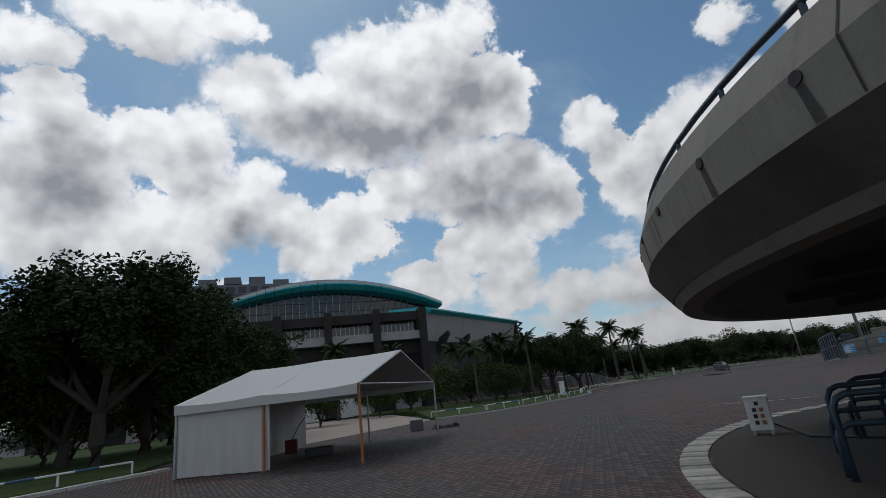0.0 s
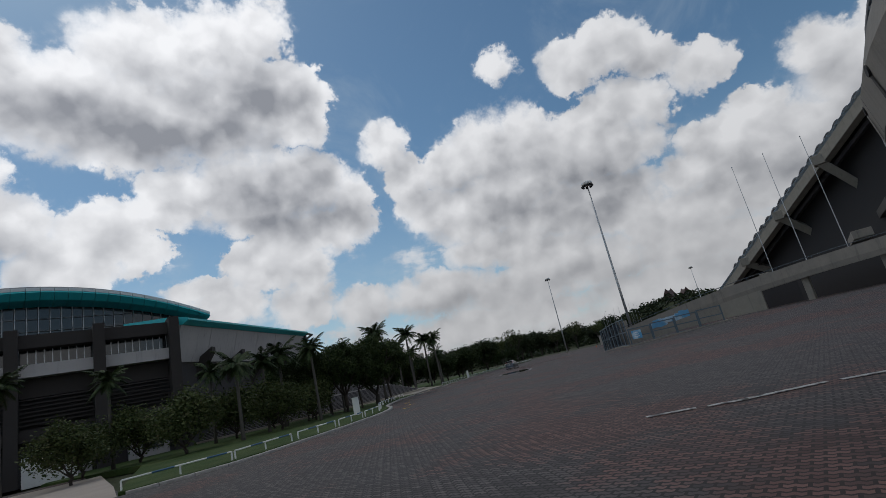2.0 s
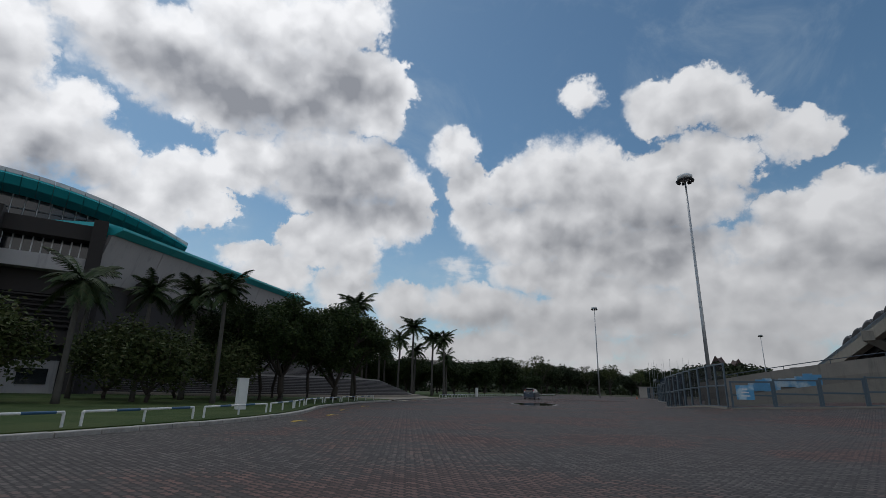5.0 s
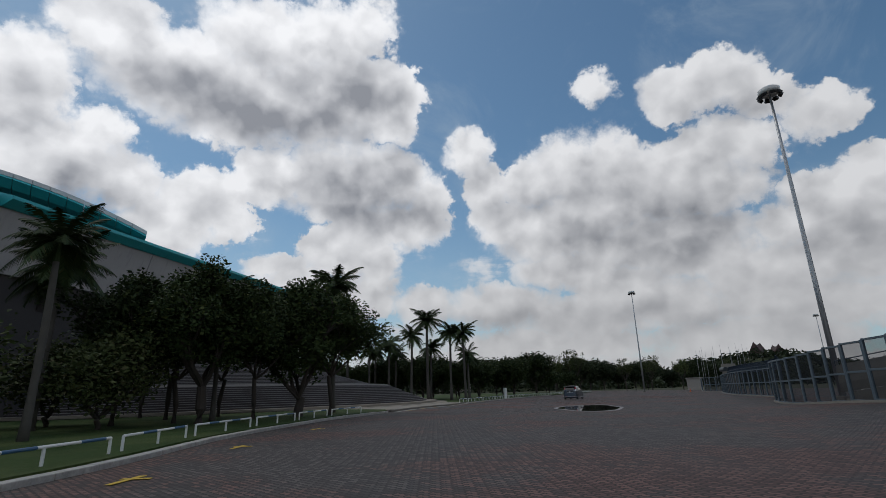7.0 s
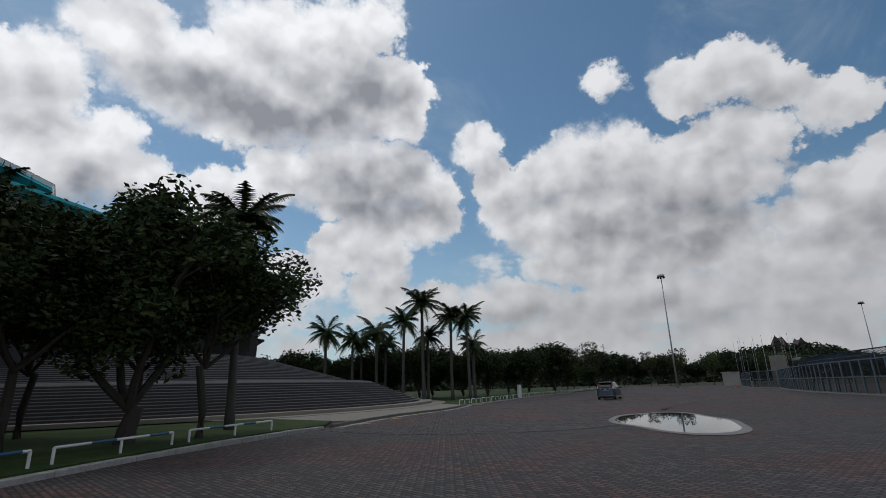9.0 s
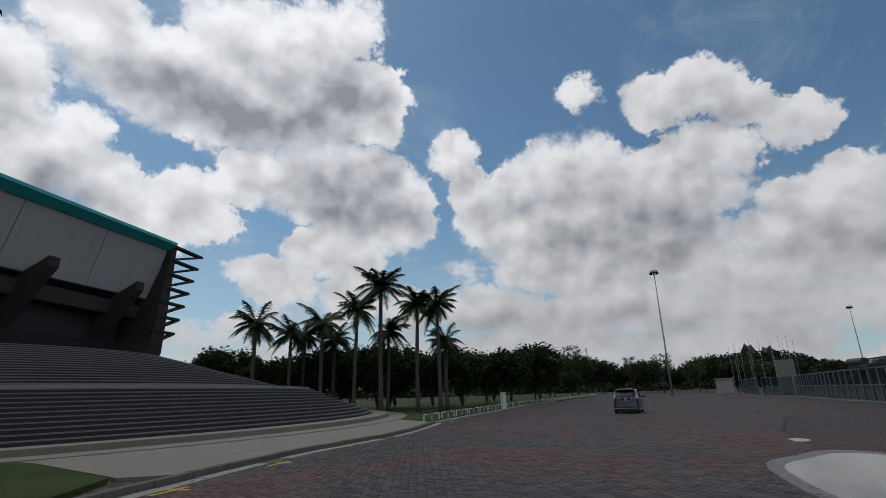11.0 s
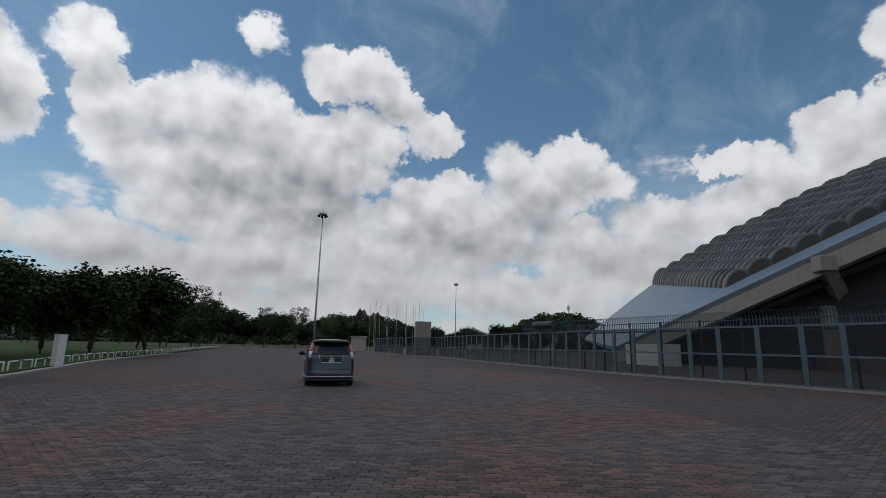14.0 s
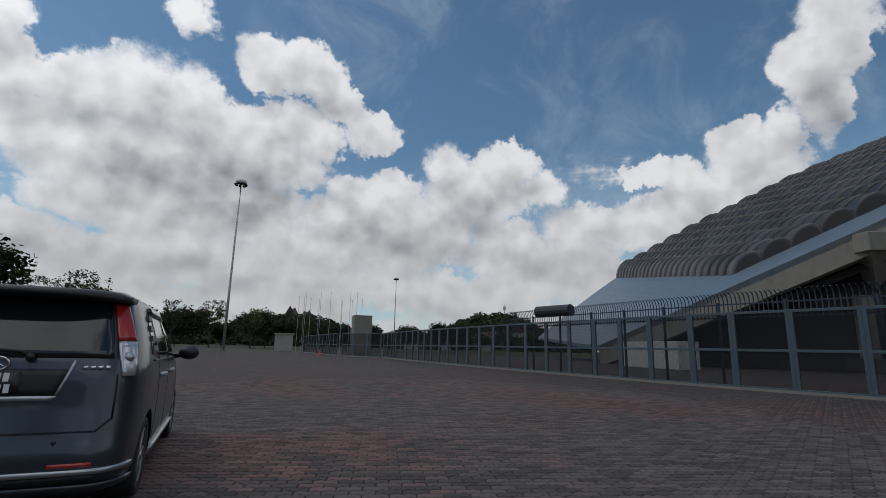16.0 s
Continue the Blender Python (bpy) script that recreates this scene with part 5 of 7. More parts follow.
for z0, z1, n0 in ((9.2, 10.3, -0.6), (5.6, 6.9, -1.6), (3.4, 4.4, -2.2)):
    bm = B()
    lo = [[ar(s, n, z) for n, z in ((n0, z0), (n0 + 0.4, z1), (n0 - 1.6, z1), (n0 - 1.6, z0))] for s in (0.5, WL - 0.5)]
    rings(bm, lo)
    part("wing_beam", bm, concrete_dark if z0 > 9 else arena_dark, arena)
bm = B()
lo = [[ar(s, n, z) for n, z in ((-2.6, 6.9), (-2.6, 9.2), (-2.8, 9.2), (-2.8, 6.9))] for s in (0.5, WL - 1.5)]
rings(bm, lo)
part("wing_glazing", bm, arena_glass, arena, "dark window band")
for j in range(36):
    s = 1.2 + j * 1.15
    bm = B()
    lo = [[ar(x, n, z) for n, z in ((-2.5, 6.9), (-2.5, 9.2), (-2.6, 9.2), (-2.6, 6.9))] for x in (s - 0.04, s + 0.04)]
    rings(bm, lo)
    part("mullion", bm, galv, arena)
# end fins: open triangles of concrete
for j in range(7):
    z = 16.6 - 1.42 * j
    reach, e = 4.3 - 0.22 * j, WL + 0.7 - 0.28 * j
    bm = B()
    for top, foot in (((0.0, z), (0.0, z - 0.22)), ((-0.1, z - 1.36), (-0.1, z - 1.58))):
        lo = [[ar(e + a, n, zz) for a, zz in (top, (reach, z), (reach + 0.12, z - 0.2), foot)] for n in (1.7, 1.15)]
        rings(bm, lo)
    part("fin", bm, arena_dark, arena, "open triangular concrete fin")
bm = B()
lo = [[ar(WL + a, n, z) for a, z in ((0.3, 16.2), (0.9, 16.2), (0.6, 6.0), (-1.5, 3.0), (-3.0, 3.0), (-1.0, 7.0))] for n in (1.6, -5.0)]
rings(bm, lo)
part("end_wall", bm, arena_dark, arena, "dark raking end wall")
# arched roof
R0, R1, RM = Vector((-44.6, 89.5, 20.4)), Vector((-2.6, 106.0, 19.9)), 4.9
NR = 28


def arch(t, back, lift=0.0):
    p = R0.lerp(R1, t)
    rise = RM * (1 - (2 * t - 1) ** 2)
    d = (R1 - R0).normalized()
    inward = Vector((-d.y, d.x, 0))
    return p + inward * back + Vector((0, 0, rise + lift))


for k in range(NR):
    t0, t1 = k / NR, (k + 1) / NR - 0.0015
    bm = B()
    lo = []
    for t in (t0, t1):
        w = 1.1 * math.sin(math.pi * min(max(t, 0.02), 0.98)) ** 0.5
        lo.append([arch(t, -3.0, 0.25), arch(t, -3.2, 0.0), arch(t, -2.2, -0.8 * w), arch(t, 0.4, -1.15 * w), arch(t, 0.5, 0.1)])
    rings(bm, lo)
    part("fascia", bm, teal_metal, arena, "teal curved fascia")
    bm = B()
    lo = [[arch(t, -3.05, 0.28), arch(t, -3.05, 0.72), arch(t, -1.0, 1.15), arch(t, -0.6, 0.9), arch(t, -0.2, 0.3)] for t in (t0, t1)]
    rings(bm, lo)
    part("roof_edge", bm, roof_white, arena, "white roof edge sheet")
    bm = B()
    lo = [[arch(t, -0.9, 1.1), arch(t, -0.8, 1.5), arch(t, 6.0, 2.0 * math.sin(math.pi * t) + 1.3), arch(t, 22.0, 2.8 * math.sin(math.pi * t) + 0.8), arch(t, 40.0, -1.5), arch(t, 40.0, -2.2), arch(t, 0.2, 0.0)] for t in (t0, t1)]
    rings(bm, lo)
    part("roof_sheet", bm, roof_grey, arena, "weathered grey curved roof sheet")
for k in range(30):
    t0, t1 = 0.06 + 0.88 * k / 30, 0.06 + 0.88 * (k + 1) / 30
    bm = B()
    lo = [[arch(t, 0.6, -1.2 * math.sin(math.pi * t) ** 0.5), arch(t, 0.6, -RM * (1 - (2 * t - 1) ** 2) - 5.0), arch(t, 0.8, -RM * (1 - (2 * t - 1) ** 2) - 5.0), arch(t, 0.8, -1.2 * math.sin(math.pi * t) ** 0.5)] for t in (t0 + 0.002, t1 - 0.002)]
    rings(bm, lo)
    part("glazing", bm, arena_glass, arena, "dark gable glazing")
    bm = B()
    a, b = arch(t0, 0.45, -1.15 * math.sin(math.pi * t0) ** 0.5), arch(t0, 0.45, -RM * (1 - (2 * t0 - 1) ** 2) - 5.0)
    tube(bm, [a, b], 0.07, 4)
    part("mullion", bm, galv, arena)
for z in (16.6, 18.4, 20.2, 22.0):
    bm = B()
    half = math.sqrt(max(0.02, 1 - (z - 19.0) / RM)) / 2 if z > 19 else 0.47
    a, b = R0.lerp(R1, 0.5 - half * 0.92), R0.lerp(R1, 0.5 + half * 0.92)
    d = (R1 - R0).normalized()
    o = Vector((-d.y, d.x, 0)) * 0.45
    tube(bm, [Vector((a.x, a.y, z)) + o, Vector((b.x, b.y, z)) + o], 0.06, 4)
    part("transom", bm, galv, arena)
for t in (0.28, 0.43, 0.585):
    p = arch(t, -0.2, 0)
    bm = B()
    bmesh.ops.create_cone(bm, cap_ends=True, segments=28, radius1=1.15, radius2=1.15, depth=0.3, matrix=Matrix.Translation((p.x, p.y, 17.6)) @ Vector((R1.y - R0.y, R0.x - R1.x, 0)).to_track_quat("Z", "Y").to_matrix().to_4x4())
    part("roundel", bm, roof_white, arena, "white round disc")
# blocks behind the arched gable, coloured dark in place of shade
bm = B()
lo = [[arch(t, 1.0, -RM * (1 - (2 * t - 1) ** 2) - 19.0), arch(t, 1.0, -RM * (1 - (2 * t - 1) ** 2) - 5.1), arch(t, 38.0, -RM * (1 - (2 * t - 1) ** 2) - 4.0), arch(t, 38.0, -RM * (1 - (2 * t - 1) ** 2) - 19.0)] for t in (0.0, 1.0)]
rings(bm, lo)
part("drum_wall", bm, recess, arena, "wall under the gable coloured dark with shade")
# small service things by the arena
for x, y, rz in ((-14.5, 70.0, 15), (-20.5, 66.0, 15)):
    bm = B()
    box(bm, (x, y, 1.3), (4.0, 2.2, 2.6), rz, 0.04)
    solo("site_cabin", bm, white_paint, "white cabin against the arena", "cabin", "white cabins")


# ---- trees ----
def leaf_cloud(bm, rr, clumps, leaf, per):
    """Small bent leaves gathered round clump centres; clumps: (centre, radius)."""
    for c, r in clumps:
        for _ in range(int(per * r * r)):
            d = Vector((rr.gauss(0, 1), rr.gauss(0, 1), rr.gauss(0, 0.8)))
            if d.length < 1e-3:
                continue
            p = c + d.normalized() * r * (rr.random() ** 0.45)
            s = leaf * rr.uniform(0.6, 1.4)
            ax = Vector((rr.gauss(0, 1), rr.gauss(0, 1), rr.gauss(0, 0.5))).normalized()
            side = ax.cross(Vector((rr.gauss(0, 1), rr.gauss(0, 1), rr.gauss(0, 1)))).normalized()
            vs = [bm.verts.new(v) for v in (p - ax * s, p + side * s * 0.5 - Vector((0, 0, s * 0.12)), p + ax * s, p - side * s * 0.5)]
            bm.faces.new(vs)


def limb(bm, rr, p, d, length, r, depth, tips):
    pts = [p]
    q = p.copy()
    for _ in range(4):
        d = (d + Vector((rr.uniform(-0.25, 0.25), rr.uniform(-0.25, 0.25), rr.uniform(-0.02, 0.22)))).normalized()
        q = q + d * length / 4
        pts.append(q.copy())
    tube(bm, pts, r, 7 if depth > 1 else 5, r * 0.55)
    if depth == 0:
        tips.append(q)
        return
    for _ in range(3 if depth > 1 else 2):
        nd = (d + Vector((rr.uniform(-0.9, 0.9), rr.uniform(-0.9, 0.9), rr.uniform(-0.1, 0.5)))).normalized()
        limb(bm, rr, pts[rr.choice((2, 3, 4))], nd, length * rr.uniform(0.6, 0.85), r * 0.55, depth - 1, tips)
    tips.append(q)


def tree(name, seed, h, spread, trunk_h, trunk_r, mat, leaf, per, label, category="tree", squash=0.75, fill=14, bushy=False, clump=1.0):
    rr = random.Random(seed)
    root = thing(name, (0, 0, 0), label, category)
    bm = B()
    tips = []
    base = Vector((0, 0, -0.15))
    tube(bm, [base, Vector((0.05, 0, trunk_h * 0.4)), Vector((rr.uniform(-0.2, 0.2), rr.uniform(-0.2, 0.2), trunk_h))], trunk_r * 1.25, 10, trunk_r * 0.85)
    top = Vector((0, 0, trunk_h * 0.97))
    for k in range(5 if not bushy else 6):
        a = 2 * math.pi * (k + rr.random() * 0.6) / 5
        limb(bm, rr, top, Vector((math.cos(a) * 0.8, math.sin(a) * 0.8, 0.75)).normalized(), (h - trunk_h) * 0.42, trunk_r * 0.55, 2, tips)
    part("trunk", bm, bark, root, "grey-brown trunk and limbs")
    clumps = [(t, rr.uniform(0.55, 1.05) * clump) for t in tips]
    mid = trunk_h + (h - trunk_h) * 0.5
    for _ in range(fill):
        d = Vector((rr.gauss(0, 1), rr.gauss(0, 1), rr.gauss(0, 1))).normalized()
        k = rr.uniform(0.55, 1.0)
        c = Vector((d.x * spread * k, d.y * spread * k, mid + d.z * (h - trunk_h) * 0.5 * k * squash))
        clumps.append((c, rr.uniform(0.6, 1.2) * clump))
    bm = B()
    leaf_cloud(bm, rr, clumps, leaf, per)
    part("crown", bm, mat, root, "dense dark leaves")
    return root


def place(ob, spots, group):
    """Move a thing to the first spot and copy it to the others; spots: x, y, z, turn, size."""
    rest = []
    for x, y, z, rz, s in spots:
        rest.append(pose(x, y, z, 0, 0, rz) @ Matrix.Diagonal((s, s, s, 1)))
    for m in rest[1:]:
        c = copy_thing(ob, m)
        c.scale = m.to_scale()
        tagged(c, group=group)
    ob.matrix_basis = rest[0]
    tagged(ob, group=group)


big_a = tree("broadleaf_tree", 11, 10.0, 3.7, 2.2, 0.30, leaf_dark, 0.125, 300, "tall dark-leaved tree with a forked trunk on the lawn", fill=60, clump=1.05)
place(big_a, [(12.4, 66.8, 0.1, 20, 0.80), (-17.0, 23.5, 0.1, 140, 1.08), (-19.5, 31.0, 0.1, 60, 1.15), (-25.5, 21.0, 0.1, 250, 1.0), (-23.0, 40.0, 0.1, 10, 1.05), (-30.0, 30.0, 0.1, 200, 1.05)], "big trees on the lawns")
big_b = tree("broadleaf_tree", 23, 9.2, 2.9, 1.1, 0.26, leaf_dark, 0.12, 300, "dense dark tree branching low over the lawn", fill=55, clump=1.0)
place(big_b, [(16.9, 71.4, 0.1, 0, 0.98), (-15.4, 28.5, 0.1, 90, 1.05), (-33, 16, 0.1, 190, 1.0), (-21.0, 26.5, 0.1, 30, 1.1), (-27.0, 27.0, 0.1, 280, 1.1), (-13.8, 34.0, 0.1, 160, 0.9)], "big trees on the lawns")
slim = tree("slim_tree", 31, 8.8, 1.9, 2.6, 0.15, leaf_dark, 0.115, 280, "slim dark tree with an upright crown", fill=36, clump=0.9)
place(slim, [(18.8, 72.3, 0.1, 0, 0.90), (9.5, 73.5, 0.1, 70, 0.95), (12.0, 76.0, 0.1, 130, 0.9), (7.0, 78.0, 0.1, 200, 0.9), (14.6, 69.6, 0.1, 260, 0.85), (11.0, 68.4, 0.1, 310, 0.85), (8.4, 68.0, 0.1, 15, 0.9)], "slim trees before the steps")
bush = tree("shrub_tree", 41, 3.5, 2.1, 0.35, 0.09, leaf_bush, 0.085, 185, "low spreading olive-green shrub on the lawn", fill=34, bushy=True, clump=0.72)
place(bush, [(-2.2, 57.0, 0.1, 0, 1.5), (5.2, 59.6, 0.1, 80, 1.35), (-6.2, 63.0, 0.1, 150, 1.45), (1.4, 66.5, 0.1, 220, 1.5), (8.8, 65.0, 0.1, 20, 1.25), (5.0, 70.0, 0.1, 300, 1.35), (-9.5, 59.5, 0.1, 100, 1.3), (-21.0, 34.0, 0.1, 30, 1.4), (-24.0, 29.0, 0.1, 130, 1.3), (-26.5, 34.5, 0.1, 200, 1.5), (-30.0, 24.0, 0.1, 80, 1.4), (-33.0, 30.0, 0.1, 320, 1.5), (-36.0, 22.0, 0.1, 10, 1.5), (-18.5, 39.0, 0.1, 260, 1.3), (-40.0, 30.0, 0.1, 60, 1.6), (-12.5, 45.0, 0.1, 110, 1.2), (-8.5, 53.0, 0.1, 180, 1.2)], "shrubs on the lawn")
round_t = tree("round_tree", 57, 6.6, 2.9, 1.3, 0.18, leaf_dark, 0.18, 110, "round-headed dark tree on the far lawn", fill=44, clump=0.95)
rr = random.Random(8)
place(round_t, [(46.5, 122.0, 0.1, 10, 1.0), (55.0, 135.0, 0.1, 70, 1.1), (61.0, 146.0, 0.1, 150, 1.35), (65.0, 137.5, 0.1, 20, 1.42), (49.0, 128.5, 0.1, 20, 1.15), (57.0, 131.0, 0.1, 220, 1.2), (36.5, 121.0, 0.1, 45, 1.1), (30.5, 123.5, 0.1, 100, 1.05), (43.0, 122.0, 0.1, 60, 1.0), (33.5, 128.0, 0.1, 300, 1.2), (25.0, 121.0, 0.1, 150, 0.9), (39.5, 126.0, 0.1, 350, 1.2), (74.0, 156.0, 0.1, 200, 0.9), (84.0, 168.0, 0.1, 250, 1.0), (50.0, 146.0, 0.1, 330, 1.2), (40.0, 131.0, 0.1, 120, 1.0), (69.0, 165.0, 0.1, 90, 1.2), (36.0, 140.0, 0.1, 200, 1.1), (96, 178, 0.1, 40, 1.0), (28.0, 127.0, 0.1, 260, 1.0), (21.0, 124.0, 0.1, 20, 1.1)], "round trees on the far lawn")


def palm(seed, h, label):
    rr = random.Random(seed)
    root = thing("palm_tree", (0, 0, 0), label, "palm")
    bm = B()
    lean = rr.uniform(-0.25, 0.25)
    pts = [(lean * (t ** 2), 0.1 * math.sin(t * 2), h * t - 0.15) for t in [i / 8 for i in range(9)]]
    loops_r = [0.24, 0.19, 0.17, 0.16, 0.16, 0.16, 0.155, 0.15, 0.13]
    loops = []
    for (x, y, z), r in zip(pts, loops_r):
        loops.append([(x + r * math.cos(2 * math.pi * j / 10), y + r * math.sin(2 * math.pi * j / 10), z) for j in range(10)])
    rings(bm, loops)
    part("trunk", bm, palm_bark, root, "pale ringed trunk", smooth=True)
    bm = B()
    x, y, z = pts[-1]
    tube(bm, [(x, y, z - 0.1), (x, y, z + 0.5), (x, y, z + 1.0)], 0.15, 8, 0.07)
    part("crownshaft", bm, leaf_palm, root, "green crownshaft")
    for k in range(30):
        a = 2 * math.pi * k / 30 * 2.618
        lift = rr.uniform(-0.35, 1.5)
        L = rr.uniform(1.9, 2.6)
        bm = B()
        d = Vector((math.cos(a), math.sin(a), 0))
        side = Vector((-d.y, d.x, 0))
        spine = []
        for i in range(11):
            t = i / 10
            spine.append(Vector((x, y, z + 0.9)) + d * L * t * (1 - 0.12 * t) + Vector((0, 0, L * (0.98 * lift * t - 0.72 * t * t))))
        tube(bm, spine, 0.025, 4, 0.008)
        for i in range(1, 11):
            for f in (0.0, 0.25, 0.5, 0.75):
                p = spine[i - 1].lerp(spine[i], f)
                l = 0.72 * math.sin(math.pi * min(0.97, (i + f) / 11.5 + 0.08)) ** 0.7
                along_ = (spine[i] - spine[i - 1]).normalized()
                for s in (-1, 1):
                    tip = p + side * s * l * 0.75 + along_ * l * 0.5 - Vector((0, 0, l * rr.uniform(0.25, 0.6)))
                    w = along_ * 0.045
                    vs = [bm.verts.new(v) for v in (p - w, p + w, tip)]
                    bm.faces.new(vs)
        part("frond", bm, leaf_palm, root)
    return root


pa = palm(3, 8.2, "tall royal palm with drooping fronds")
place(pa, [(8.6, 59.5, 0.1, 0, 0.74), (19.2, 76.0, 0.1, 40, 0.98), (35.4, 113.0, 0.1, 80, 1.30), (38.5, 111.5, 0.1, 120, 1.08), (40.2, 110.0, 0.1, 10, 1.07), (33.0, 114.0, 0.1, 200, 1.06), (4.2, 61.0, 0.1, 300, 0.72), (-0.5, 66.0, 0.1, 160, 0.75), (12.6, 69.5, 0.1, 20, 0.74), (-8.0, 62.0, 0.1, 90, 0.8), (-14.0, 58.0, 0.1, 30, 0.85)], "palms round the plaza")
pb_ = palm(9, 6.4, "royal palm with a ragged crown")
place(pb_, [(30.2, 117.0, 0.1, 0, 1.20), (27.3, 117.5, 0.1, 60, 1.05), (24.0, 117.5, 0.1, 110, 1.18), (31.6, 119.0, 0.1, 170, 1.0), (41.6, 112.6, 0.1, 30, 0.86), (36.8, 117.0, 0.1, 250, 1.1), (28.6, 121.0, 0.1, 310, 1.1), (43.5, 118.0, 0.1, 90, 1.0), (2.0, 56.5, 0.1, 10, 0.85), (6.0, 66.0, 0.1, 210, 1.0)], "palms round the plaza")

# ---- far woods, hill, houses, tower ----
far_t = tree("wood_tree", 71, 11.0, 4.4, 2.5, 0.25, leaf_far, 0.34, 26, "distant dark tree of the wood edge", fill=60, clump=1.5)
rr = random.Random(12)
spots = []
for i in range(78):
    a = 30 - 140 * i / 77 + rr.uniform(-1, 1)
    d = rr.uniform(185, 260) if a < -8 else rr.uniform(190, 240)
    if -92 < a < -62:
        d = rr.uniform(250, 330)
    spots.append((40 - d * math.sin(radians(a)), 60 + d * math.cos(radians(a)), -0.3, rr.uniform(0, 360), rr.uniform(0.75, 1.25) * (1.15 if a > -45 else 0.95)))
place(far_t, spots, "trees of the far wood")
pine = tree("feathery_tree", 83, 15.0, 3.6, 4.5, 0.22, leaf_bush, 0.24, 30, "tall thin feathery tree rising over the wood", fill=26, clump=1.1)
place(pine, [(103.0, 186.0, -0.2, 0, 1.0), (132.0, 200.0, -0.2, 50, 0.85), (140.0, 196.0, -0.2, 120, 0.9), (150.0, 192.0, -0.2, 200, 0.8), (98.0, 190.0, -0.2, 260, 0.9), (170.0, 190.0, -0.2, 10, 0.8)], "feathery trees of the wood")


def hill(name, cx, cy, rx, ry, h, seed, label):
    rr = random.Random(seed)
    root = thing(name, (cx, cy, 0), label, "hill", kind="structure")
    bm = B()
    n, m = 40, 10
    loops = []
    for j in range(m + 1):
        t = j / m
        loops.append([(cx + rx * t * math.cos(2 * math.pi * i / n), cy + ry * t * math.sin(2 * math.pi * i / n), h * (math.cos(math.pi * t) * 0.5 + 0.5) * (1 + 0.12 * math.sin(5 * 2 * math.pi * i / n) * t) - 0.4) for i in range(n)])
    rings(bm, loops, caps=False)
    part("slope", bm, earth_mat, root)
    bm = B()
    for _ in range(900):
        a, t = rr.uniform(0, 2 * math.pi), rr.random() ** 0.5
        c = Vector((cx + rx * t * math.cos(a), cy + ry * t * math.sin(a), h * (math.cos(math.pi * t) * 0.5 + 0.5) + rr.uniform(0, 5)))
        leaf_cloud(bm, rr, [(c, rr.uniform(4, 8))], 2.2, 1.0)
    part("woodland", bm, leaf_far, root, "hillside woodland", kind="stuff")


hill("hill", 640, 270, 190, 110, 38, 2, "wooded green hill on the skyline")
hill("hill_low", 575, 525, 230, 120, 33, 5, "low wooded rise on the skyline")
hill("hill_north", 330, 520, 300, 90, 15, 6, "low wooded rise on the skyline")


def house(x, y, z, s, rz, label, steep=False):
    root = thing("house", (x, y, z), label, "house", "houses on the far slope")
    m = pose(x, y, z, 0, 0, rz) @ Matrix.Diagonal((s, s, s, 1))
    bm = B()
    box(bm, (0, 0, 2.5), (14, 9, 5), 0, 0.05)
    part("wall", local(bm, m), house_wall, root)
    bm = B()
    k = 7.5 if steep else 3.2
    curve = 2.2 if steep else 0.0
    loops = []
    for i in range(9):
        t = i / 8 * 2 - 1
        lift = curve * t * t
        loops.append([(t * 8.2, -5.4, 4.8), (t * 8.2, 0, 4.8 + k + lift), (t * 8.2, 5.4, 4.8)])
    rings(bm, loops)
    part("roof", local(bm, m), brick_red, root, "dark red pitched roof")
    for i in range(4):
        bm = B()
        box(bm, (-5 + 3.3 * i, -4.52, 2.6), (1.5, 0.1, 1.6))
        part("window", local(bm, m), tower_dark, root)


house(566, 530, 31.0, 1.4, 25, "house with a steep saddle-shaped dark red roof among trees", True)
house(592, 527, 31.0, 1.2, 60, "house with a steep saddle-shaped dark red roof among trees", True)
for x, y, z, s, rz in ((470, 232, -0.3, 1.2, 20), (500, 250, 5, 1.0, 70), (455, 262, -0.3, 0.9, 10), (430, 285, -0.3, 1.1, 35), (520, 245, 8, 1.3, 80), (560, 225, 12, 1.6, 10)):
    house(x, y, z, s, rz, "small cream house with a red roof on the slope")
hm = thing("radio_mast", (640, 262, 36), "thin lattice mast on the hill", "mast")
bm = B()
tube(bm, [(640, 262, 34), (640, 262, 56)], 0.8, 4, 0.4)
box(bm, (640, 262, 52), (3, 3, 4))
part("lattice", bm, galv, hm)

tower = thing("apartment_block", (-64, 146, 0), "long grey apartment block with dark window grid", "apartment block")
TA_, TB_ = Vector((-46, 142, 0)), Vector((-84, 128, 0))
td = (TB_ - TA_).normalized()
tn = Vector((-td.y, td.x, 0)) * -1
tz = math.degrees(math.atan2(td.y, td.x))
TLn = (TB_ - TA_).length
bm = B()
box(bm, (*((TA_ + TB_) / 2 + tn * 7)[:2], 19.3), (TLn, 14, 38.6), tz, 0.1)
part("block", bm, tower_wall, tower)
for k in range(6):
    bm = B()
    c = TA_ + td * (TLn * (k + 0.5) / 6) + tn * 6
    box(bm, (c.x, c.y, 39.2 + (k % 3) * 0.5), (4.5, 9, 2.0 + (k % 2)), tz, 0.05)
    part("roof_house", bm, tower_wall, tower)
win = None
for f in range(9):
    for k in range(13):
        c = TA_ + td * (TLn * (k + 0.5) / 13) - tn * 0.05
        if win is None:
            bm = B()
            box(bm, (0, 0, 0), (1.9, 0.3, 1.7))
            win = mesh_of(bm, "window", tower_dark)
        ob = new("window", win)
        ob.parent = tower
        ob.matrix_basis = Matrix.Translation(-Vector((-64, 146, 0))) @ pose(c.x, c.y, 37.0 - 2.9 * f, 0, 0, tz)
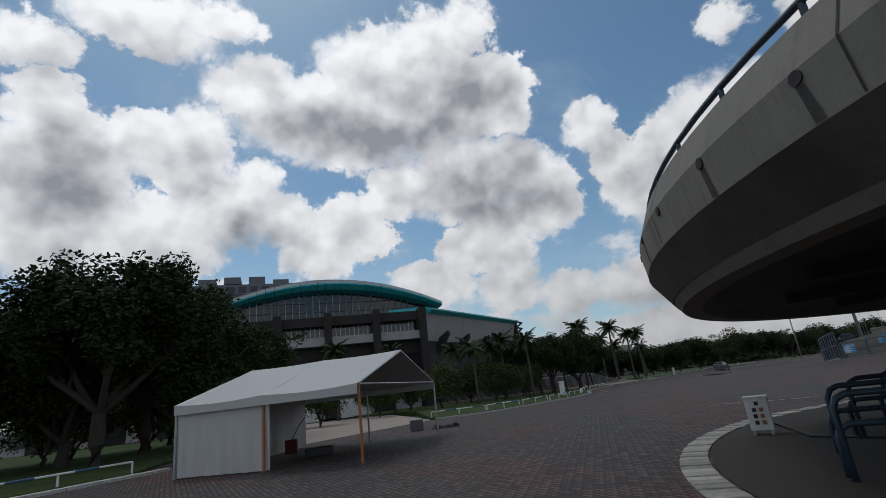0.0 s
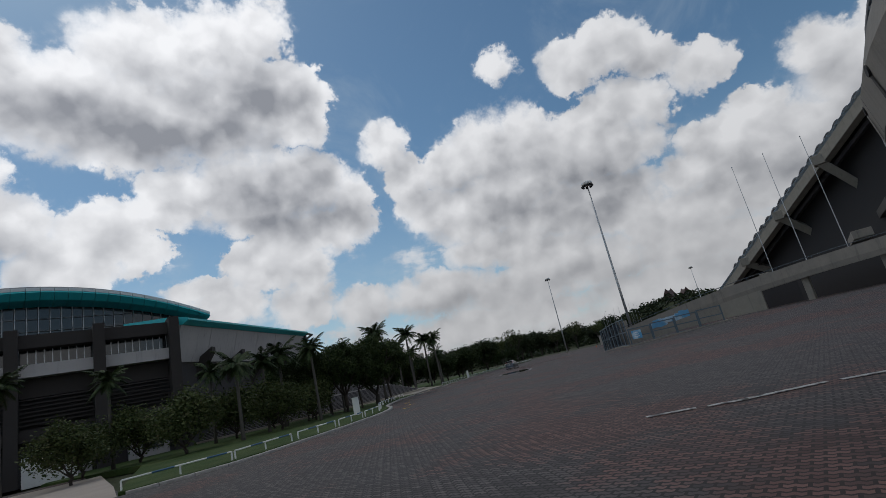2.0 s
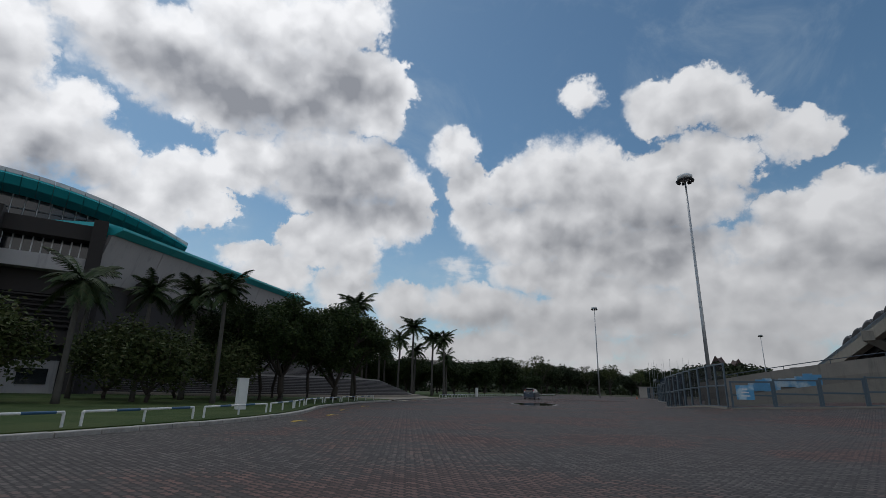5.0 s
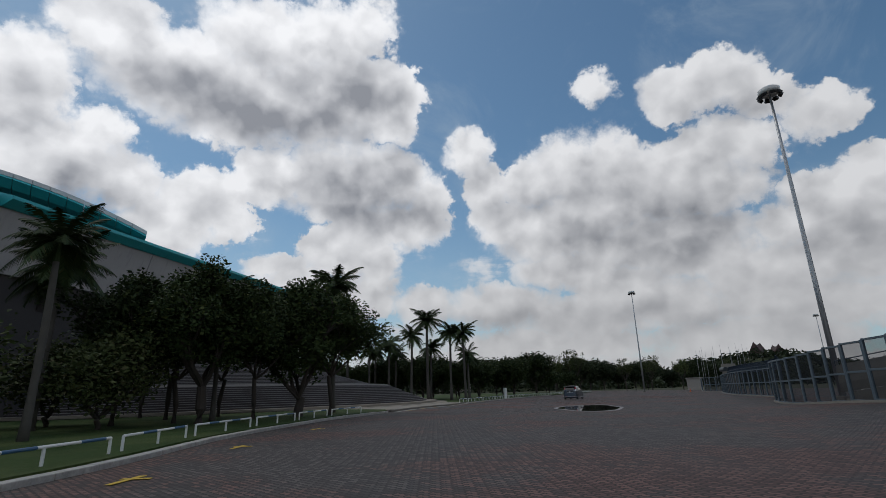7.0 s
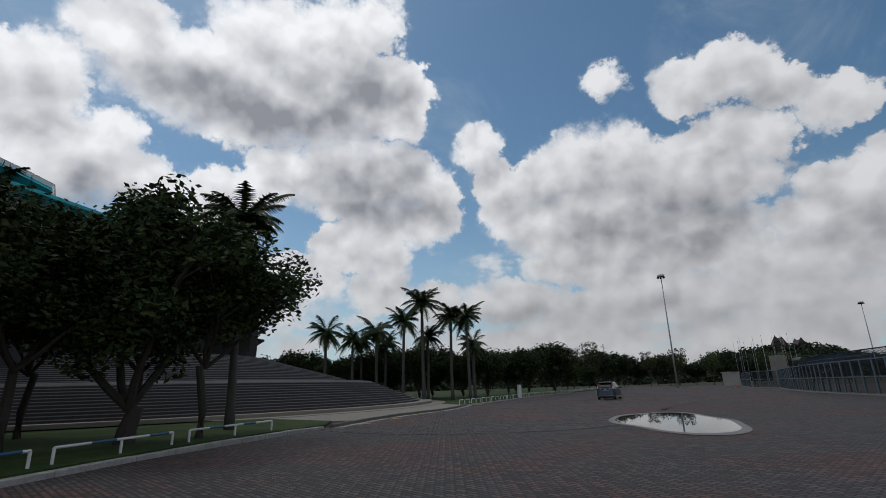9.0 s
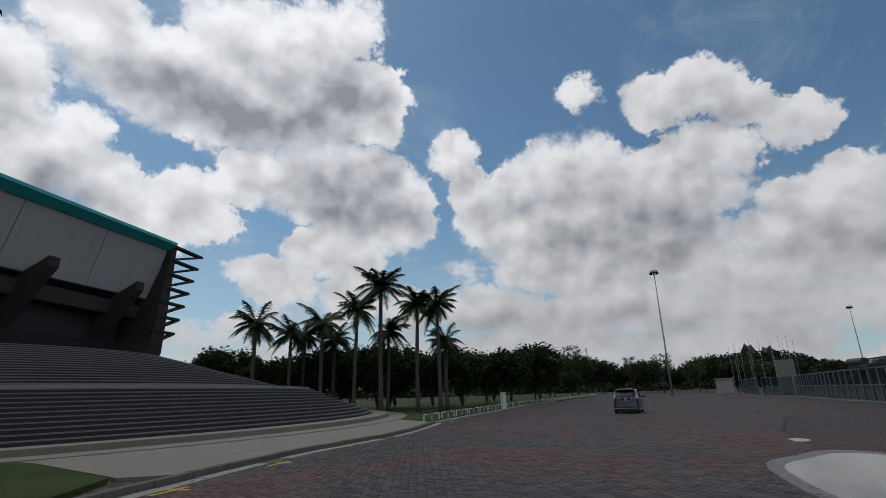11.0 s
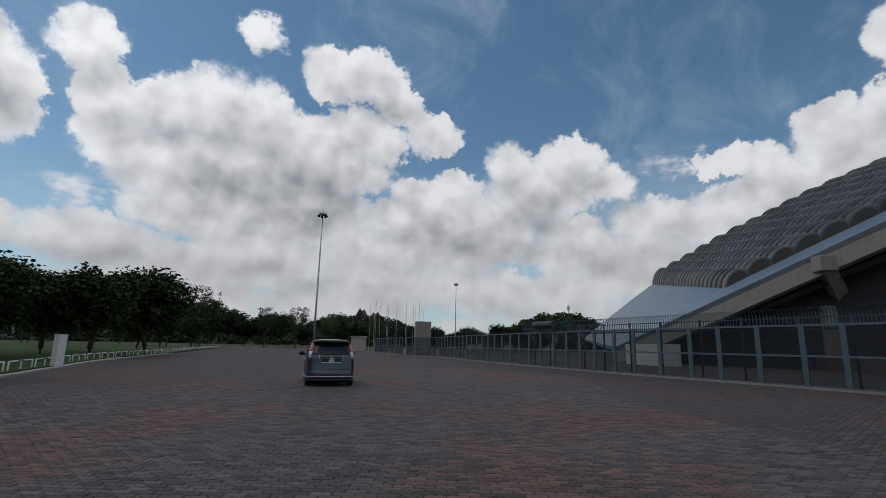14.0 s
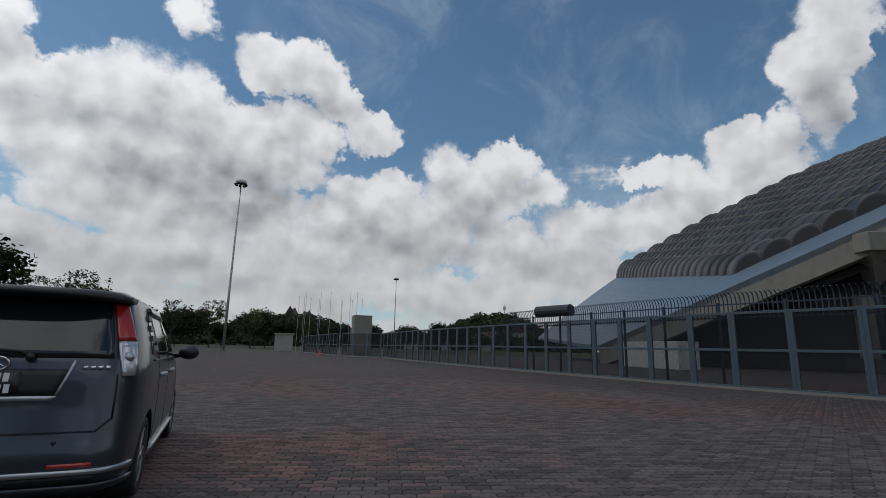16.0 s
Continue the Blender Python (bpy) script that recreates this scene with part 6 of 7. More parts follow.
for f in range(9):
    bm = B()
    c = (TA_ + TB_) / 2 - tn * 0.25
    box(bm, (c.x, c.y, 35.7 - 2.9 * f), (TLn, 0.5, 0.25), tz)
    part("ledge", bm, tower_wall, tower)
far_b = thing("far_block", (-2, 420, 0), "pale high-rise far behind the trees", "apartment block")
bm = B()
box(bm, (150, 470, 12), (26, 12, 30), 10, 0.1)
part("block", bm, house_wall, far_b)

# white marker box on the lawn and the one further on
for x, y, h, w in ((10.45, 52.1, 1.36, 0.42), (47.3, 112.3, 1.5, 0.42)):
    root = thing("marker_box", (x, y, 0.1), "tall plain white box standing on the grass", "box", "white boxes on the grass")
    bm = B()
    box(bm, (x, y, 0.1 + h / 2), (w, w * 0.8, h), 20, 0.02)
    part("case", bm, white_paint, root)
    bm = B()
    box(bm, (x, y, 0.1 + h + 0.015), (w + 0.05, w * 0.8 + 0.05, 0.03), 20, 0.008)
    part("lid", bm, white_paint, root)


# ---- parked grey people carrier ----
def gloss_material(name, base, rough, metal, coat, flake=0.0):
    m = bpy.data.materials.new(name)
    m.use_nodes = True
    n = Net(m.node_tree)
    bsdf = m.node_tree.nodes["Principled BSDF"]
    pos = n.node("ShaderNodeNewGeometry").outputs["Position"]
    hsv = n.node("ShaderNodeHueSaturation")
    v = n.math("MULTIPLY_ADD", n.math("SUBTRACT", n.noise(pos, 900.0, 1.0, 0.5), 0.5), flake, 1.0)
    v = n.math("MULTIPLY_ADD", n.math("SUBTRACT", n.noise(pos, 4.0, 4.0, 0.6), 0.5), 0.12, v)
    n.put(hsv.inputs["Value"], v)
    hsv.inputs["Color"].default_value = (*base, 1)
    n.link(hsv.outputs[0], bsdf.inputs["Base Color"])
    n.put(bsdf.inputs["Roughness"], n.math("MULTIPLY_ADD", n.noise(pos, 6.0, 4.0, 0.6), 0.12, rough - 0.06))
    bsdf.inputs["Metallic"].default_value, bsdf.inputs["Coat Weight"].default_value = metal, coat
    bsdf.inputs["Coat Roughness"].default_value = 0.06
    return m


car_paint = gloss_material("blue_grey_metallic_paint", (0.052, 0.063, 0.080), 0.36, 0.65, 0.6, 0.25)
car_glass = gloss_material("tinted_car_glass", (0.012, 0.013, 0.015), 0.06, 0.0, 0.4)
chrome = gloss_material("bright_chrome", (0.75, 0.76, 0.78), 0.12, 1.0, 0.0)
silver_trim = gloss_material("silver_trim", (0.42, 0.44, 0.47), 0.3, 0.8, 0.3)
red_lens = gloss_material("red_lamp_lens", (0.42, 0.02, 0.012), 0.15, 0.0, 0.6)
clear_lens = gloss_material("clear_lamp_lens", (0.55, 0.56, 0.58), 0.12, 0.5, 0.6)
rim_metal = gloss_material("dark_alloy", (0.16, 0.165, 0.175), 0.35, 0.8, 0.2)
plate_white = material("white_plate_print", (0.72, 0.72, 0.70), 0.5, spots=0.05)
seam_dark = material("dark_panel_gap", (0.006, 0.006, 0.007), 0.7, spots=0.1)

CAR_M = pose(49.25, 96.22, 0.012, 0, 0, 47.0)
Z_ = [0.20, 0.30, 0.45, 0.56, 0.75, 0.95, 1.02, 1.06, 1.25, 1.45, 1.53, 1.585, 1.615]
XR = [-0.64, -0.71, -0.72, -0.69, -0.655, -0.635, -0.615, -0.60, -0.49, -0.37, -0.31, -0.22, 0.25]
XF = [3.38, 3.48, 3.50, 3.48, 3.42, 3.16, 2.86, 2.74, 2.32, 1.84, 1.60, 1.36, 0.95]
WD = [0.795, 0.832, 0.842, 0.845, 0.848, 0.838, 0.826, 0.815, 0.762, 0.692, 0.655, 0.575, 0.30]


def hull(a, b, z, off=0.0):
    """Point of the car's skin: (a, b) on a unit square round the plan, z the height."""
    xr, xf, w = np.interp(z, Z_, XR), np.interp(z, Z_, XF), np.interp(z, Z_, WD)
    n = 9.0 if a < 0 else 5.0
    t = (abs(a) ** n + abs(b) ** n) ** (-1 / n)
    cx, l = (xr + xf) / 2, (xf - xr) / 2
    nx, ny = np.sign(a) * abs(a * t) ** (n - 1) / l, np.sign(b) * abs(b * t) ** (n - 1) / w
    k = off / math.hypot(nx, ny)
    return Vector((cx + l * a * t + nx * k, w * b * t + ny * k, z))


def back_pt(s, z, off):
    """s: 0 in the middle of the rear, 1 at a corner, beyond it along the flank; its sign gives the side (+ left)."""
    m, g_ = abs(s), (1 if s >= 0 else -1)
    return hull(-1.0, s, z, off) if m <= 1 else hull(-1.0 + (m - 1) * 0.4, g_, z, off)


def side_pt(side):
    def f(x, z, off):
        xr, xf = np.interp(z, Z_, XR), np.interp(z, Z_, XF)
        a = (x - (xr + xf) / 2) / ((xf - xr) / 2)
        return hull(max(-1, min(1, a)), side, z, off)
    return f


def front_pt(s, z, off):
    return hull(1.0, s, z, off)


def skin(fn, q, off=0.006, nu=10, nv=6, deep=0.03):
    """A curved panel on the skin: q holds its corners (lower start, lower end, upper end, upper start)."""
    bm = B()
    outer, inner = [], []
    for j in range(nv + 1):
        for k, rows in ((off, outer), (off - deep, inner)):
            row = []
            for i in range(nu + 1):
                u, v = i / nu, j / nv
                s = (q[0][0] * (1 - u) + q[1][0] * u) * (1 - v) + (q[3][0] * (1 - u) + q[2][0] * u) * v
                z = (q[0][1] * (1 - u) + q[1][1] * u) * (1 - v) + (q[3][1] * (1 - u) + q[2][1] * u) * v
                row.append(bm.verts.new(fn(s, z, k)))
            rows.append(row)
    for j in range(nv):
        for i in range(nu):
            bm.faces.new((outer[j][i], outer[j][i + 1], outer[j + 1][i + 1], outer[j + 1][i]))
    rim = [(0, i) for i in range(nu)] + [(j, nu) for j in range(nv)] + [(nv, i) for i in range(nu, 0, -1)] + [(j, 0) for j in range(nv, 0, -1)]
    for (j0, i0), (j1, i1) in zip(rim, rim[1:] + rim[:1]):
        bm.faces.new((outer[j0][i0], inner[j0][i0], inner[j1][i1], outer[j1][i1]))
    return bm


def car():
    root = thing("people_carrier", tuple(CAR_M.translation), "blue-grey metallic compact people carrier with tinted windows, parked on the paving", "car")
    base = ORIGIN[root.name]

    def fit_part(name, bm, mat, parent=root, label="", smooth=True):
        return part(name, local(bm, CAR_M), mat, parent, label, smooth)

    # body with open wheel arches
    ring_ = [(-1.0, -1 + 2 * i / 22) for i in range(22)] + [(-1 + 2 * i / 96, 1.0) for i in range(96)] + [(1.0, 1 - 2 * i / 20) for i in range(20)] + [(1 - 2 * i / 96, -1.0) for i in range(96)]
    bm = B()
    levels = [0.20 + 1.385 * i / 40 for i in range(41)] + [1.597, 1.607, 1.615]
    vs = rings(bm, [[hull(a, b, z) for a, b in ring_] for z in levels])
    bm.faces.ensure_lookup_table()
    for wx in (0.0, 2.75):
        gone = []
        for f in bm.faces:
            c = f.calc_center_median()
            if math.hypot(c.x - wx, c.z - 0.30) < 0.355 and abs(c.y) > 0.6:
                gone.append(f)
        bmesh.ops.delete(bm, geom=gone, context="FACES")
        for v in bm.verts:
            if v.is_boundary and abs(v.co.y) > 0.6 and v.co.z > 0.22:
                d = Vector((v.co.x - wx, v.co.z - 0.30))
                if 0.25 < d.length < 0.46:
                    d = d.normalized() * 0.352
                    v.co.x, v.co.z = wx + d.x, max(0.2, 0.30 + d.y)
    fit_part("body", bm, car_paint)
    bm = B()
    box(bm, (1.35, 0, 0.42), (3.9, 1.30, 0.5), 0, 0.02)
    fit_part("underbody", bm, seam_dark, label="black underbody and arch liners", smooth=False)
    # rear
    fit_part("rear_window", skin(back_pt, [(-0.80, 1.075), (0.80, 1.075), (0.80, 1.49), (-0.80, 1.49)], 0.005, 22, 8), car_glass, label="dark tinted rear window")
    for s in (-1, 1):
        lamp = fit_part("tail_lamp", skin(back_pt, [(s * 0.83, 1.20), (s * 1.06, 1.20), (s * 0.985, 1.49), (s * 0.825, 1.49)], 0.012, 8, 8), red_lens, label="tall red tail lamp")
        fit_part("clear_lens", skin(back_pt, [(s * 0.86, 0.95), (s * 0.97, 0.95), (s * 1.065, 1.195), (s * 0.83, 1.195)], 0.014, 8, 6), clear_lens, lamp, "clear indicator lens")
        bm = B()
        bmesh.ops.create_uvsphere(bm, u_segments=12, v_segments=8, radius=0.04, matrix=Matrix.Translation(back_pt(s * 0.925, 1.08, 0.0)))
        fit_part("bulb", bm, silver_trim, lamp, "round lamp bowl")
        fit_part("reflector", skin(back_pt, [(s * 0.45, 0.372), (s * 0.74, 0.372), (s * 0.74, 0.398), (s * 0.45, 0.398)], 0.008, 6, 1), red_lens, label="red bumper reflector")
        bm = B()
        bmesh.ops.create_cone(bm, cap_ends=True, segments=12, radius1=0.014, radius2=0.014, depth=0.012, matrix=Matrix.Translation(back_pt(s * 0.46, 0.53, 0.002)) @ pose(0, 0, 0, 0, 90, 0))
        fit_part("parking_sensor", bm, black_plastic)
        # gap round the tailgate
        for q in ([(s * 0.815, 0.66), (s * 0.83, 0.66), (s * 0.83, 1.5), (s * 0.815, 1.5)], [(s * 0.0, 0.585), (s * 0.70, 0.585), (s * 0.70, 0.597), (s * 0.0, 0.597)], [(s * 0.70, 0.585), (s * 0.72, 0.585), (s * 0.83, 0.665), (s * 0.815, 0.675)]):
            fit_part("panel_gap", skin(back_pt, q, 0.0025, 8, 6, 0.01), seam_dark)
        fit_part("crease", skin(back_pt, [(s * 0.5, 1.06), (s * 0.52, 1.06), (s * 0.42, 0.83), (s * 0.40, 0.83)], 0.006, 2, 6, 0.01), silver_trim, label="pale edge of the plate recess")
    fit_part("plate_recess", skin(back_pt, [(-0.39, 0.825), (0.39, 0.825), (0.48, 1.0), (-0.48, 1.0)], 0.003, 14, 4), black_plastic, label="black recessed plate panel")
    fit_part("recess_lip", skin(back_pt, [(-0.39, 0.793), (0.39, 0.793), (0.42, 0.825), (-0.42, 0.825)], 0.010, 14, 2), silver_trim, label="pale lip below the plate")
    plate = fit_part("number_plate", skin(back_pt, [(-0.16, 0.84), (0.16, 0.84), (0.16, 0.98), (-0.16, 0.98)], 0.010, 8, 2), black_plastic, label="black number plate")
    for s0, s1, z in [(-0.095, 0.065, 0.92), (-0.11, 0.10, 0.847)]:
        for k in range(3 if z > 0.9 else 4):
            n = 3 if z > 0.9 else 4
            a = s0 + (s1 - s0) * k / n
            fit_part("print_bar", skin(back_pt, [(a + 0.004, z), (a + (s1 - s0) / n - 0.012, z), (a + (s1 - s0) / n - 0.012, z + 0.055), (a + 0.004, z + 0.055)], 0.013, 1, 1, 0.004), plate_white, plate, "plain white bar", smooth=False)
    bm = B()
    c = back_pt(0.0, 1.035, 0.012)
    loops = []
    for i in range(28):
        a = 2 * math.pi * i / 28
        loops.append([(c.x - 0.008 * math.cos(b), (0.055 + 0.008 * math.sin(b)) * math.cos(a), c.z + (0.042 + 0.008 * math.sin(b)) * math.sin(a)) for b in [2 * math.pi * j / 6 for j in range(6)]])
    rings(bm, loops + [loops[0]], caps=False)
    box(bm, (c.x, 0, c.z), (0.012, 0.075, 0.014), 0, 0.004, rx=35)
    fit_part("emblem", bm, chrome, label="chrome oval ring")
    for k in range(4):
        fit_part("badge", skin(back_pt, [(-0.56 - 0.055 * k, 1.0), (-0.60 - 0.055 * k, 1.0), (-0.605 - 0.055 * k, 1.023), (-0.565 - 0.055 * k, 1.023)], 0.009, 2, 1, 0.008), chrome, label="plain chrome badge bar")
    bm = B()
    pts = [back_pt(s, z, o) for s, z, o in ((-0.20, 1.08, 0.03), (-0.14, 1.115, 0.045), (0.1, 1.13, 0.04), (0.36, 1.135, 0.025))]
    tube(bm, pts, 0.012, 6, 0.006)
    bmesh.ops.create_uvsphere(bm, u_segments=10, v_segments=6, radius=0.03, matrix=Matrix.Translation(pts[0]))
    fit_part("rear_wiper", bm, black_plastic, label="black rear wiper")
    bm = B()
    loops = []
    for i in range(25):
        y = -0.665 + 1.33 * i / 24
        k = 1 - (abs(y) / 0.72) ** 6
        x = -0.555 + 0.13 * (abs(y) / 0.665) ** 3
        loops.append([(x, y, 1.545 - 0.03 * (abs(y) / 0.66) ** 3), (x + 0.01, y, 1.51 - 0.03 * (abs(y) / 0.66) ** 3), (-0.30, y, 1.485), (-0.08, y, 1.50), (-0.08, y, 1.59 * k + 1.50 * (1 - k)), (-0.3, y, 1.585 * k + 1.5 * (1 - k))])
    rings(bm, loops)
    fit_part("roof_spoiler", bm, black_plastic, label="gloss black roof spoiler")
    fit_part("bumper_lip", skin(back_pt, [(-1.22, 0.325), (1.22, 0.325), (1.22, 0.358), (-1.22, 0.358)], 0.02, 44, 2), silver_trim, label="silver bumper lip")
    fit_part("bumper_slot", skin(back_pt, [(-0.80, 0.262), (0.80, 0.262), (0.80, 0.322), (-0.80, 0.322)], 0.006, 30, 2), black_plastic, label="black lower slot")
    fit_part("lower_lip", skin(back_pt, [(-1.30, 0.205), (1.30, 0.205), (1.30, 0.258), (-1.30, 0.258)], 0.03, 44, 2), car_paint, label="bumper skirt")
    bm = B()
    box(bm, (0.10, -0.12, 1.635), (0.05, 0.03, 0.05), 0, 0.012)
    fit_part("roof_antenna", bm, black_plastic, label="short black roof antenna base")
    # flanks
    for side in (-1, 1):
        f = side_pt(side)
        quarter = fit_part("quarter_window", skin(f, [(0.02, 1.10), (0.40, 1.05), (0.40, 1.47), (0.22, 1.465)], 0.004, 6, 6), car_glass, label="rear quarter window with black louvres")
        for k in range(4):
            z = 1.12 + 0.085 * k
            fit_part("louvre", skin(f, [(0.06 + 0.035 * k, z), (0.38, z), (0.38, z + 0.045), (0.08 + 0.035 * k, z + 0.045)], 0.018, 4, 1, 0.02), black_plastic, quarter, smooth=False)
        fit_part("rear_door_window", skin(f, [(0.43, 1.045), (1.20, 1.03), (1.12, 1.475), (0.43, 1.475)], 0.004, 10, 6), car_glass, label="tinted rear door window")
        fit_part("front_door_window", skin(f, [(1.27, 1.03), (2.30, 1.04), (1.70, 1.44), (1.19, 1.475)], 0.004, 10, 6), car_glass, label="tinted front door window")
        fit_part("window_visor", skin(f, [(0.45, 1.45), (1.72, 1.425), (1.66, 1.49), (0.45, 1.50)], 0.022, 14, 2, 0.02), car_glass, label="smoked rain visor")
        fit_part("window_sill", skin(f, [(0.05, 1.035), (2.45, 1.015), (2.45, 1.03), (0.05, 1.05)], 0.008, 20, 1, 0.01), black_plastic, label="black sill strip")
        for x in (0.42, 1.235):
            fit_part("door_gap", skin(f, [(x, 0.34), (x + 0.012, 0.34), (x + 0.012, 1.03), (x, 1.03)], 0.002, 1, 12, 0.01), seam_dark)
        fit_part("door_gap", skin(f, [(2.28, 0.34), (2.29, 0.34), (2.33, 1.0), (2.32, 1.0)], 0.002, 1, 12, 0.01), seam_dark)
        for x in (0.56, 1.40):
            bm = B()
            c = f(x + 0.1, 0.90, 0.028)
            box(bm, c, (0.2, 0.03, 0.04), 0, 0.012)
            for dx in (-0.08, 0.08):
                box(bm, (c.x + dx, c.y - side * 0.02, c.z), (0.04, 0.04, 0.04), 0, 0.008)
            fit_part("door_handle", bm, silver_trim, label="pale pull handle")
        fit_part("side_skirt", skin(f, [(0.42, 0.20), (2.34, 0.20), (2.34, 0.30), (0.42, 0.30)], 0.03, 20, 3), silver_trim, label="pale side skirt")
        bm = B()
        c = Vector((2.02, side * 0.98, 1.08))
        bmesh.ops.create_uvsphere(bm, u_segments=16, v_segments=10, radius=1.0, matrix=Matrix.Translation(c) @ Matrix.Diagonal((0.10, 0.115, 0.085, 1)))
        mirror = fit_part("door_mirror", bm, black_plastic, label="black door mirror")
        bm = B()
        tube(bm, [(2.08, side * 0.80, 1.03), (2.04, side * 0.92, 1.06)], 0.03, 8)
        fit_part("mirror_arm", bm, black_plastic, mirror)
        fit_part("headlamp", skin(front_pt, [(side * 0.55, 0.68), (side * 0.97, 0.68), (side * 0.99, 0.86), (side * 0.60, 0.82)], 0.008, 8, 4), clear_lens, label="clear headlamp")
        for wx in (0.0, 2.75):
            wheel = thing("wheel", tuple(CAR_M @ Vector((wx, side * 0.735, 0))))
            wheel.parent = root
            wheel.location = wheel.location - base
            wm = CAR_M @ pose(wx, side * 0.735, 0.30, 90, 0, 0 if side < 0 else 180)
            bm = B()
            revolve(bm, [(0.205, -0.09), (0.285, -0.095), (0.298, -0.07), (0.30, 0.0), (0.298, 0.07), (0.285, 0.095), (0.205, 0.09), (0.20, 0.0)], 0, 360, 40)
            tyre = part("tyre", local(bm, wm), rubber, wheel, "black tyre", smooth=True)
            bm = B()
            revolve(bm, [(0.208, 0.085), (0.20, 0.095), (0.185, 0.08), (0.18, -0.06), (0.20, -0.08)], 0, 360, 40)
            part("rim", local(bm, wm), rim_metal, wheel, "dark alloy rim", smooth=True)
            for k in range(5):
                bm = B()
                for d in (-9, 9):
                    a = radians(72 * k + d)
                    box(bm, (0.11 * math.cos(a), 0.11 * math.sin(a), 0.07), (0.16, 0.032, 0.03), 72 * k + d * 0.6, 0.006)
                part("spoke", local(bm, wm), silver_trim, wheel, "twin alloy spoke")
            bm = B()
            bmesh.ops.create_cone(bm, cap_ends=True, segments=20, radius1=0.04, radius2=0.034, depth=0.04, matrix=pose(0, 0, 0.075))
            part("hub_cap", local(bm, wm), silver_trim, wheel)
            bm = B()
            bmesh.ops.create_cone(bm, cap_ends=True, segments=28, radius1=0.15, radius2=0.15, depth=0.02, matrix=pose(0, 0, -0.03))
            part("brake_disc", local(bm, wm), galv, wheel)
    # front
    fit_part("windscreen", skin(front_pt, [(-0.9, 1.07), (0.9, 1.07), (0.86, 1.50), (-0.86, 1.50)], 0.004, 16, 6), car_glass, label="dark windscreen")
    fit_part("grille", skin(front_pt, [(-0.5, 0.34), (0.5, 0.34), (0.6, 0.52), (-0.6, 0.52)], 0.006, 12, 3), black_plastic, label="black lower grille")
    return root


car()


# ---- paving blocks ----
PL, PW, ZIG = 0.225, 0.1125, 0.017
paver_joined = paver_material("faded_paving_block", False)
paver_single = paver_material("faded_paving_block_single", True)


def paver_outline(grow):
    """Ten-cornered block: zigzag long edges, straight ends."""
    xs = [-0.5, -0.25, 0.0, 0.25, 0.5]
    low = [(x * PL, -PW / 2 + (ZIG if i % 2 else -ZIG)) for i, x in enumerate(xs)]
    top = [(x * PL, PW / 2 + (ZIG if i % 2 else -ZIG)) for i, x in enumerate(xs)]
    pts = low + top[::-1]
    return [(x * (1 - grow / (PL / 2)), y * (1 - grow / (PW / 2))) for x, y in pts]


RING0, RING1 = paver_outline(0.0042), paver_outline(0.0105)
block_verts = [(x, y, 0.0045) for x, y in RING0] + [(x, y, 0.012) for x, y in RING1]
block_faces = [tuple(range(10, 20))] + [(i, (i + 1) % 10, 10 + (i + 1) % 10, 10 + i) for i in range(10)]
# the paved stretch beside the fence where the way bends
STRETCH = [Vector((30.0, 77.0)), Vector((38.5, 86.0)), Vector((47.0, 92.5)), Vector((58.0, 97.0))]
bed = B()
strip(bed, [tuple(p) for p in refine([tuple(p) for p in STRETCH], 1.0)], [(-7.3, -0.02), (-7.3, 0.004), (7.3, 0.004), (7.3, -0.02)])
part("joint_bed", bed, material("dark_joint_sand", (0.014, 0.012, 0.011), 0.95, spots=0.4, scale=2), plaza, "dark sandy joints")
PATCH = Vector((51.6, 93.2))
turn_c, turn_s = math.cos(radians(PAVE_TURN)), math.sin(radians(PAVE_TURN))


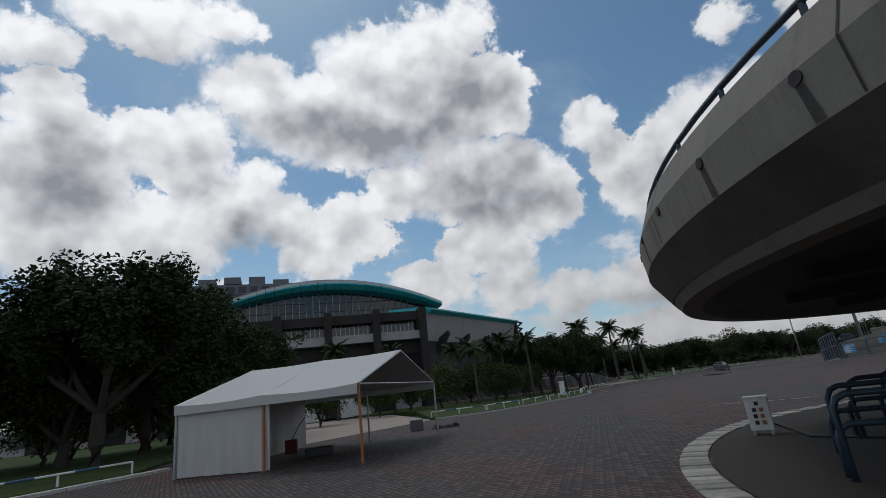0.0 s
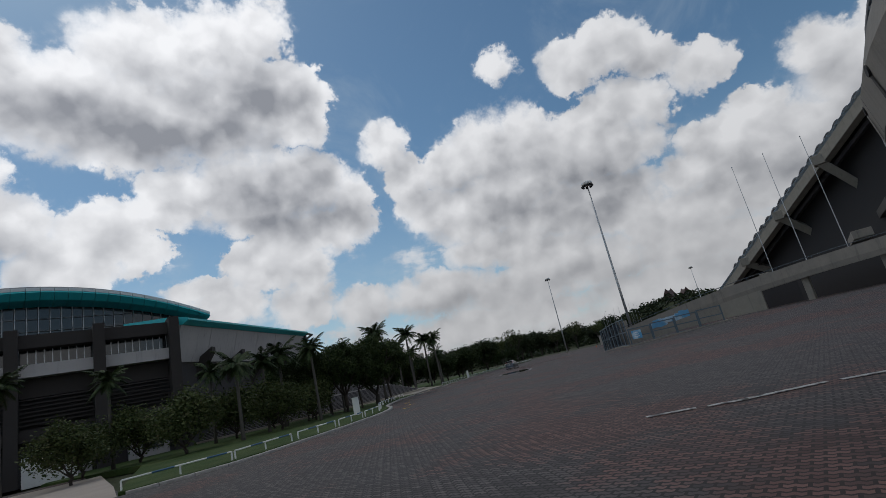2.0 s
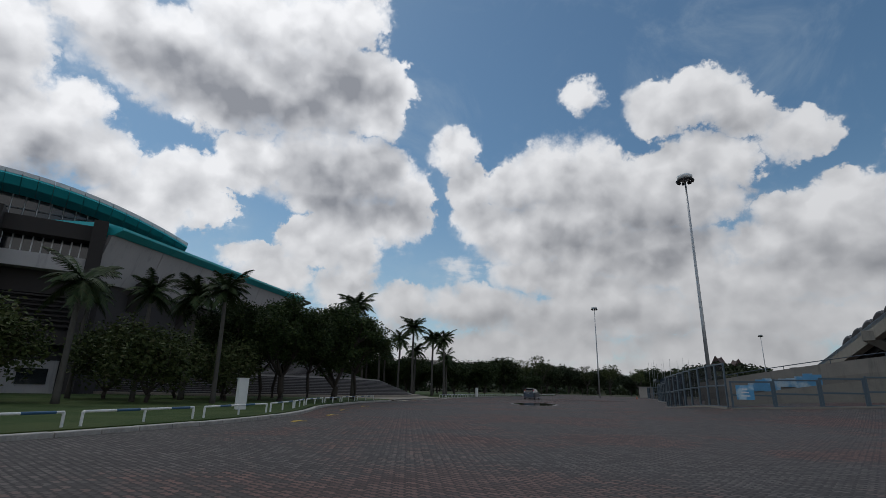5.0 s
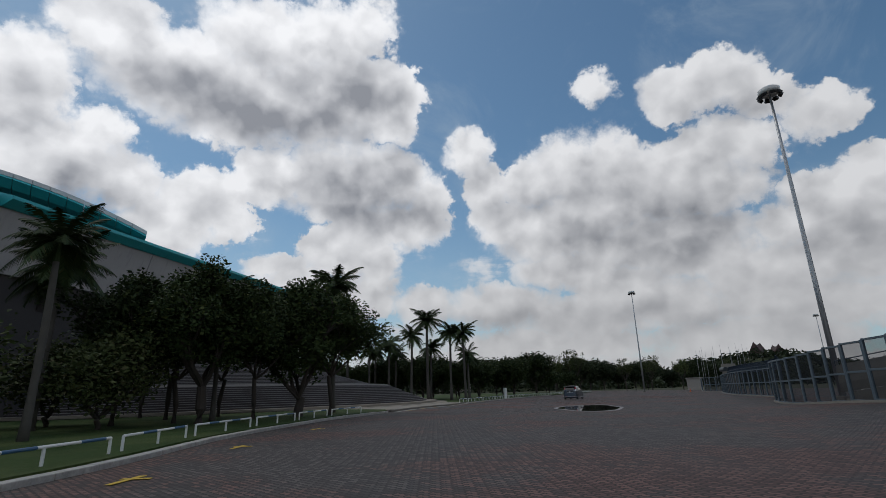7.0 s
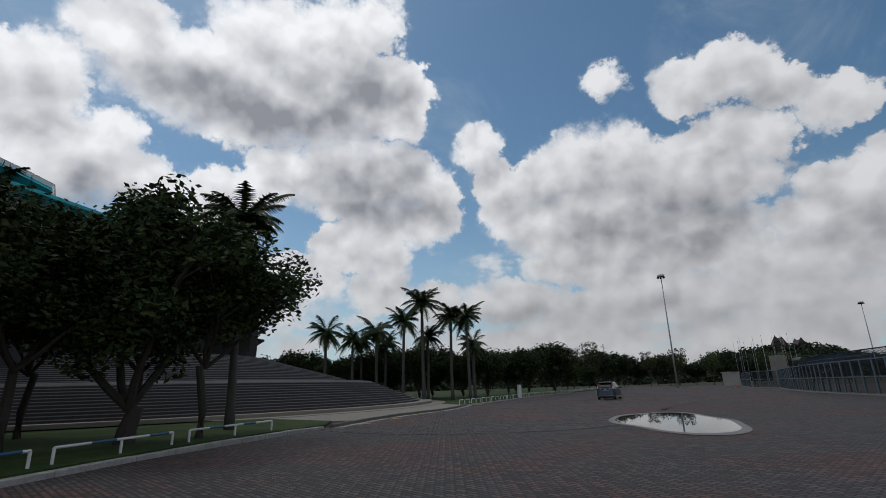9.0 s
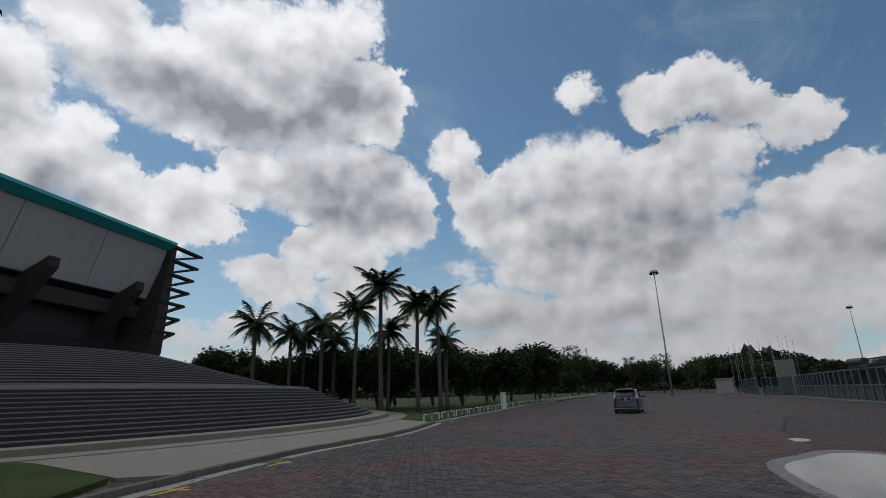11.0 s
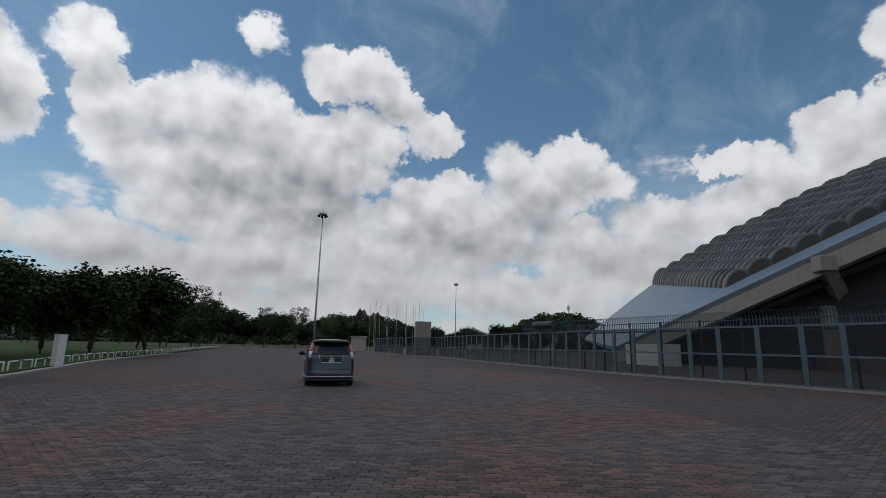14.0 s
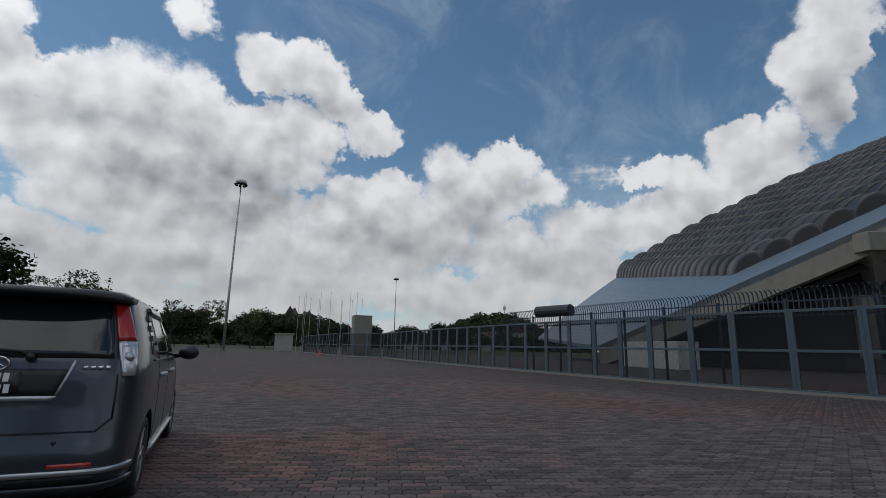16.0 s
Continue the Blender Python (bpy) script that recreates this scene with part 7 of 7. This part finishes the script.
def off_line(p):
    best = 1e9
    for a, b in zip(STRETCH, STRETCH[1:]):
        d = b - a
        t = max(0.0, min(1.0, (p - a).dot(d) / d.length_squared))
        best = min(best, (p - a - d * t).length)
    return best


rp = random.Random(77)
spots_one, spots_many = [], []
c0 = Vector((44.0, 88.0))
for row in range(-230, 231):
    for col in range(-115, 116):
        lx, ly = (col + 0.5 * (row % 2)) * PL, row * PW
        p = Vector((c0.x + lx * turn_c - ly * turn_s, c0.y + lx * turn_s + ly * turn_c))
        if off_line(p) > 7.5:
            continue
        r = (p - PATCH)
        (spots_one if abs(r.x) < 1.35 and abs(r.y) < 1.35 else spots_many).append(p)
spots_one.sort(key=lambda p: (p - PATCH).length)
spots_many += spots_one[300:]
one_mesh = bpy.data.meshes.new("paver")
one_mesh.from_pydata(block_verts, [], block_faces)
one_mesh.materials.append(paver_single)
for p in spots_one[:300]:
    ob = new("paver", one_mesh)
    ob.parent = plaza
    ob.matrix_basis = pose(p.x, p.y, rp.uniform(0.0, 0.003), rp.uniform(-0.5, 0.5), rp.uniform(-0.5, 0.5), PAVE_TURN)
base_v = np.array(block_verts)
base_v = np.stack([base_v[:, 0] * turn_c - base_v[:, 1] * turn_s, base_v[:, 0] * turn_s + base_v[:, 1] * turn_c, base_v[:, 2]], 1)
rng = np.random.default_rng(5)
cnt = len(spots_many)
tilt = rng.uniform(-0.011, 0.011, (cnt, 2))
where = np.array([(p.x, p.y) for p in spots_many])
verts = np.repeat(base_v[None], cnt, 0)
verts[:, :, 2] += (verts[:, :, 2] > 0.006) * ((verts[:, :, :2] * tilt[:, None, :]).sum(2) + rng.uniform(0.0, 0.003, (cnt, 1)))
verts[:, :, :2] += where[:, None, :]
faces = []
for k in range(cnt):
    o = k * 20
    faces.extend(tuple(i + o for i in f) for f in block_faces)
many_mesh = bpy.data.meshes.new("paving_blocks")
many_mesh.from_pydata(verts.reshape(-1, 3).tolist(), [], faces)
many_mesh.materials.append(paver_joined)
many = new("paving_blocks", many_mesh)
many.parent = plaza
tagged(many, "weathered zigzag paving blocks in even courses", kind="stuff")
